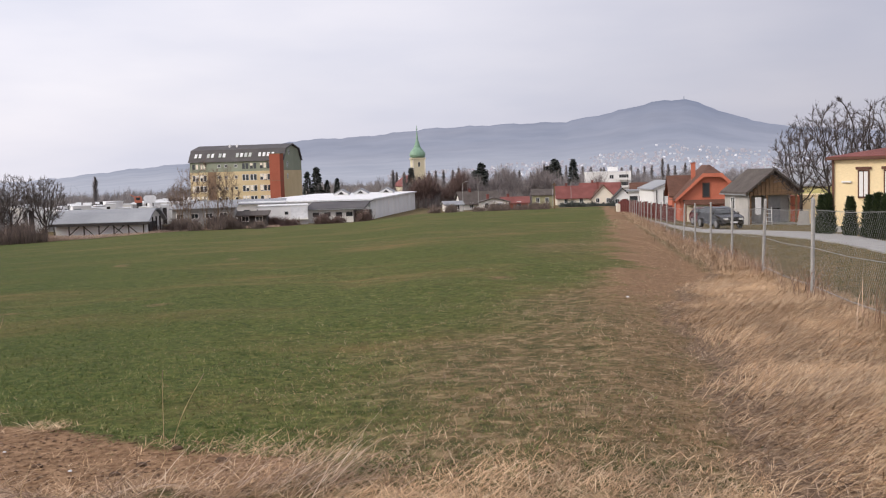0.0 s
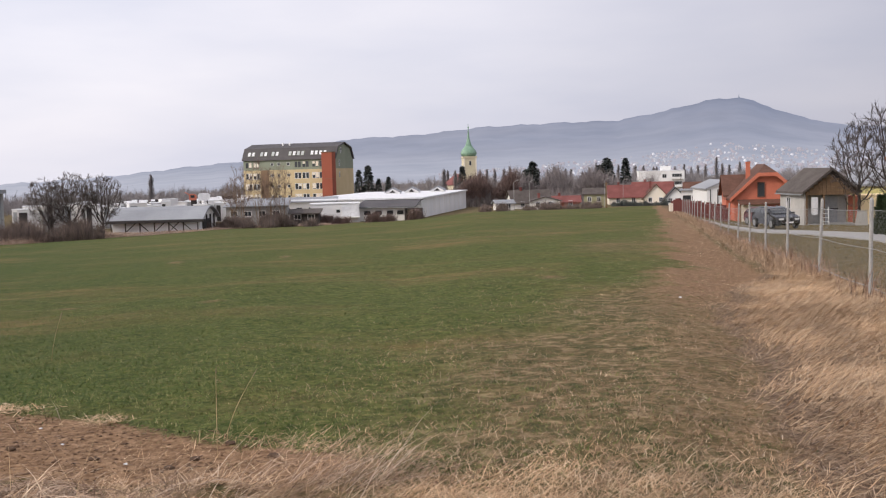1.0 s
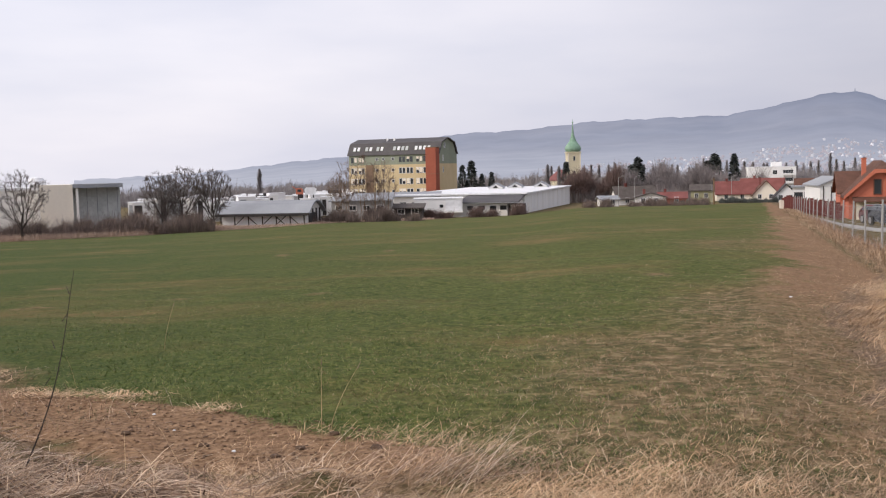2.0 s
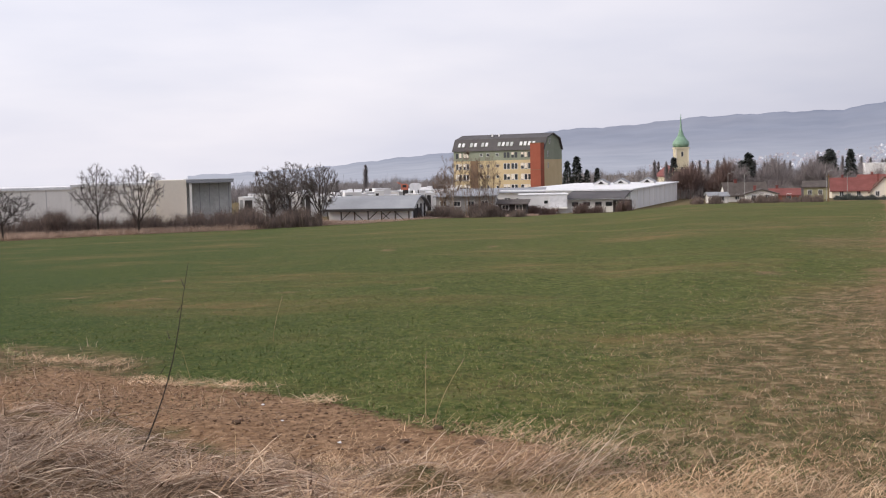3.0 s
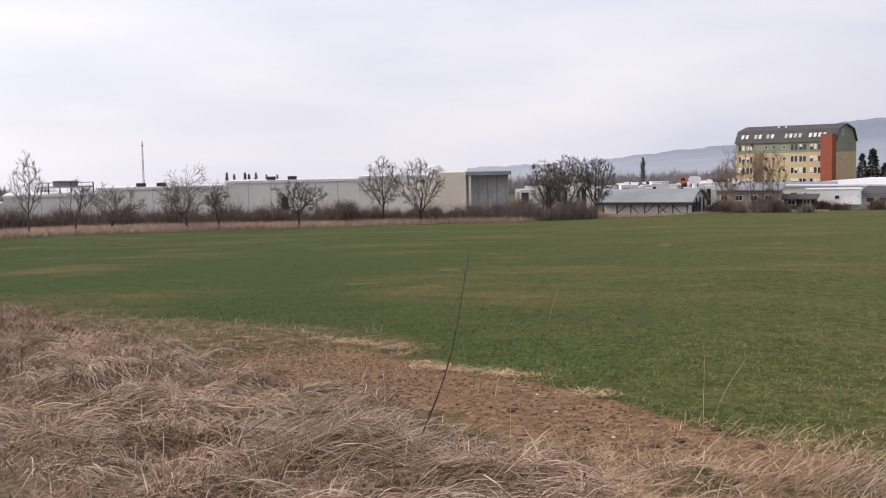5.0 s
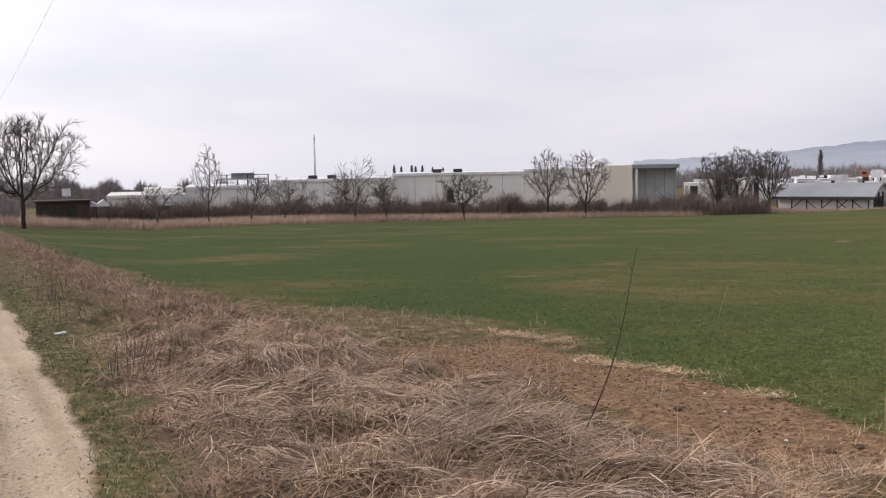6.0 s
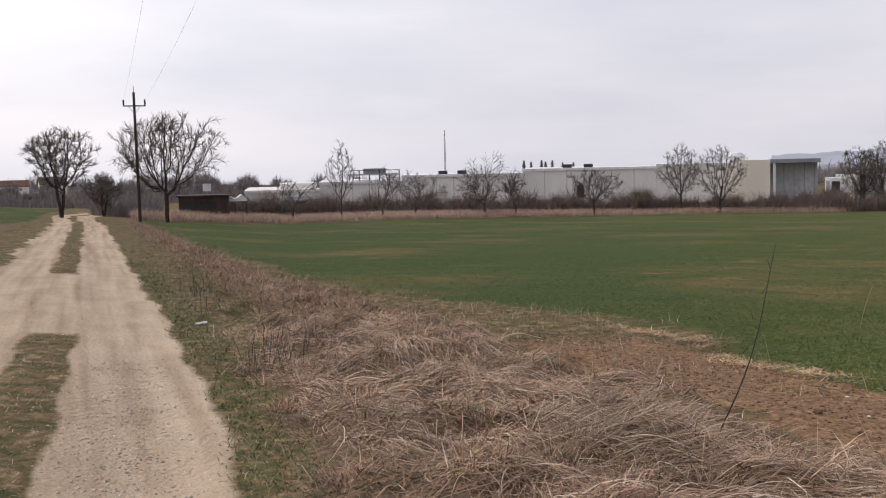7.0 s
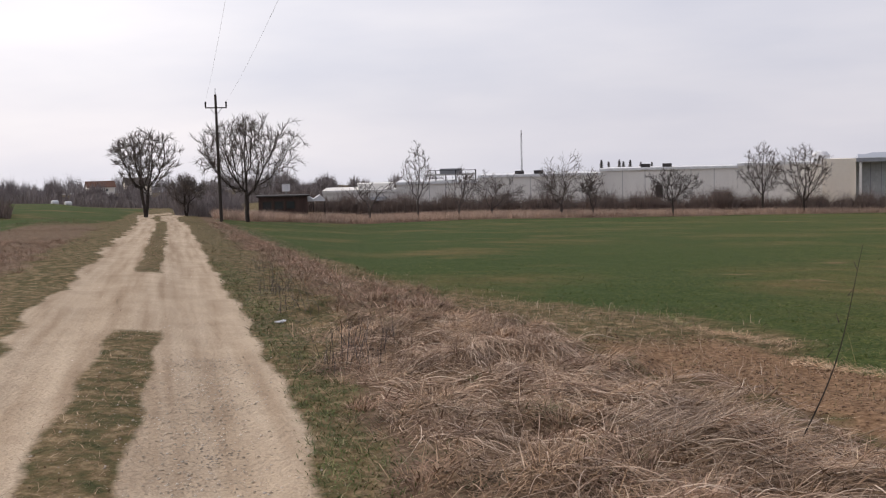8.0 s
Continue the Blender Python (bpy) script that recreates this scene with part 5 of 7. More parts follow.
def bare_tree(name, az, d, h, trunk, forks, open_, seed, label, r=0.16, levels=4, wob=0.22, up=0.18, ratio=0.66, kids=3, mats=("bark", "twig"), min_r=0.016, group="", lean=(0, 0), leader=False, spread=1.0):
    """A leafless tree: trunk, forks limbs at an angle of about open_ degrees, and finer and finer twigs."""
    rng = random.Random(seed)
    wood, fine = Twigs(), Twigs()

    def limb(p, dr, length, rad, level):
        segs = 4 if level < 2 else 3
        for s in range(segs):
            dr = (dr + Vector((rng.gauss(0, wob), rng.gauss(0, wob), rng.gauss(0, wob * 0.6) + up * (0.6 if level else 0.2)))).normalized()
            q = p + dr * (length / segs)
            r1 = max(rad * (1 - 0.45 / segs * 1.2), min_r)
            (wood if level < 2 else fine).add(p, q, rad, r1, 6 if level == 0 else 4 if level < 3 else 3)
            p, rad = q, r1
            if level < levels and (s > 0 or level > 0):
                for _ in range(kids if s == segs - 1 else (1 if rng.random() < 0.8 else 2)):
                    side = dr.orthogonal().normalized()
                    side.rotate(Matrix.Rotation(rng.uniform(0, 2 * math.pi), 3, dr))
                    a = radians(rng.uniform(22, 58))
                    limb(p, (dr * math.cos(a) + side * math.sin(a)).normalized(), length * ratio * rng.uniform(0.7, 1.1), max(rad * 0.58, min_r), level + 1)
    base = Vector((0, 0, -0.3))
    top = Vector((lean[0], lean[1], trunk))
    wood.add(base, base.lerp(top, 0.25), r * 1.45, r * 1.08, 8)
    wood.add(base.lerp(top, 0.25), top, r * 1.08, r * 0.85, 8)
    reach = (h - trunk) * 0.52 * spread
    ph = rng.uniform(0, 6)
    if leader:
        limb(top, Vector((0, 0, 1)), (h - trunk) * 0.55, r * 0.75, 1)
    for i in range(forks):
        a, t = radians(open_ * rng.uniform(0.7, 1.25)), ph + 2 * math.pi * i / forks + rng.uniform(-0.4, 0.4)
        if i == 0 and forks > 3 and not leader:
            a *= 0.25
        k = i / forks if leader else 0.0
        start = top + Vector((0, 0, (h - trunk) * 0.42 * k - (0.3 if leader else 0)))
        limb(start, Vector((math.sin(a) * math.cos(t), math.sin(a) * math.sin(t), math.cos(a))), reach * rng.uniform(0.85, 1.1) * (1 - 0.45 * k), r * 0.55 * (1 - 0.3 * k), 1)
    high = sorted(p.z for p in fine.v)[int(len(fine.v) * 0.985)]
    k = h / high
    e = site(name, az, d, rng.uniform(0, 40), label, "tree", group)
    for nm, tw, mt in (("trunk", wood, mats[0]), ("crown", fine, mats[1])):
        tw.v = [Vector((p.x * k, p.y * k, p.z * k)) for p in tw.v]
        o = new(nm, tw.mesh(nm, mt))
        o.parent = e
    return e


def grown_tree(name, az, d, h, low, width, seed, label, bias=0.12, mats=("bark_dark", "twig_dark"), group="", stems=1, points=640, wander=0.18, tip_r=0.019, twig=0.45, flare=0.62, fine_r=0.78, dense=1.7):
    """A leafless tree that grows its limbs into an egg-shaped crown: low is the crown's foot, flare the height of its widest part."""
    points, tip_r = int(points * dense), tip_r * fine_r
    rng = np.random.default_rng(seed)
    t = rng.random(points * 3)
    shape = np.where(t < flare, np.sin(np.clip(t / flare, 0, 1) * np.pi / 2) ** 0.8, np.cos((t - flare) / (1 - flare) * np.pi / 2) ** 0.7)
    lump = 1 + 0.16 * np.sin(5 * t + seed) * np.sin(3 * seed + 4 * t)
    a, q = rng.random(points * 3) * 2 * np.pi, rng.random(points * 3) ** 0.5
    rad = width / 2 * shape * q * lump * (1 + 0.14 * np.sin(3 * a + seed))
    food = np.stack([rad * np.cos(a), rad * np.sin(a), low + (h - low) * t], -1)[rng.random(points * 3) < (0.1 + shape) / 1.6][:points]
    # the twigs gather in clumps with gaps between them
    knots = food[rng.integers(0, len(food), max(14, points // 16))]
    knots = knots + (knots - np.array([0, 0, low])) * rng.uniform(-0.05, 0.16, (len(knots), 1))
    pull = rng.integers(0, len(knots), len(food))
    loose = rng.random(len(food)) < 0.82
    food = np.where(loose[:, None], food, knots[pull] + rng.normal(0, width * 0.06, food.shape))
    food[:, 2] = np.clip(food[:, 2], low * 0.9, h)
    step, kill = h * 0.024, h * 0.042
    pos, par = [np.array([0.0, 0.0, -0.3])], [-1]
    for s in range(stems):
        p, w = 0, 2 * np.pi * s / stems + 0.7
        out = 0.0 if stems == 1 else 0.16
        while pos[p][2] < low * (1.0 if stems == 1 else 1.15):
            q = pos[p] + np.array([np.cos(w) * out + rng.normal(0, 0.06), np.sin(w) * out + rng.normal(0, 0.06), 1.0]) * step
            pos.append(q)
            par.append(p)
            p = len(pos) - 1
    best = np.full(len(food), 1e9)
    near = np.zeros(len(food), int)
    fresh = range(len(pos))
    for _ in range(70):
        for i in fresh:
            dist = np.linalg.norm(food - pos[i], axis=1)
            m = dist < best
            best[m], near[m] = dist[m], i
        live = best > kill
        food, best, near = food[live], best[live], near[live]
        if not len(food):
            break
        start, fresh = len(pos), []
        for i in np.unique(near):
            v = food[near == i] - pos[i]
            v = (v / np.linalg.norm(v, axis=1)[:, None]).mean(0)
            v = v + rng.normal(0, wander, 3) + np.array([0, 0, bias])
            if par[i] >= 0:
                v = v + 0.9 * (pos[i] - pos[par[i]]) / step
            q = pos[i] + v / np.linalg.norm(v) * step
            pos.append(q)
            par.append(int(i))
        fresh = range(start, len(pos))
        if len(pos) > 4200:
            break
    n = len(pos)
    load = np.zeros(n)
    kids = np.bincount(np.array(par[1:]), minlength=n)
    for i in range(n - 1, 0, -1):
        if load[i] == 0:
            load[i] = tip_r ** 2.4
        load[par[i]] += load[i]
    r = [float(q) for q in load ** (1 / 2.4)]
    wood, fine = Twigs(), Twigs()
    for i in range(1, n):
        p = par[i]
        r0 = min(r[p], r[i] * 1.25)
        if p == 0:
            r0 = r[i] * 1.5
        (wood if r[i] > tip_r * 2.2 else fine).add(Vector(pos[p]), Vector(pos[i]), r0, r[i], 7 if r[i] > 0.07 else 4 if r[i] > 0.03 else 3)
        if r[i] < tip_r * 2.4:
            v = (pos[i] - pos[p]) / step
            for _ in range(6 if kids[i] == 0 else 2):
                w = v + rng.normal(0, 0.5, 3) + np.array([0, 0, 0.55])
                e = pos[i] + w / np.linalg.norm(w) * twig * rng.uniform(0.5, 1.2)
                fine.add(Vector(pos[i]), Vector(e), tip_r * 0.9, tip_r * 0.45, 3)
    e = site(name, az, d, float(rng.uniform(0, 40)), label, "tree", group)
    for nm, tw, mt in (("trunk", wood, mats[0]), ("crown", fine, mats[1])):
        o = new(nm, tw.mesh(nm, mt))
        o.parent = e
    return e


FG = "bare trees along the far field edge"
grown_tree("bare_tree", 32.55, 131.5, 8.5, 2.1, 5.4, 11, "upright leafless tree with a full oval crown", 0.5, ("bark_dark", "twig"), group=FG, flare=0.45, dense=1.15, fine_r=0.7)
grown_tree("bare_tree", 30.5, 131.0, 8.0, 1.4, 6.3, 12, "leafless tree with a wide rounded crown", 0.42, ("bark_dark", "twig"), group=FG, flare=0.5, dense=1.15, fine_r=0.7)
grown_tree("fruit_tree", 37.15, 124.5, 5.3, 1.5, 6.4, 21, "gnarled leafless fruit tree with spreading limbs", -0.02, group=FG, wander=0.4, points=330, flare=0.6, dense=1.2, fine_r=0.7)
grown_tree("young_tree", 50.95, 112, 8.3, 1.8, 3.2, 25, "slender young leafless tree with a narrow crown", 0.35, group=FG, points=260, tip_r=0.016, mats=("bark", "twig"), flare=0.45)
grown_tree("bare_tree", 22.5, 140, 8.2, 1.4, 6.5, 31, "broad leafless tree in the hedge", 0.42, group=FG, mats=("bark", "twig"))
grown_tree("bare_tree", 23.5, 141, 7.2, 1.2, 5.4, 32, "broad leafless tree in the hedge", 0.42, group=FG, mats=("bark", "twig"))
grown_tree("bare_tree", 20.9, 141, 7.8, 1.4, 6.0, 33, "leafless tree in the hedge by the shed", 0.42, group=FG, mats=("bark", "twig"))
grown_tree("walnut_tree", 60.2, 82, 7.7, 1.8, 8.0, 41, "large leafless walnut tree beside the dirt track", 0.42, ("bark_dark", "twig"), wander=0.16, points=420, tip_r=0.019, flare=0.66, twig=0.6)
grown_tree("thorn_tree", 63.4, 92, 3.5, 0.8, 3.4, 45, "low dense leafless thorn tree behind the power pole", 0.05, wander=0.34, points=170, flare=0.45, stems=2, mats=("bark_dark", "twig"))
grown_tree("roadside_tree", 65.5, 74, 5.7, 1.5, 5.0, 46, "forked leafless tree beside the dirt track", 0.34, ("bark_dark", "twig"), stems=2, wander=0.2, points=330, flare=0.66, twig=0.5)
grown_tree("old_tree", -20.6, 84, 9.0, 1.6, 6.8, 51, "big dark leafless tree behind the houses", 0.32, wander=0.28, points=380, tip_r=0.020, stems=3)
grown_tree("old_tree", -18.9, 90, 8.4, 1.5, 6.0, 52, "leafless tree behind the porch house", 0.16, wander=0.28, points=380)
grown_tree("old_tree", -23.2, 82, 9.2, 1.8, 7.2, 53, "leafless tree behind the yellow house", 0.32, wander=0.28, points=380, tip_r=0.020, stems=3)
bare_tree("fruit_tree", 43.1, 122.5, 6.8, 1.4, 4, 48, 22, "gnarled leafless fruit tree among undergrowth", 0.16, 4, 0.32, 0.14, group=FG)
bare_tree("fruit_tree", 41.4, 123.5, 5.2, 1.0, 4, 52, 23, "low leafless fruit tree among undergrowth", 0.13, 4, 0.32, 0.14, group=FG)
bare_tree("fruit_tree", 46.9, 121, 5.0, 1.0, 4, 50, 24, "low leafless fruit tree beside the pale hall", 0.12, 4, 0.3, 0.14, group=FG)
bare_tree("fruit_tree", 53.6, 108, 4.2, 0.8, 3, 50, 26, "small crooked leafless tree by the hedge", 0.10, 3, 0.3, 0.12, group=FG)
bare_tree("fruit_tree", 48.7, 116, 5.4, 1.2, 4, 34, 27, "thin leafless tree beside the pale hall", 0.09, 3, 0.25, 0.2, group=FG)
for i, (az_, d_, h_) in enumerate(((13.7, 158, 6.8), (12.9, 159, 7.6), (12.2, 160, 6.6), (11.6, 161, 7.2), (14.2, 160, 5.4))):
    grown_tree("birch_tree", az_, d_, h_ * 1.32, 1.6, 3.4, 60 + i, "pale tan leafless birch in front of the office block", 0.45, ("bark_pale", "twig_tan"), "birches by the workshops", 2, 260, 0.2, 0.020, 0.7, 0.5, 0.55)


def needles(name, az, d, h, w, seed, label, material="conifer", count=900, base=0.04, group="", power=1.0, up=-0.3):
    """An evergreen: a trunk and a crown of many small sprays round it."""
    rng = np.random.default_rng(seed)
    e = site(name, az, d, 0, label, "conifer", group)
    part("trunk", tube(bmesh.new(), (0, 0, -0.3), (0, 0, h * 0.93), w * 0.07, w * 0.015, 7), "bark", e)
    t = base + (1 - base) * rng.random(count) ** 0.9
    rad = w / 2 * np.clip((1 - t), 0, 1) ** power * np.clip((t - base) / 0.08 + 0.5, 0, 1) * (0.45 + 0.6 * rng.random(count))
    a = rng.random(count) * 2 * np.pi + 0.6 * np.sin(t * 17 + seed)
    ctr = np.stack([rad * np.cos(a), rad * np.sin(a), t * h], -1)
    s = (0.10 + 0.16 * rng.random(count)) * max(w, 0.9) * 0.8
    out = np.stack([np.cos(a), np.sin(a), np.full(count, up)], -1)
    side = np.stack([-np.sin(a), np.cos(a), rng.normal(0, 0.4, count)], -1)
    v = np.stack([ctr - side * s[:, None] * 0.6, ctr + side * s[:, None] * 0.6, ctr + out * s[:, None] * 1.2 + np.array([0, 0, 0.15]) * s[:, None]], 1)
    me = fast_mesh("crown", v.reshape(-1, 3), np.arange(count * 3).reshape(-1, 3))
    me.materials.append(M[material])
    o = new("crown", me)
    o.parent = e
    return e


for i, (az_, d_, h_, w_) in enumerate(((-19.9, 58.5, 1.9, 0.46), (-20.22, 58, 1.95, 0.48), (-21.27, 55, 1.75, 0.46), (-22.15, 52, 1.8, 0.48), (-22.55, 51, 1.9, 0.5), (-22.95, 50, 1.85, 0.5), (-23.4, 49, 1.9, 0.5))):
    needles("thuja", az_, d_, h_ * 1.04, w_ * 1.5, 100 + i, "slim dark green clipped thuja by the driveway", "thuja", 1700, 0.0, "thuja row at the yellow house", 0.8, 0.9)
for i, (az_, d_, h_, w_) in enumerate(((7.4, 345, 12.5, 4.5), (6.9, 345, 14, 5.2), (6.35, 345, 9.6, 3.4), (5.8, 345, 10, 3.4), (-2.1, 290, 11.5, 5.5), (-1.75, 292, 9.5, 4.5),
                                       (-6.1, 330, 13, 7), (-5.75, 332, 11, 6), (-7.1, 330, 13, 5), (45.85, 300, 5.5, 2.2), (45.6, 300, 4.2, 1.8), (42.6, 290, 5.6, 3.0), (42.1, 292, 4.8, 2.6), (1.75, 380, 13, 5), (-15.6, 125, 4.6, 2.2), (29.9, 158, 7.0, 2.0))):
    needles("spruce", az_, d_, h_, w_, 130 + i, "dark green spruce above the roofs", "conifer", 900, 0.05, "spruces among the buildings", 0.8)


# ---- woods, hedges and undergrowth ----
def spikes(name, roots, tips, width, material, label, category):
    """Thin tapering twigs from roots to tips, one island each, as one object."""
    n = len(roots)
    rng = np.random.default_rng(n)
    a = rng.random(n) * np.pi
    side = np.stack([np.cos(a), np.sin(a), np.zeros(n)], -1) * (np.asarray(width).reshape(-1, 1) / 2)
    v = np.stack([roots - side, roots + side, tips], 1)
    me = fast_mesh(name, v.reshape(-1, 3), np.arange(n * 3).reshape(-1, 3))
    me.materials.append(M[material])
    return tagged(new(name, me), label, category, kind="stuff")


def thicket(name, az0, az1, d0, d1, count, h0, h1, width, material, label, seed, spread=0.35, clump=0.0, category="hedge"):
    rng = np.random.default_rng(seed)
    az = rng.uniform(az0, az1, count)
    d = rng.uniform(d0, d1, count)
    if clump:
        c = rng.uniform(az0, az1, max(3, int((az1 - az0) / clump)))
        k = rng.integers(0, len(c), count)
        az = c[k] + rng.normal(0, clump * 0.22, count)
    x, y = -d * np.sin(np.radians(az)), d * np.cos(np.radians(az))
    z = ground_z(x, y)
    roll = 0.25 * np.sin(az * 2.3 + seed) + 0.2 * np.sin(az * 5.7 + 2 * seed) + 0.18 * np.sin(az * 11.3 + seed) + 0.12 * np.sin(az * 23.0)
    h = rng.uniform(h0, h1, count) * np.clip(0.72 + 0.55 * roll, 0.25, 1.1) * (0.5 + 0.5 * rng.random(count) ** 0.7)
    lo = rng.random(count) * 0.55 * h
    roots = np.stack([x, y, z + lo - 0.15], -1)
    tips = np.stack([x + rng.normal(0, spread, count) * h, y + rng.normal(0, spread, count) * h, z + h], -1)
    return spikes(name, roots, tips, width, material, label, category)


thicket("far_hedge", 20.9, 33.0, 132.5, 139, 21000, 1.3, 3.6, 0.055, "brush", "dense brown leafless hedge behind the field", 1, 0.30)
thicket("far_hedge", 33.0, 58.5, 132.5, 139, 36000, 1.6, 4.1, 0.055, "brush", "dense brown leafless hedge in front of the long hall", 8, 0.30)
thicket("hedge_bushes", 20.9, 26.5, 136, 142, 13000, 1.8, 4.2, 0.06, "brush", "tall leafless bushes in the hedge", 2, 0.3, 0.9)
thicket("hedge_bushes", 33.2, 35.2, 130, 134, 3500, 2.5, 4.2, 0.06, "brush", "rounded leafless bush beside the trees", 3, 0.22, 1.2)
thicket("hedge_bushes", 4.2, 9.6, 172, 176, 9000, 0.8, 2.6, 0.08, "twig_red", "dark reddish shrubs in front of the white hall", 4, 0.3, 0.8)
thicket("hedge_bushes", 10, 15.5, 156, 163, 9000, 1.0, 3.4, 0.06, "brush", "leafless bushes in front of the workshops", 5, 0.3, 0.8)
thicket("hedge_bushes", 37.5, 49, 130.5, 135, 9000, 1.4, 3.4, 0.06, "brush", "dense leafless scrub in front of the long hall", 25, 0.3, 1.3)
thicket("hedge_bushes", 10, 16.5, 152, 158, 8000, 0.8, 2.6, 0.06, "brush", "dense leafless scrub by the workshops", 26, 0.3, 0.9)
thicket("roadside_bushes", 60.5, 64.0, 92, 110, 5000, 1.5, 3.6, 0.05, "twig_mid", "leafless bushes beyond the power pole", 6, 0.3)
thicket("roadside_bushes", 72.1, 76, 60, 72, 3200, 0.8, 2.0, 0.05, "brush", "low dark bush beside the far field", 7, 0.3)
thicket("garden_shrubs", -6.4, 0.6, 194, 203, 9000, 0.7, 2.4, 0.07, "brush", "leafless garden shrubs in front of the village houses", 27, 0.3, 0.7)
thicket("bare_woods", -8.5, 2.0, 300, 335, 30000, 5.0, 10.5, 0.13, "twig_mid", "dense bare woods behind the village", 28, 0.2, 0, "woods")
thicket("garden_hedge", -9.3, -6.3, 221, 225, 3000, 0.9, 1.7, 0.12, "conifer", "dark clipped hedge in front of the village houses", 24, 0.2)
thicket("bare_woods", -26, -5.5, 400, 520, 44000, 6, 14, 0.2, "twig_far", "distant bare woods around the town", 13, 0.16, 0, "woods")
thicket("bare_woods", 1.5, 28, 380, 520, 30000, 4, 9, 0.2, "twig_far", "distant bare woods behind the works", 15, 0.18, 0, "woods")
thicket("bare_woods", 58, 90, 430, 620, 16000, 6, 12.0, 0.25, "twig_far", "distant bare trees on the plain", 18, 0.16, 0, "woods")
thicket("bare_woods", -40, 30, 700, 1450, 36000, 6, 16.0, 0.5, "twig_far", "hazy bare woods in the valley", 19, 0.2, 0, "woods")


def woods(name, az0, az1, d0, d1, trees, twigs, h0, h1, width, material, label, seed):
    """Many rounded leafless crowns, each a trunk with twigs spreading to its outline, as one wood."""
    rng = np.random.default_rng(seed)
    az, d = rng.uniform(az0, az1, trees), rng.uniform(d0, d1, trees)
    h = rng.uniform(h0, h1, trees) * (0.75 + 0.25 * np.sin(az * 3.1 + seed))
    k = np.repeat(np.arange(trees), twigs)
    n = len(k)
    x, y = -d * np.sin(np.radians(az)), d * np.cos(np.radians(az))
    z = ground_z(x, y)
    w = h * rng.uniform(0.24, 0.42, trees)
    a, c = rng.random(n) * 2 * np.pi, rng.uniform(-0.75, 1, n)
    q = np.sqrt(1 - c * c)
    out = np.stack([q * np.cos(a) * w[k], q * np.sin(a) * w[k], c * h[k] * 0.46], -1) * (0.55 + 0.5 * rng.random(n) ** 0.6)[:, None]
    mid = np.stack([x[k], y[k], z[k] + h[k] * 0.52], -1)
    tips = mid + out
    roots = mid + out * rng.uniform(0.1, 0.6, n)[:, None] - np.stack([np.zeros(n), np.zeros(n), h[k] * rng.uniform(0.04, 0.16, n)], -1)
    foot = np.stack([x, y, z - 0.3], -1)
    return spikes(name, np.concatenate([roots, foot]), np.concatenate([tips, foot + np.stack([0 * h, 0 * h, h * 0.9], -1)]), np.concatenate([np.full(n, width), h * 0.03]), material, label, "woods")


woods("bare_woods", -1.0, 2.0, 255, 290, 60, 330, 8, 11.5, 0.11, "twig_red", "reddish bare woods below the church", 11)
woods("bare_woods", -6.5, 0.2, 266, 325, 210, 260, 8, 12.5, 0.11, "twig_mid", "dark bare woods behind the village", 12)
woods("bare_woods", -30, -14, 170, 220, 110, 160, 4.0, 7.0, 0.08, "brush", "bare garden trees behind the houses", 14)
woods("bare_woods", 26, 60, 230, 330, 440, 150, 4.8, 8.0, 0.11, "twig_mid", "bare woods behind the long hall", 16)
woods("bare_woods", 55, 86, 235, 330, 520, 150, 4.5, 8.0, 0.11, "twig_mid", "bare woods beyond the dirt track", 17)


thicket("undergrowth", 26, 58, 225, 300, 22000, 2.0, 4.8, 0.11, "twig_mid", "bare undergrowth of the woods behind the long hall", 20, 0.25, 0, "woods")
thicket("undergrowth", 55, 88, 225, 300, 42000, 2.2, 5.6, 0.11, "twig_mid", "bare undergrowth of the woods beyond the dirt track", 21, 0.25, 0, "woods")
thicket("undergrowth", -7, 2.2, 255, 290, 16000, 3.0, 6.5, 0.11, "twig_mid", "bare undergrowth behind the village", 22, 0.2, 0, "woods")


def poplars():
    """Narrow leafless poplars in far rows."""
    rng = np.random.default_rng(77)
    rows = [(-a, 640, 0.12) for a in np.arange(-2.5, 13.5, 0.42)] + [(40.95, 560, -0.06), (40.6, 560, -0.16), (39.9, 560, -0.08), (39.6, 560, -0.16), (39.3, 560, -0.1), (38.8, 560, -0.22), (38.3, 560, -0.24),
            (18.32, 420, 0.31), (2.65, 420, 0.22), (2.15, 420, 0.05)]
    g = "narrow poplars in far rows"
    for az, d, el in rows:
        az, el = az + rng.normal(0, 0.1), el + (rng.normal(0, 0.13) if az < 1.6 else 0)
        e = site("poplar", az, d, 0, "narrow leafless poplar, grey in the distance", "tree", g)
        h = el_z(el, d) - e.location.z
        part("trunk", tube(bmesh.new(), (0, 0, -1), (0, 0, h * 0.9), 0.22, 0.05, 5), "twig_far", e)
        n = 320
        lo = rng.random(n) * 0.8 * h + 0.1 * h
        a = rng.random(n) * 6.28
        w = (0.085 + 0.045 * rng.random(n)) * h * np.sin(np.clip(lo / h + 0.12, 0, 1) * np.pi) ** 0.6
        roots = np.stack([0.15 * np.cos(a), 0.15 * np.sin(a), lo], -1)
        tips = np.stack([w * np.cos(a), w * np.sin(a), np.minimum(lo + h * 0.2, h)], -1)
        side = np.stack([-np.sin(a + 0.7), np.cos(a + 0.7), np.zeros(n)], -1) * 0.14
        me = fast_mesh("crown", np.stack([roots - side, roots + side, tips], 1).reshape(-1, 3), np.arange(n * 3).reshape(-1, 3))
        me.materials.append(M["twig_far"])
        new("crown", me).parent = e


poplars()


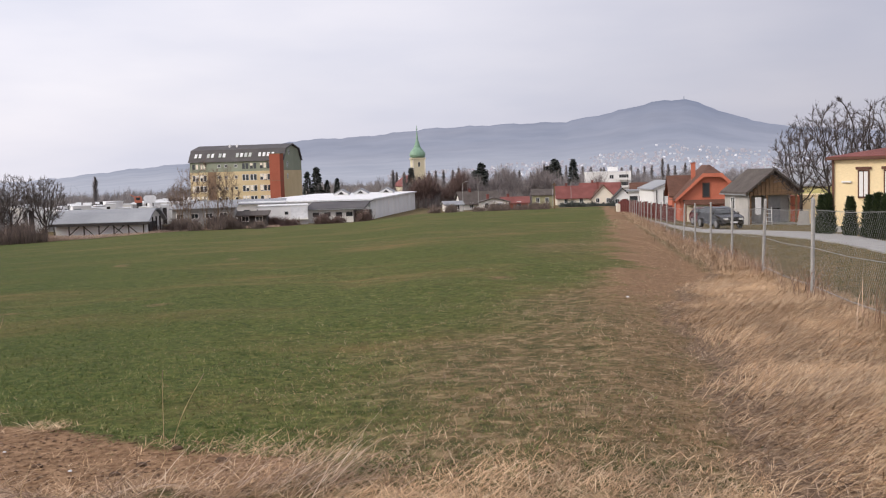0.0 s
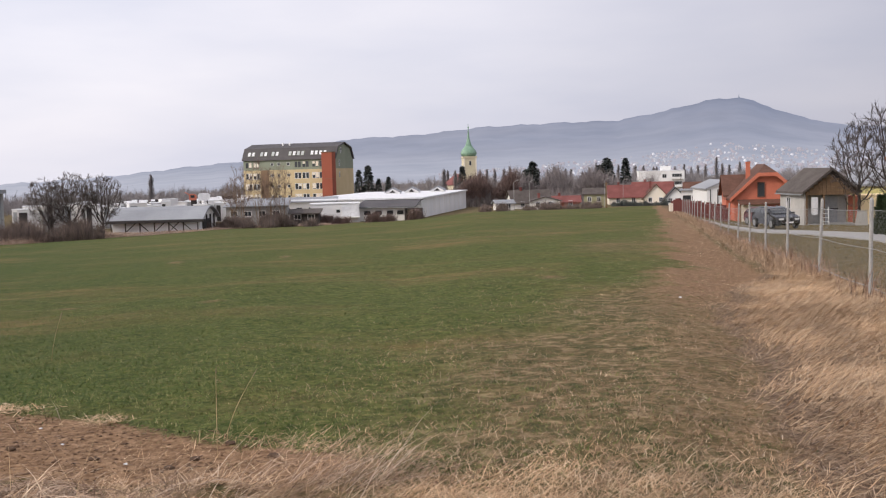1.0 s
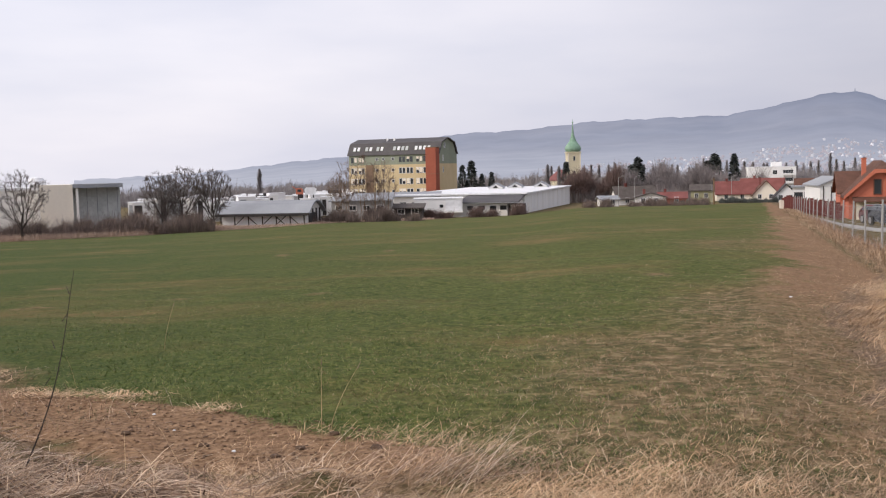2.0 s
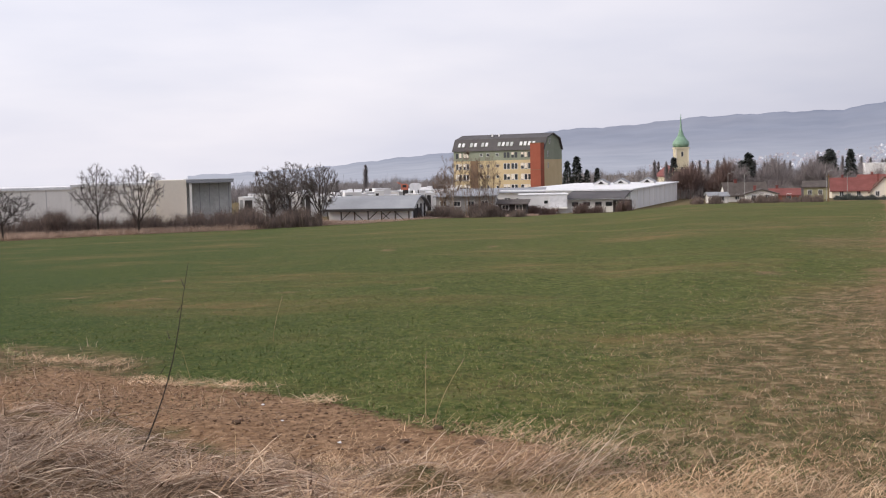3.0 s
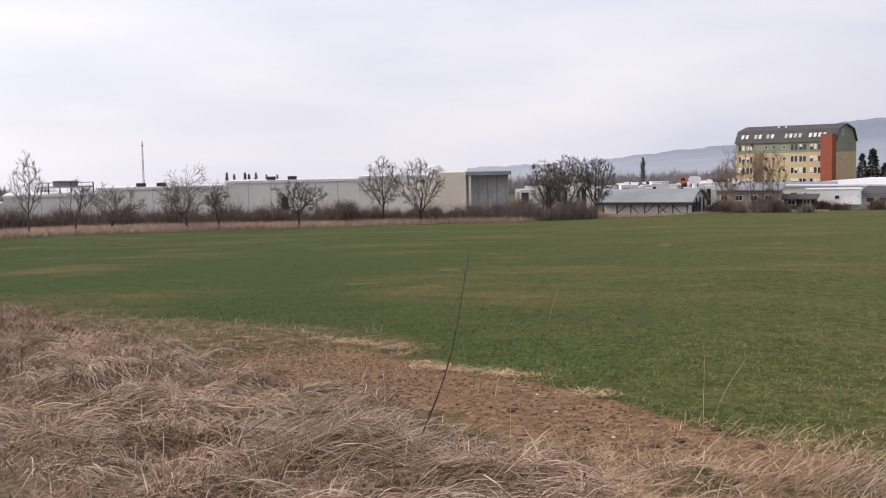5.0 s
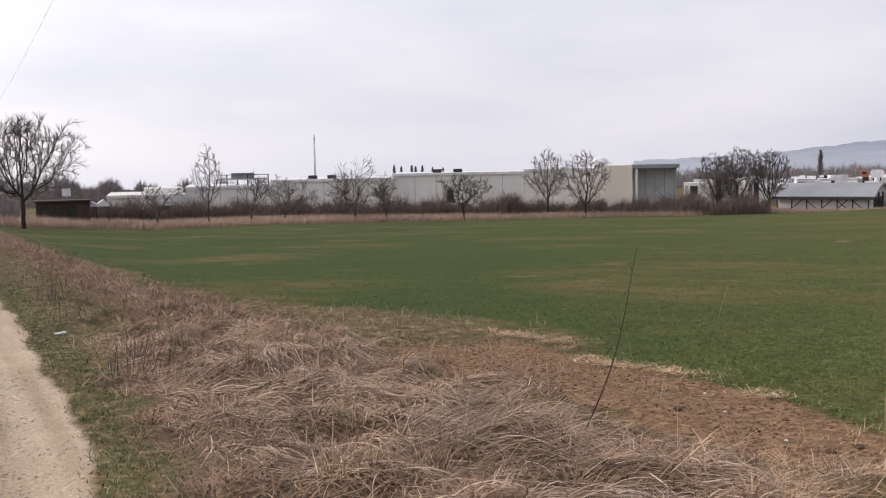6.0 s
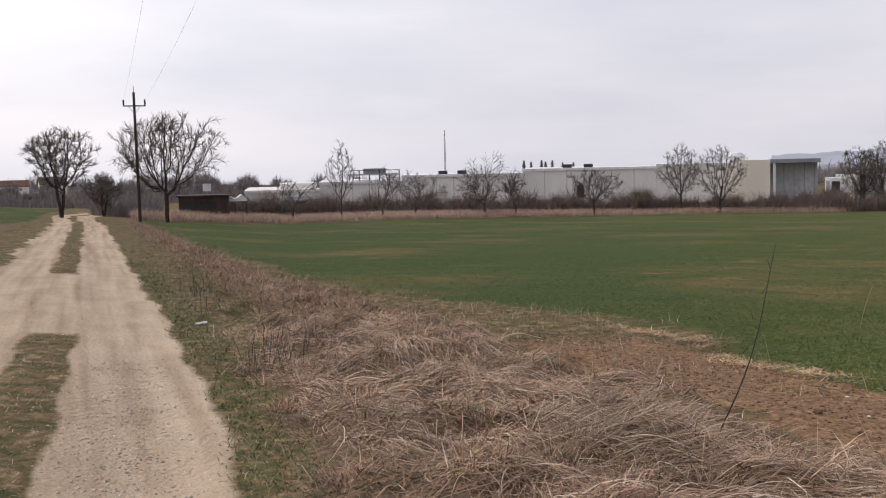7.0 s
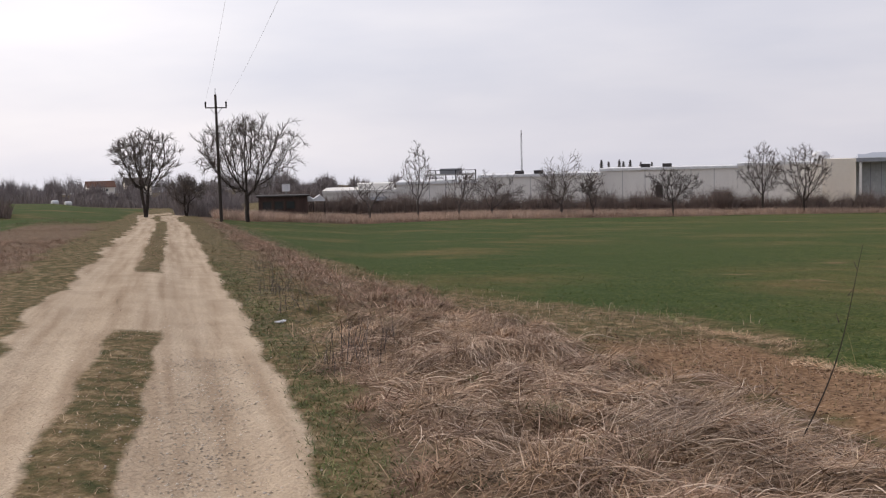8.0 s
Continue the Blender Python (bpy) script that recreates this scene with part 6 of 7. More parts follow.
# summit tower: haze painted as emission, like the hill under it
M["backdrop"] = backdrop_mat("hazy_masonry", [(0.3, (0.05, 0.05, 0.05)), (0.7, (0.1, 0.1, 0.1))], (0.255, 0.285, 0.355), 0.72, 0.1)


def far_town():
    """Houses scattered up the foot of the hill."""
    rng = np.random.default_rng(5)
    v, f = [], []
    cube = np.array([(-.5, -.5, -.4), (.5, -.5, -.4), (.5, .5, -.4), (-.5, .5, -.4), (-.5, -.5, .6), (.5, -.5, .6), (.5, .5, .6), (-.5, .5, .6), (-.5, 0, 1.1), (.5, 0, 1.1)])
    tri = [(0, 1, 5), (0, 5, 4), (1, 2, 6), (1, 6, 5), (2, 3, 7), (2, 7, 6), (3, 0, 4), (3, 4, 7), (4, 5, 9), (4, 9, 8), (6, 7, 8), (6, 8, 9), (7, 4, 8), (5, 6, 9)]
    for _ in range(2400):
        az = rng.uniform(-26, 3) if rng.random() < 0.8 else rng.uniform(-20, -8)
        top = np.interp(az, [-26, -12, -4, 3], [2950, 2800, 2400, 2000])
        d = rng.uniform(1550, top)
        if np.sin(az * 2.1 + d * 0.006) + np.sin(az * 0.9 - d * 0.011) < rng.uniform(-1.6, 0.6):
            continue
        s = rng.uniform(2.0, 4.4)
        t = rng.uniform(0, 3.1)
        p = cube * np.array([s * rng.uniform(1, 2.0), s, s * rng.uniform(0.6, 1.1)])
        p = np.stack([p[:, 0] * np.cos(t) - p[:, 1] * np.sin(t), p[:, 0] * np.sin(t) + p[:, 1] * np.cos(t), p[:, 2]], -1)
        p = p + np.array([-d * np.sin(np.radians(az)), d * np.cos(np.radians(az)), float(hill_z(az, d)) + 1])
        f += [tuple(len(v) + i for i in q) for q in tri]
        v += list(p)
    me = fast_mesh("far_town", np.array(v), f)
    m, n, l, b = mat("hazy_house_walls", 0.9)
    g = n.new("ShaderNodeNewGeometry")
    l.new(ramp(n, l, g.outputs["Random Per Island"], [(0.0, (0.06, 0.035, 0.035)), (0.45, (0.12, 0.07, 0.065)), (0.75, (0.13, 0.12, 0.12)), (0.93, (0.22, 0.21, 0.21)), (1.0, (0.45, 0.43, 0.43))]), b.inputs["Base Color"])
    # blue-grey haze over the houses is painted as emission of their walls
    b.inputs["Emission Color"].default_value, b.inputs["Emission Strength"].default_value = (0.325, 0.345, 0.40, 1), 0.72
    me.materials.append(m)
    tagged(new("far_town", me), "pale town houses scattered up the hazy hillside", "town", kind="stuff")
    e = new("summit_tower")
    az, d = -13.0, 4190
    e.location = (-d * math.sin(radians(az)), d * math.cos(radians(az)), float(hill_z(az, d)) - 4)
    tagged(e, "transmitter tower on the hazy summit", "tower")
    part("shaft", tube(bmesh.new(), (0, 0, 0), (0, 0, 16), 2.5, 1.5, 8), "backdrop", e)


far_town()


# ---- grass, weeds and crop ----
def blades(name, x, y, length, width, lean, heading, material, label, category, seed, droop=0.5, sink=0.02):
    """Bent blades, each an island of three triangles. lean: 0 upright, 1 lying."""
    n = len(x)
    rng = np.random.default_rng(seed)
    z = ground_z(x, y) - sink
    hx, hy = -np.sin(heading), np.cos(heading)
    base = np.stack([x, y, z], -1)
    c1, s1 = np.cos(lean * 1.45), np.sin(lean * 1.45)
    l2 = np.clip(lean + droop * rng.uniform(0.3, 1.2, n), 0, 1.15)
    c2, s2 = np.cos(l2 * 1.45), np.sin(l2 * 1.45)
    mid = base + np.stack([hx * s1, hy * s1, c1], -1) * (length * 0.55)[:, None]
    tip = mid + np.stack([hx * s2, hy * s2, c2], -1) * (length * 0.45)[:, None]
    a = heading + rng.normal(0, 0.7, n)
    side = np.stack([np.cos(a), np.sin(a), np.zeros(n)], -1) * (width / 2)[:, None]
    v = np.stack([base - side, base + side, mid + side * 0.8, mid - side * 0.8, tip], 1).reshape(-1, 3)
    k = np.arange(n)[:, None] * 5
    f = np.concatenate([k + np.array([[0, 1, 2]]), k + np.array([[0, 2, 3]]), k + np.array([[3, 2, 4]])])
    me = fast_mesh(name, v, f)
    me.materials.append(M[material])
    return tagged(new(name, me), label, category, kind="stuff")


def scatter(rng, count, u0, u1, v0, v1, keep=None):
    """Places along the track: u ahead, v to its field side, thinned by keep(x, y)."""
    u, v = rng.uniform(u0, u1, count), rng.uniform(v0, v1, count)
    x, y = u * UX + v * UY, u * UY - v * UX
    if keep is not None:
        ok = rng.random(count) < keep(x, y)
        x, y = x[ok], y[ok]
    return x, y


def clumps(x, y, s=1.0):
    return np.clip(0.55 + 0.75 * wob(x, y, 0.9 * s) + 0.3 * wob(y + 3, x, 2.1 * s), 0, 1)


def polar_scatter(rng, count, az0, az1, d0, d1, keep=None, bias=1.0):
    az = np.radians(rng.uniform(az0, az1, count))
    d = d0 + (d1 - d0) * rng.random(count) ** bias
    x, y = -d * np.sin(az), d * np.cos(az)
    if keep is not None:
        ok = rng.random(count) < keep(x, y)
        x, y = x[ok], y[ok]
    return x, y


def grasses():
    rng = np.random.default_rng(42)
    R = lambda n, a, b: rng.uniform(a, b, n)
    dry = lambda x, y: covers(x, y)[:, 1]
    # matted dry grass on the verge between track and field: thatch, tussocks and swathes of lying straw
    x, y = scatter(rng, 90000, -5, 14, 0.9, 5.3, lambda x, y: dry(x, y) * (0.3 + 0.7 * clumps(x, y)))
    n = len(x)
    blades("verge_thatch", x, y, R(n, 0.06, 0.24), R(n, 0.003, 0.006), R(n, 0.75, 1.04), rng.uniform(0, 6.28, n), "thatch", "matted dark dry grass on the verge", "grass", 1, 0.1)

    def tussocks(name, count, per, u0, u1, v0, v1, l0, l1, material, label, seed, ring=0.09):
        cx, cy = scatter(rng, count, u0, u1, v0, v1, lambda x, y: dry(x, y))
        k = np.repeat(np.arange(len(cx)), per)
        size = rng.uniform(0.5, 1.15, len(cx))[k]
        a = rng.uniform(0, 6.28, len(k))
        tilt = rng.uniform(0, 6.28, len(cx))[k]
        rad = np.abs(rng.normal(0, ring, len(k))) * size
        x, y = cx[k] - np.sin(a) * rad, cy[k] + np.cos(a) * rad
        n = len(k)
        head = np.where(rng.random(n) < 0.35, tilt + rng.normal(0, 0.6, n), a + rng.normal(0, 0.7, n))
        blades(name, x, y, R(n, l0, l1) * size, R(n, 0.0035, 0.0075), np.clip(rng.normal(0.76, 0.22, n), 0.05, 1.03), head, material, label, "grass", seed, 0.45)
    tussocks("grass_tussocks", 330, 90, -5, 15, 1.1, 5.0, 0.07, 0.28, "dry", "drooping tussocks of pale dry grass", 21)
    tussocks("grass_tussocks", 230, 90, -3, 16, 1.1, 4.4, 0.08, 0.30, "dry_pink", "drooping tussocks of reddish dry grass", 22)
    tussocks("grass_tussocks", 330, 60, 14, 46, 1.9, 4.2, 0.12, 0.42, "dry_pink", "clumps of reddish dry grass along the track", 26, 0.2)
    tussocks("grass_tussocks", 300, 60, 14, 46, 1.2, 4.0, 0.10, 0.36, "thatch", "clumps of dull brown grass along the track", 27, 0.2)
    tussocks("grass_tussocks", 420, 60, 9, 34, -6.8, -2.7, 0.10, 0.34, "dry_pink", "clumps of reddish dry grass across the track", 28, 0.2)
    tussocks("grass_tussocks", 420, 60, 9, 34, -6.8, -2.6, 0.08, 0.28, "thatch", "clumps of dull brown grass across the track", 29, 0.2)
    tussocks("weed_tussocks", 60, 90, 0, 14, 1.1, 2.6, 0.06, 0.20, "weed", "small dark green tussocks in the dry grass", 23)
    cx, cy = scatter(rng, 230, -5, 13, 1.2, 5.2, lambda x, y: dry(x, y))
    k = np.repeat(np.arange(len(cx)), 130)
    n = len(k)
    way = rng.uniform(0, 6.28, len(cx))[k] * 0.35 + radians(-95)
    along, across = rng.normal(0, 0.10, n), rng.normal(0, 0.22, n)
    x = cx[k] - np.sin(way) * along + np.cos(way) * across
    y = cy[k] + np.cos(way) * along + np.sin(way) * across
    blades("lying_straw", x, y, R(n, 0.12, 0.38), R(n, 0.0035, 0.0075), R(n, 0.70, 1.03), way + rng.normal(0, 1.25, n), "dry", "swathes of long flattened dry grass", "grass", 24, 0.2, -0.03)
    # long weathered stems lying over one another, combed into swathes
    def long_stems(name, x, y, heading, length, width, arch, material, label, seed, lift=0.02, curl=0.5):
        r = np.random.default_rng(seed)
        n, m = len(x), 5
        h = heading.copy()
        turn = r.normal(0, curl, n) / m
        px, py, rows = x.copy(), y.copy(), []
        tilt = r.uniform(-0.9, 0.9, n)
        rise = np.abs(r.normal(0, 0.5, n)) + 0.15
        for k in range(m + 1):
            t = k / m
            z = ground_z(px, py) + lift + arch * rise * np.sin(np.pi * min(1.0, 0.12 + 0.95 * t))
            wd = width * (1.0 - 0.6 * t) / 2
            side = np.stack([np.cos(h) * np.cos(tilt) * wd, np.sin(h) * np.cos(tilt) * wd, np.sin(tilt) * wd], -1)
            c = np.stack([px, py, z], -1)
            rows += [c - side, c + side]
            h = h + turn
            px, py = px - np.sin(h) * length / m, py + np.cos(h) * length / m
        v = np.stack(rows, 1).reshape(-1, 3)
        b = np.arange(n)[:, None] * (2 * (m + 1))
        f = np.concatenate([b + np.array([[2 * k, 2 * k + 1, 2 * k + 3, 2 * k + 2]]) for k in range(m)])
        me = fast_mesh(name, v, f)
        me.materials.append(M[material])
        tagged(new(name, me), label, "grass", kind="stuff")
    flow = lambda x, y: radians(-72) + 0.75 * wob(x, y, 0.55)
    x, y = scatter(rng, 30000, -4, 13, 1.35, 4.3, lambda x, y: dry(x, y) * soft(track_uv(x, y)[1], 4.4, 3.7) * (0.15 + 0.85 * clumps(x, y, 1.2) ** 1.5))
    n = len(x)
    long_stems("long_straw", x, y, flow(x, y) + rng.normal(0, 0.45, n), R(n, 0.14, 0.44), R(n, 0.0035, 0.0068), R(n, 0.005, 0.04), "stalk", "long weathered grass stems lying in swathes on the verge", 51, 0.03, 0.3)
    # heaped sheaves where the stems fold over one another
    cx, cy = scatter(rng, 170, -3, 12, 1.6, 3.9, lambda x, y: dry(x, y))
    k = np.repeat(np.arange(len(cx)), 70)
    n = len(k)
    way = (flow(cx, cy) + rng.normal(0, 0.5, len(cx)))[k]
    along, across = rng.normal(0, 0.10, n), rng.normal(0, 0.13, n)
    x, y = cx[k] - np.sin(way) * along + np.cos(way) * across, cy[k] + np.cos(way) * along + np.sin(way) * across
    long_stems("straw_sheaves", x, y, way + rng.normal(0, 0.3, n), R(n, 0.2, 0.5), R(n, 0.0038, 0.0072), R(n, 0.02, 0.09), "stalk", "heaped sheaves of folded dry grass stems", 52, 0.03, 0.45)
    # standing tufts with drooping tips along the crest of the verge
    cx, cy = scatter(rng, 150, 3, 22, 1.8, 4.1, lambda x, y: dry(x, y))
    k = np.repeat(np.arange(len(cx)), 60)
    n = len(k)
    a = rng.uniform(0, 6.28, n)
    rad = np.abs(rng.normal(0, 0.08, n))
    blades("standing_tufts", cx[k] - np.sin(a) * rad, cy[k] + np.cos(a) * rad, R(n, 0.08, 0.26), R(n, 0.003, 0.006), R(n, 0.1, 0.7), a, "stalk", "standing tufts of dry grass along the verge crest", "grass", 53, 0.7)
    # thin weeds and stubble between the verge and the crop
    x, y = scatter(rng, 60000, 6.5, 26, 3.2, 7.4, lambda x, y: (1 - covers(x, y)[:, 0]) * soft(track_uv(x, y)[1], 3.0, 3.8) * (0.15 + 0.85 * clumps(x, y, 1.5)))
    n = len(x)
    blades("margin_weeds", x, y, R(n, 0.03, 0.10), R(n, 0.004, 0.009), R(n, 0.4, 1.0), rng.uniform(0, 6.28, n), "turf_dull", "thin weeds between the verge and the crop", "weeds", 54)
    x, y = scatter(rng, 9000, 6.5, 24, 3.4, 7.0, lambda x, y: (1 - covers(x, y)[:, 0]) * clumps(y, x, 1.2))
    n = len(x)
    blades("margin_stubble", x, y, R(n, 0.05, 0.22), R(n, 0.0025, 0.005), R(n, 0.1, 1.0), rng.uniform(0, 6.28, n), "stalk", "thin dry stubble between the verge and the crop", "grass", 55)
    x, y = scatter(rng, 22000, 12, 70, 0.9, 4.2, lambda x, y: dry(x, y) * (0.3 + 0.7 * clumps(x, y, 0.7)))
    n = len(x)
    blades("verge_grass", x, y, R(n, 0.12, 0.36), R(n, 0.006, 0.016), R(n, 0.5, 1.0), rng.uniform(0, 6.28, n), "dry_pink", "reddish dry grass along the dirt track", "grass", 3)
    x, y = scatter(rng, 60000, 10, 70, 0.8, 4.4, lambda x, y: (1 - covers(x, y)[:, 2]) * (0.2 + 0.8 * clumps(y, x, 0.9)))
    n = len(x)
    blades("verge_weeds", x, y, R(n, 0.05, 0.20), R(n, 0.006, 0.016), R(n, 0.6, 1.0), rng.uniform(0, 6.28, n), "turf_dull", "dull green and brown weeds along the track", "weeds", 31)
    # one swathe of long broken stems and a dark green tuft in the verge
    n = 420
    u, v = 5.5 + rng.normal(0, 0.5, n), 2.75 + rng.normal(0, 0.24, n)
    blades("flattened_stems", u * UX + v * UY, u * UY - v * UX, R(n, 0.25, 0.6), R(n, 0.004, 0.008), R(n, 0.72, 1.0), radians(-60) + rng.normal(0, 0.65, n), "stem", "swathe of long broken grey stems", "grass", 32, 0.12, -0.06)
    n = 420
    k = rng.integers(0, 3, n)
    cu, cv = np.array([7.2, 6.9, 5.2])[k], np.array([1.65, 1.95, 1.5])[k]
    u, v = cu + rng.normal(0, 0.13, n), cv + rng.normal(0, 0.10, n)
    blades("dark_tuft", u * UX + v * UY, u * UY - v * UX, R(n, 0.08, 0.20), R(n, 0.004, 0.008), R(n, 0.5, 1.0), rng.uniform(0, 6.28, n), "weed_dark", "dark green tufts in the dry verge", "grass", 33, 0.5)
    # combed straw along the fence
    w_keep = lambda x, y: soft((fence_x(y) - x), 1.0 + 1.9 * soft(y, 27, 14) + 0.4 * wob(x, y), 0.4 + 1.6 * soft(y, 27, 14)) * soft(fence_x(y) - x, -0.5, 0.1)
    y = 3 + 23 * rng.random(190000) ** 1.1
    x = fence_x(y) - rng.uniform(-0.4, 3.1, len(y))
    ok = rng.random(len(y)) < w_keep(x, y) * (0.5 + 0.5 * clumps(x, y))
    x, y = x[ok], y[ok]
    n = len(x)
    blades("fence_grass", x, y, R(n, 0.14, 0.40), R(n, 0.0025, 0.0055), R(n, 0.6, 1.02), radians(-115) + 0.9 * wob(x, y, 0.7) + rng.normal(0, 0.75, n), "fence_dry", "combed pale dry grass along the fence", "grass", 4)
    # dead stalks and dull tussocks in the straw by the near fence
    cx, cy = polar_scatter(rng, 260, -24, -9, 5.0, 12, lambda x, y: soft(fence_x(y) - x, 3.4, 2.2) * soft(y, 12.5, 9.0) * soft(fence_x(y) - x, -0.4, 0.2))
    for material, per, l0, l1, label, seed_ in (("thatch", 60, 0.06, 0.2, "dull dark tussocks in the straw by the fence", 56), ("stalk", 10, 0.12, 0.32, "broken dead stalks in the straw by the fence", 57)):
        k = np.repeat(np.arange(len(cx)), per)
        n = len(k)
        a = rng.uniform(0, 6.28, n)
        rad = np.abs(rng.normal(0, 0.14, n))
        blades("fence_tussocks", cx[k] - np.sin(a) * rad, cy[k] + np.cos(a) * rad, R(n, l0, l1), R(n, 0.0025, 0.005), R(n, 0.7, 1.03), a + rng.normal(0, 0.8, n), material, label, "grass", seed_, 0.4)
    y = 24 + 96 * rng.random(52000) ** 1.5
    x = fence_x(y) - np.abs(rng.normal(0, 0.55, len(y))) + 0.25
    n = len(y)
    blades("fence_grass", x, y, R(n, 0.15, 0.45), R(n, 0.00014, 0.0003) * y, R(n, 0.3, 1.0), rng.uniform(0, 6.28, n), "dry", "pale dry grass along the far fence", "grass", 5)
    y = 12 + 68 * rng.random(38000) ** 1.3
    x = fence_x(y) - rng.normal(1.8, 1.2, len(y))
    n = len(y)
    blades("strip_grass", x, y, R(n, 0.04, 0.13), R(n, 0.0002, 0.0004) * (y + 4), R(n, 0.7, 1.0), rng.uniform(0, 6.28, n), "fence_dry", "short dry grass on the strip beside the crop", "grass", 34)
    y = 12 + 68 * rng.random(30000) ** 1.3
    x = fence_x(y) - rng.normal(2.9, 1.0, len(y))
    ok = rng.random(len(y)) < clumps(x, y, 0.7)
    x, y = x[ok], y[ok]
    n = len(y)
    blades("strip_weeds", x, y, R(n, 0.03, 0.10), R(n, 0.0002, 0.0005) * (y + 4), R(n, 0.6, 1.0), rng.uniform(0, 6.28, n), "turf_green", "low weeds on the strip beside the crop", "weeds", 35)
    k = rng.integers(-1, 12, 1300)
    y = 17.85 + 5.38 * k + rng.normal(0, 0.9, 1300)
    x = fence_x(y) + rng.normal(-0.1, 0.18, 1300)
    blades("fence_foot_grass", x, y, R(1300, 0.35, 0.85), R(1300, 0.005, 0.012), R(1300, 0.0, 0.35), rng.uniform(0, 6.28, 1300), "dry_pink", "tall dry grass at the foot of the fence", "grass", 6)
    # mixed dry and green growth in the corner of the field
    keep = lambda x, y: soft(track_uv(x, y)[1], 4.9, 5.6) * soft(fence_x(y) - x, 8.5, 2.4) * (0.25 + 0.75 * clumps(x, y, 1.3))
    x, y = polar_scatter(rng, 130000, -17, 14, 4.6, 26, lambda x, y: keep(x, y) * soft(np.hypot(x, y), 25, 11), 1.5)
    n = len(x)
    blades("corner_grass", x, y, R(n, 0.04, 0.13), R(n, 0.0022, 0.005), R(n, 0.4, 1.03), rng.uniform(0, 6.28, n), "dry", "thin dry grass on the field corner", "grass", 7)
    x, y = polar_scatter(rng, 60000, -17, 12, 5.5, 26, lambda x, y: soft(track_uv(x, y)[1], 4.7, 5.4) * soft(fence_x(y) - x, 2.0, 3.2) * clumps(y, x, 1.1) ** 1.5, 1.3)
    n = len(x)
    blades("corner_weeds", x, y, R(n, 0.03, 0.08), R(n, 0.005, 0.011), R(n, 0.6, 1.0), rng.uniform(0, 6.28, n), "turf_green", "low grey-green weeds on the field corner", "weeds", 8)
    # little clumps of weeds and of dry stubble all over the corner
    for seed_, count_, mat_, name_, label_ in ((41, 2600, "turf_green", "corner_weeds", "small clumps of green weeds on the field corner"), (42, 2600, "thatch", "corner_stubble", "small clumps of brown stubble on the field corner"), (43, 1500, "fence_dry", "corner_stubble", "small clumps of pale stubble on the field corner")):
        cx, cy = polar_scatter(rng, count_, -15, 20, 5.2, 24, lambda x, y: soft(track_uv(x, y)[1], 4.7, 5.4) * soft(fence_x(y) - x, 2.0, 3.0) * soft(fence_x(y) - x, 9.5, 3.5), 1.2)
        k = np.repeat(np.arange(len(cx)), 34)
        n = len(k)
        s_ = rng.uniform(0.6, 1.4, len(cx))[k]
        a_ = rng.uniform(0, 6.28, n)
        r_ = np.abs(rng.normal(0, 0.045, n)) * s_
        blades(name_, cx[k] - np.sin(a_) * r_, cy[k] + np.cos(a_) * r_, R(n, 0.018, 0.055) * s_, R(n, 0.003, 0.007), R(n, 0.35, 1.0), a_ + rng.normal(0, 0.5, n), mat_, label_, "grass", seed_, 0.3)
    # matted pale straw at the verge's end, below the field corner
    x, y = polar_scatter(rng, 120000, -18, 22, 3.7, 7.4, lambda x, y: soft(track_uv(x, y)[1], 6.4, 4.7) * soft(track_uv(x, y)[1], 2.4, 3.0) * (1 - 0.9 * covers(x, y)[:, 3]) * (0.35 + 0.65 * clumps(x, y, 1.4)), 0.8)
    n = len(x)
    blades("matted_straw", x, y, R(n, 0.05, 0.24), R(n, 0.0025, 0.0055), R(n, 0.72, 1.04), radians(-50) + rng.normal(0, 1.2, n), "fence_dry", "matted pale straw below the field corner", "grass", 39, 0.3)
    # a row of fresh green at the crop's rim
    u = rng.uniform(2.2, 13.0, 9000)
    v = 5.6 + 0.08 * (u - 6) + 0.12 * np.sin(u * 3.1) + np.abs(rng.normal(0, 0.16, len(u)))
    x, y = u * UX + v * UY, u * UY - v * UX
    ok = rng.random(len(x)) < clumps(x, y, 1.5) ** 2
    x, y = x[ok], y[ok]
    n = len(x)
    blades("rim_weeds", x, y, R(n, 0.03, 0.10), R(n, 0.005, 0.010), R(n, 0.5, 1.0), rng.uniform(0, 6.28, n), "crop", "fresh green growth at the crop's rim", "weeds", 40)
    # young wheat
    crop = lambda x, y: covers(x, y)[:, 0] * (0.35 + 0.65 * clumps(x, y, 0.45))
    def tufts(name, count, per, d0, d1, bias, l0, l1, w0, w1, ring, label, material, share):
        cx, cy = polar_scatter(rng, count, -13, 62, d0, d1, lambda x, y: crop(x, y) * share(x, y) * soft(np.hypot(x, y), d1, d0 + 3), bias)
        k = np.repeat(np.arange(len(cx)), per)
        n = len(k)
        size = rng.uniform(0.6, 1.3, len(cx))[k]
        a = rng.uniform(0, 6.28, n)
        rad = np.abs(rng.normal(0, ring, n)) * size
        x, y = cx[k] - np.sin(a) * rad, cy[k] + np.cos(a) * rad
        root = np.stack([x, y, ground_z(x, y) - 0.01], -1)
        lean = rng.uniform(0.55, 1.4, n)
        ln = R(n, l0, l1) * size
        tip = root + np.stack([-np.sin(a) * np.sin(lean), np.cos(a) * np.sin(lean), np.cos(lean)], -1) * ln[:, None]
        spikes(name, root, tip, R(n, w0, w1), material, label, "crop")
    pale_part, deep_part = lambda x, y: 1 - deepening(x, y), deepening
    tufts("young_wheat", 70000, 7, 6.0, 34, 1.35, 0.022, 0.06, 0.006, 0.012, 0.03, "short green young wheat in small tufts", "crop", pale_part)
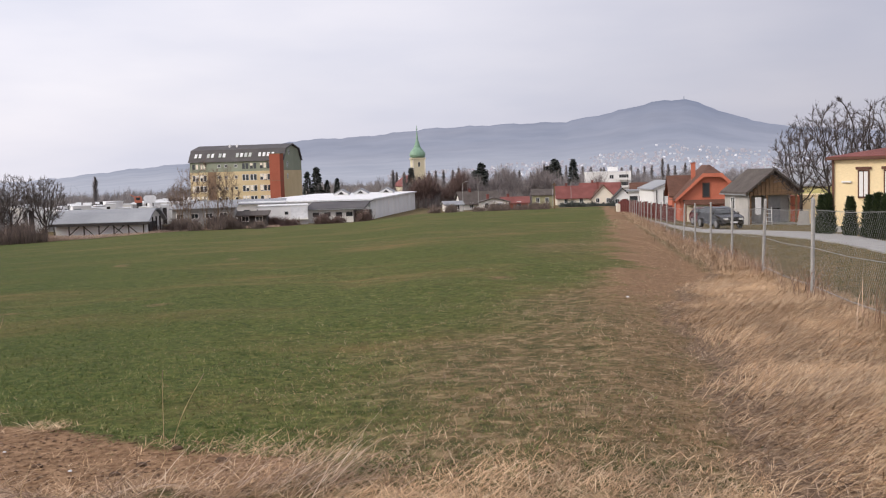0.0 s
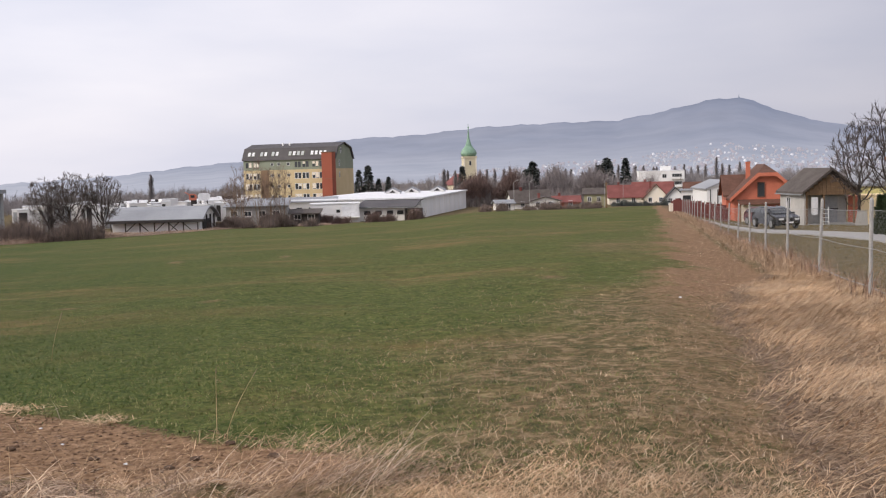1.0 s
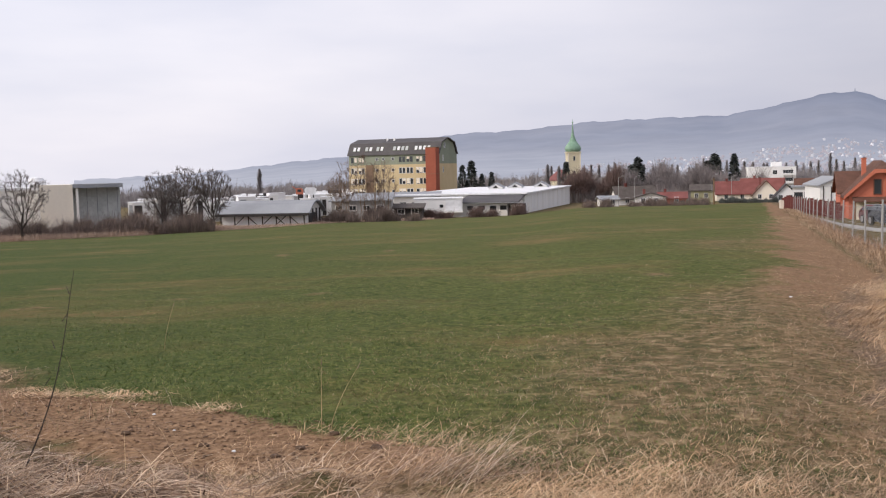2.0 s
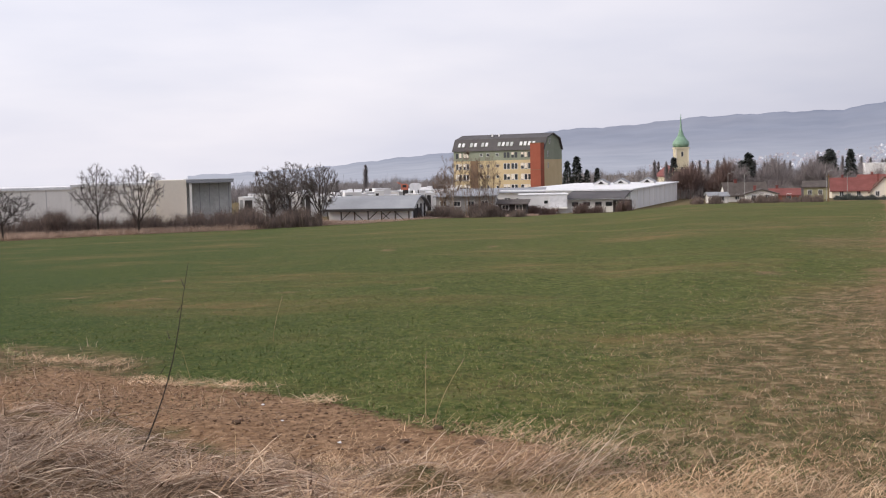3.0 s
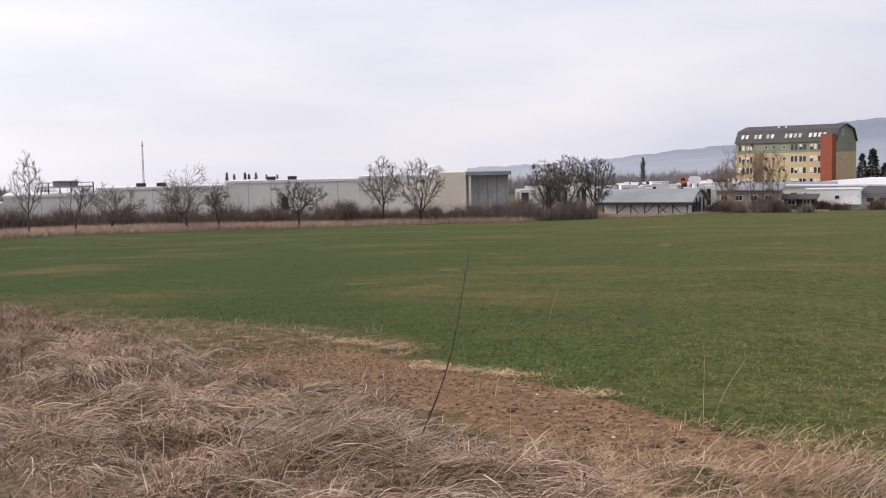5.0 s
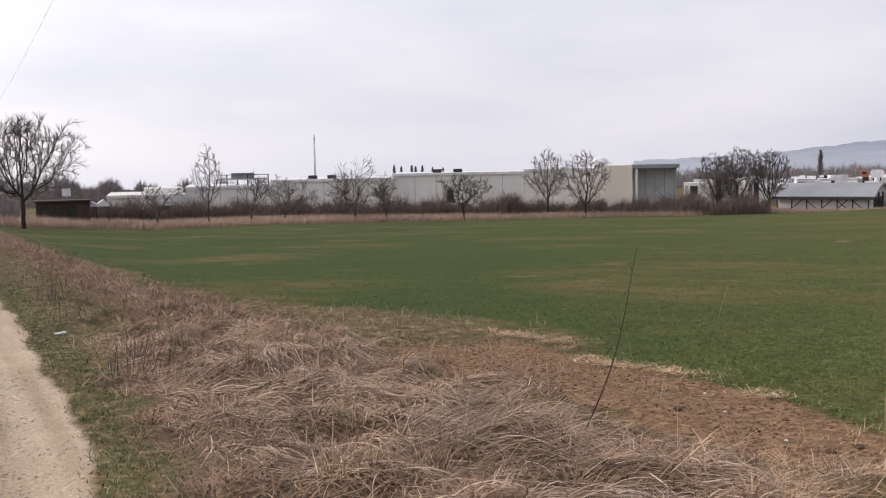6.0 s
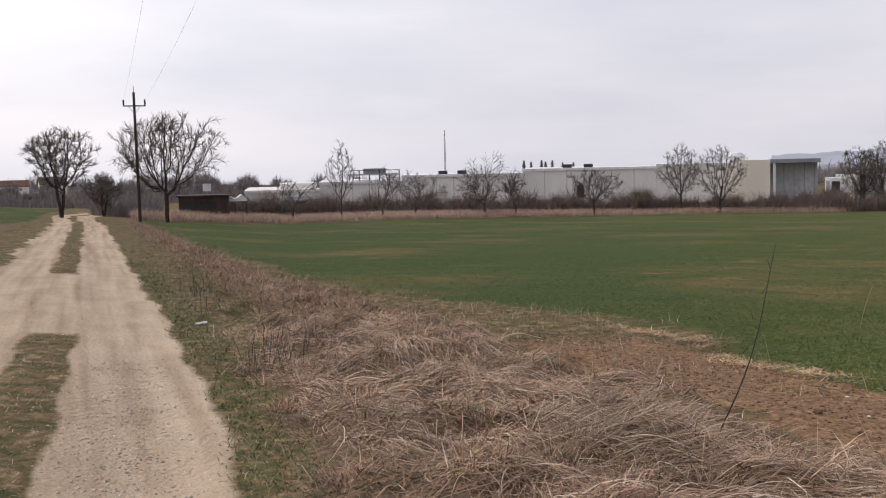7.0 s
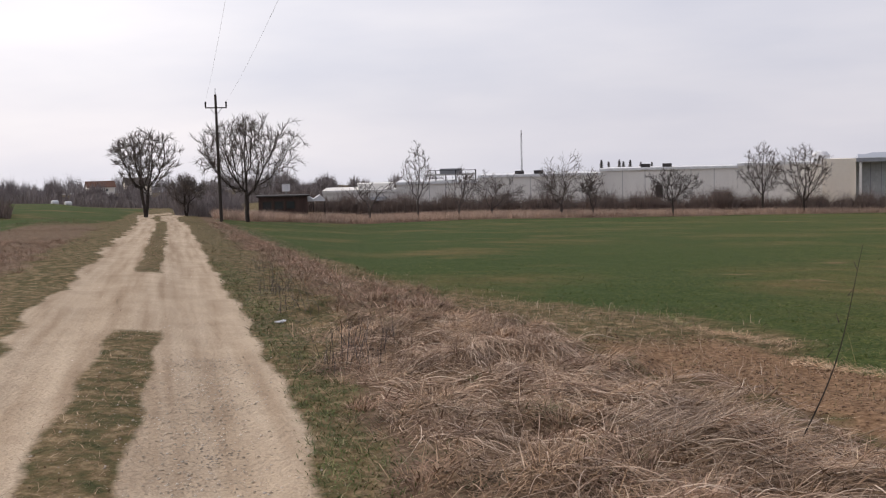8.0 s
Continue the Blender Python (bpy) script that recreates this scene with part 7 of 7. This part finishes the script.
    tufts("young_wheat", 70000, 7, 6.0, 34, 1.35, 0.025, 0.07, 0.006, 0.012, 0.03, "deeper green young wheat in small tufts", "crop_deep", deep_part)
    for count, material, share, label in ((150000, "crop", pale_part, "short green young wheat further out"), (110000, "crop_deep", deep_part, "deep green young wheat further out")):
        x, y = polar_scatter(rng, count, -12, 62, 17, 60, lambda x, y: crop(x, y) * share(x, y), 1.4)
        n = len(x)
        blades("young_wheat", x, y, R(n, 0.03, 0.09), R(n, 0.006, 0.014), R(n, 0.6, 1.0), rng.uniform(0, 6.28, n), material, label, "crop", 10)
    # green fringe of the track and its middle strip
    fringe = lambda x, y: np.maximum(soft(track_uv(x, y)[1], 0.72, 0.9) * soft(track_uv(x, y)[1], 1.6, 1.0), 0) * (0.3 + 0.7 * clumps(x, y, 1.2)) * (1 - covers(x, y)[:, 2])
    x, y = scatter(rng, 150000, 1, 26, 0.6, 2.0, fringe)
    n = len(x)
    blades("track_edge_weeds", x, y, R(n, 0.03, 0.10), R(n, 0.004, 0.010), R(n, 0.35, 1.0), rng.uniform(0, 6.28, n), "turf_green", "low green weeds at the edge of the track", "weeds", 11)
    mid = lambda x, y: (1 - covers(x, y)[:, 2]) * (0.4 + 0.6 * clumps(x, y, 1.6))
    x, y = scatter(rng, 190000, 4, 50, -1.2, -0.12, mid)
    n = len(x)
    blades("track_middle_turf", x, y, R(n, 0.02, 0.065), R(n, 0.004, 0.009), R(n, 0.5, 1.02), rng.uniform(0, 6.28, n), "turf_dull", "worn turf strip between the wheel ruts", "grass", 12)
    x, y = scatter(rng, 30000, 4, 40, -1.2, -0.12, mid)
    n = len(x)
    blades("track_middle_straw", x, y, R(n, 0.04, 0.12), R(n, 0.003, 0.007), R(n, 0.5, 1.0), rng.uniform(0, 6.28, n), "dry", "dry stalks in the turf strip", "grass", 13)
    x, y = scatter(rng, 40000, 8, 60, -7.0, -1.7, lambda x, y: (1 - covers(x, y)[:, 2]) * (0.2 + 0.8 * clumps(y, x, 0.9)))
    n = len(x)
    blades("far_verge_weeds", x, y, R(n, 0.03, 0.11), R(n, 0.006, 0.016), R(n, 0.6, 1.0), rng.uniform(0, 6.28, n), "weed", "dull low weeds on the far side of the track", "weeds", 36)
    x, y = scatter(rng, 26000, 8, 60, -7.0, -2.6, lambda x, y: (1 - covers(x, y)[:, 2]) * (0.1 + 0.9 * clumps(x, y, 0.8) ** 2))
    n = len(x)
    blades("far_verge_grass", x, y, R(n, 0.06, 0.20), R(n, 0.006, 0.016), R(n, 0.5, 1.0), rng.uniform(0, 6.28, n), "thatch", "dry grass on the far side of the track", "grass", 14)
    # band of tall dry grass at the far edge of the field
    az = rng.uniform(9, 62, 170000)
    d = np.interp(az, EDGE_AZ, EDGE_D) + rng.uniform(-1.0, 11.0, len(az))
    x, y = -d * np.sin(np.radians(az)), d * np.cos(np.radians(az))
    n = len(x)
    blades("far_grass_band", x, y, R(n, 0.45, 1.15) * np.interp(az, [9, 19.5, 21.5], [0.4, 0.4, 1.0]), R(n, 0.014, 0.028), R(n, 0.0, 0.6), rng.uniform(0, 6.28, n), "band", "band of tall reddish dry grass at the field's end", "grass", 15)
    # lawn behind the fence
    y = rng.uniform(10, 60, 60000)
    x = fence_x(y) + rng.uniform(0.3, 9, len(y))
    n = len(x)
    blades("garden_turf", x, y, R(n, 0.04, 0.12), R(n, 0.008, 0.02), R(n, 0.2, 1.0), rng.uniform(0, 6.28, n), "turf_dull", "rough brownish garden lawn behind the fence", "grass", 16)
    # pale cut straw along the rim of the crop
    u = rng.uniform(5.9, 11.6, 3800)
    u = u[np.sin(u * 2.6) + np.sin(u * 5.3 + 1) + 0.8 * np.sin(u * 13.1) > rng.uniform(-0.9, 0.5, len(u))]
    v = 5.6 + 0.08 * (u - 6) + 0.1 * np.sin(u * 2.1) + rng.normal(0, 0.09, len(u)) * (0.5 + 1.1 * np.abs(np.sin(u * 4.3)))
    x, y = u * UX + v * UY, u * UY - v * UX
    n = len(x)
    blades("cut_straw", x, y, R(n, 0.04, 0.15), R(n, 0.003, 0.008), R(n, 0.8, 1.05), rng.uniform(0, 6.28, n), "fence_dry", "pale cut straw lying along the crop's rim", "straw", 17, 0.1, -0.025)
    # bunches of thin dark woody weed stems on the verge
    cx, cy = zip(*[at(az, d)[:2] for az, d in ((58.9, 16.9), (58.6, 18.4), (55.3, 9.7), (54.2, 10.6), (57.9, 14.5), (59.6, 23.0))])
    k = rng.integers(0, 6, 240)
    n = len(k)
    x, y = np.array(cx)[k] + rng.normal(0, 0.2, n), np.array(cy)[k] + rng.normal(0, 0.2, n)
    blades("weed_stems", x, y, R(n, 0.2, 0.62), R(n, 0.004, 0.009), R(n, 0.0, 0.5), rng.uniform(0, 6.28, n), "twig", "thin dark woody weed stems in the verge", "weeds", 38, 0.1)
    # a fan of long pale grass that leans over the field corner
    n = 280
    bx, by, _ = at(9.6, 5.9)
    x, y = bx + rng.normal(0, 0.34, n), by + rng.normal(0, 0.16, n)
    blades("leaning_grass", x, y, R(n, 0.22, 0.62), R(n, 0.0025, 0.005), R(n, 0.45, 0.95), radians(-70) + rng.normal(0, 0.4, n), "stalk", "fan of long pale grass leaning over the field corner", "grass", 58, 0.25)
    bx, by, _ = at(4.0, 5.5)
    x, y = bx + rng.normal(0, 0.5, n), by + rng.normal(0, 0.14, n)
    blades("leaning_grass", x, y, R(n, 0.12, 0.36), R(n, 0.0025, 0.005), R(n, 0.6, 1.0), radians(-80) + rng.normal(0, 0.5, n), "fence_dry", "long pale grass lying at the foot of the field corner", "grass", 59, 0.25)
    # single tall stalks
    x, y = scatter(rng, 60, -4, 13, 2.2, 5.8)
    n = len(x)
    blades("dry_stalks", x, y, R(n, 0.35, 0.75), R(n, 0.0022, 0.0038), R(n, 0.1, 0.7), rng.uniform(0, 6.28, n), "straw", "single tall pale dry stalks", "grass", 18, 0.3)


grasses()


def lone_stem():
    """The thin dark stem that stands alone at the rim of the verge."""
    p = Vector(at(31.35, 6.5))
    q = Vector((-6.62 * math.sin(radians(28.1)), 6.62 * math.cos(radians(28.1)), el_z(-4.7, 6.62)))
    e = new("tall_stem")
    e.location = p
    tagged(e, "thin dark leafless weed stem standing alone", "plant")
    bm, last = bmesh.new(), Vector((0, 0, -0.05))
    for i in range(1, 13):
        t = i / 12
        c = (q - p) * t + Vector((0.05 * math.sin(t * 3.1), 0.03 * math.sin(t * 5), 0))
        tube(bm, last, c, 0.005 * (1.05 - 0.75 * (i - 1) / 12), 0.005 * (1.05 - 0.75 * t), 6)
        last = c
    part("stem", bm, "pole_wood", e)
    for t, s in ((0.45, 1), (0.62, -1), (0.75, 1), (0.88, -1)):
        c = (q - p) * t
        part("bud", tube(bmesh.new(), c, c + Vector((0.03 * s, 0.02, 0.05)), 0.003, 0.0012, 4), "pole_wood", e)


lone_stem()


def pale_stalks():
    """Two thin pale stalks at the rim of the field corner."""
    for az, d, side, h in ((15.6, 6.9, 0.01, 0.56), (15.1, 7.3, 0.2, 0.44), (23.8, 12.6, 0.12, 0.5)):
        e = site("pale_stalk", az, d, 0, "thin pale dry stalk standing at the crop's rim", "plant", "pale stalks at the crop's rim")
        bm, last = bmesh.new(), Vector((0, 0, -0.03))
        for i in range(1, 8):
            t = i / 7
            c = Vector((side * t ** 1.4, 0.02 * math.sin(3 * t), h * t))
            tube(bm, last, c, 0.0026 * (1.1 - 0.6 * t), 0.0026 * (1.0 - 0.6 * t), 5)
            last = c
        stem = part("stalk", bm, "straw", e)
        part("seed_head", tube(bmesh.new(), last, last + Vector((side * 0.12 + 0.004, 0, 0.05)), 0.004, 0.001, 5), "stem", stem)


pale_stalks()


def small_things():
    rng = random.Random(9)
    # pebbles in the near rut, all one loose scatter
    v, f = [], []
    octa = [(1, 0, 0), (-1, 0, 0), (0, 1, 0), (0, -1, 0), (0, 0, 1), (0, 0, -1)]
    tri = [(0, 2, 4), (2, 1, 4), (1, 3, 4), (3, 0, 4), (2, 0, 5), (1, 2, 5), (3, 1, 5), (0, 3, 5)]
    for _ in range(3600):
        u = rng.uniform(4.2, 10.5)
        w = rng.gauss(0.22, 0.22) - (0.16 if u < 8 else 0.0)
        if rng.random() < 0.22:
            u, w = rng.uniform(4, 24), rng.uniform(-1.7, 0.7)
        x, y = u * UX + w * UY, u * UY - w * UX
        z, s = float(ground_z(x, y)), 0.004 + 0.009 * rng.random() ** 2.5
        f += [tuple(len(v) + i for i in t) for t in tri]
        a, b, c = s * rng.uniform(0.8, 1.5), s * rng.uniform(0.7, 1.2), s * rng.uniform(0.4, 0.8)
        v += [(x + p * a + q * 0.3 * s, y + q * b, z + r * c + 0.3 * c) for p, q, r in octa]
    me = fast_mesh("pebbles", v, f)
    M["pebble"] = blade_mat("pale_pebbles", [(0.0, (0.36, 0.30, 0.225)), (0.7, (0.54, 0.46, 0.36)), (1.0, (0.74, 0.68, 0.60))])
    me.materials.append(M["pebble"])
    tagged(new("pebbles", me), "loose grey pebbles in the worn rut", "gravel", kind="stuff")

    v, f = [], []
    for _ in range(9000):
        u, w = rng.uniform(2.4, 11.0), rng.uniform(3.9, 5.7)
        x, y = u * UX + w * UY, u * UY - w * UX
        z, s = float(ground_z(x, y)), 0.004 + 0.013 * rng.random() ** 4
        f += [tuple(len(v) + i for i in t) for t in tri]
        a, b, c = s * rng.uniform(0.7, 1.6), s * rng.uniform(0.6, 1.4), s * rng.uniform(0.3, 0.8)
        v += [(x + p * a + q * 0.4 * s, y + q * b - r * 0.2 * s, z + r * c + 0.25 * c) for p, q, r in octa]
    me = fast_mesh("earth_crumbs", v, f)
    M["crumb"] = blade_mat("earth_crumbs", [(0.0, (0.10, 0.056, 0.031)), (0.8, (0.25, 0.152, 0.09)), (1.0, (0.40, 0.28, 0.19))])
    me.materials.append(M["crumb"])
    tagged(new("earth_crumbs", me), "crumbled brown earth on the bare strip", "earth", kind="stuff")

    def stone(az, d, s, label, material="white_roof"):
        bm = bmesh.new()
        bmesh.ops.create_icosphere(bm, subdivisions=2, radius=s)
        for w in bm.verts:
            w.co = Vector((w.co.x * 1.3, w.co.y, w.co.z * 0.6)) * rng.uniform(0.85, 1.12)
        me = mesh_of(bm, "stone", material)
        o = new("stone", me)
        o.location = at(az, d, s * 0.25)
        tagged(o, label, "stone", "stones on the bare earth")
    for az, d, s in ((-9.9, 16.5, 0.02), (20.4, 6.9, 0.012), (23.5, 7.6, 0.010), (30.8, 7.9, 0.014), (24.5, 8.4, 0.012)):
        stone(az, d, s, "small pale stone lying on the earth")
    for az, d, s in ((18.2, 6.7, 0.028), (16.8, 6.9, 0.03), (12.6, 6.7, 0.035), (22.0, 7.1, 0.03), (26.0, 7.5, 0.03), (14.9, 7.2, 0.03)):
        stone(az, d, s, "dark clod of earth on the bare strip", "clod")
    e = site("litter", 58.9, 13.4, 30, "crumpled white plastic litter beside the track", "litter")
    bm = bmesh.new()
    bmesh.ops.create_icosphere(bm, subdivisions=2, radius=0.05)
    for w in bm.verts:
        w.co = Vector((w.co.x * 1.7, w.co.y, w.co.z * 0.35 + 0.03)) * rng.uniform(0.75, 1.15)
    part("wrapper", bm, "white_roof", e)
    for az, d, turn, ln in ((32.6, 7.4, 70, 0.30), (31.9, 7.5, -10, 0.18), (28.2, 6.9, 40, 0.2)):
        e = site("dry_stick", az, d, turn, "short pale dry stick lying on the ground", "stick", "sticks on the bare strip")
        part("stick", tube(bmesh.new(), (-ln / 2, 0, 0.03), (ln / 2, 0, 0.06), 0.008, 0.006, 6), "straw", e)


M["clod"] = rough_paint("earth_clod", (0.07, 0.042, 0.025), (0.13, 0.08, 0.05), 6.0, 40)
small_things()
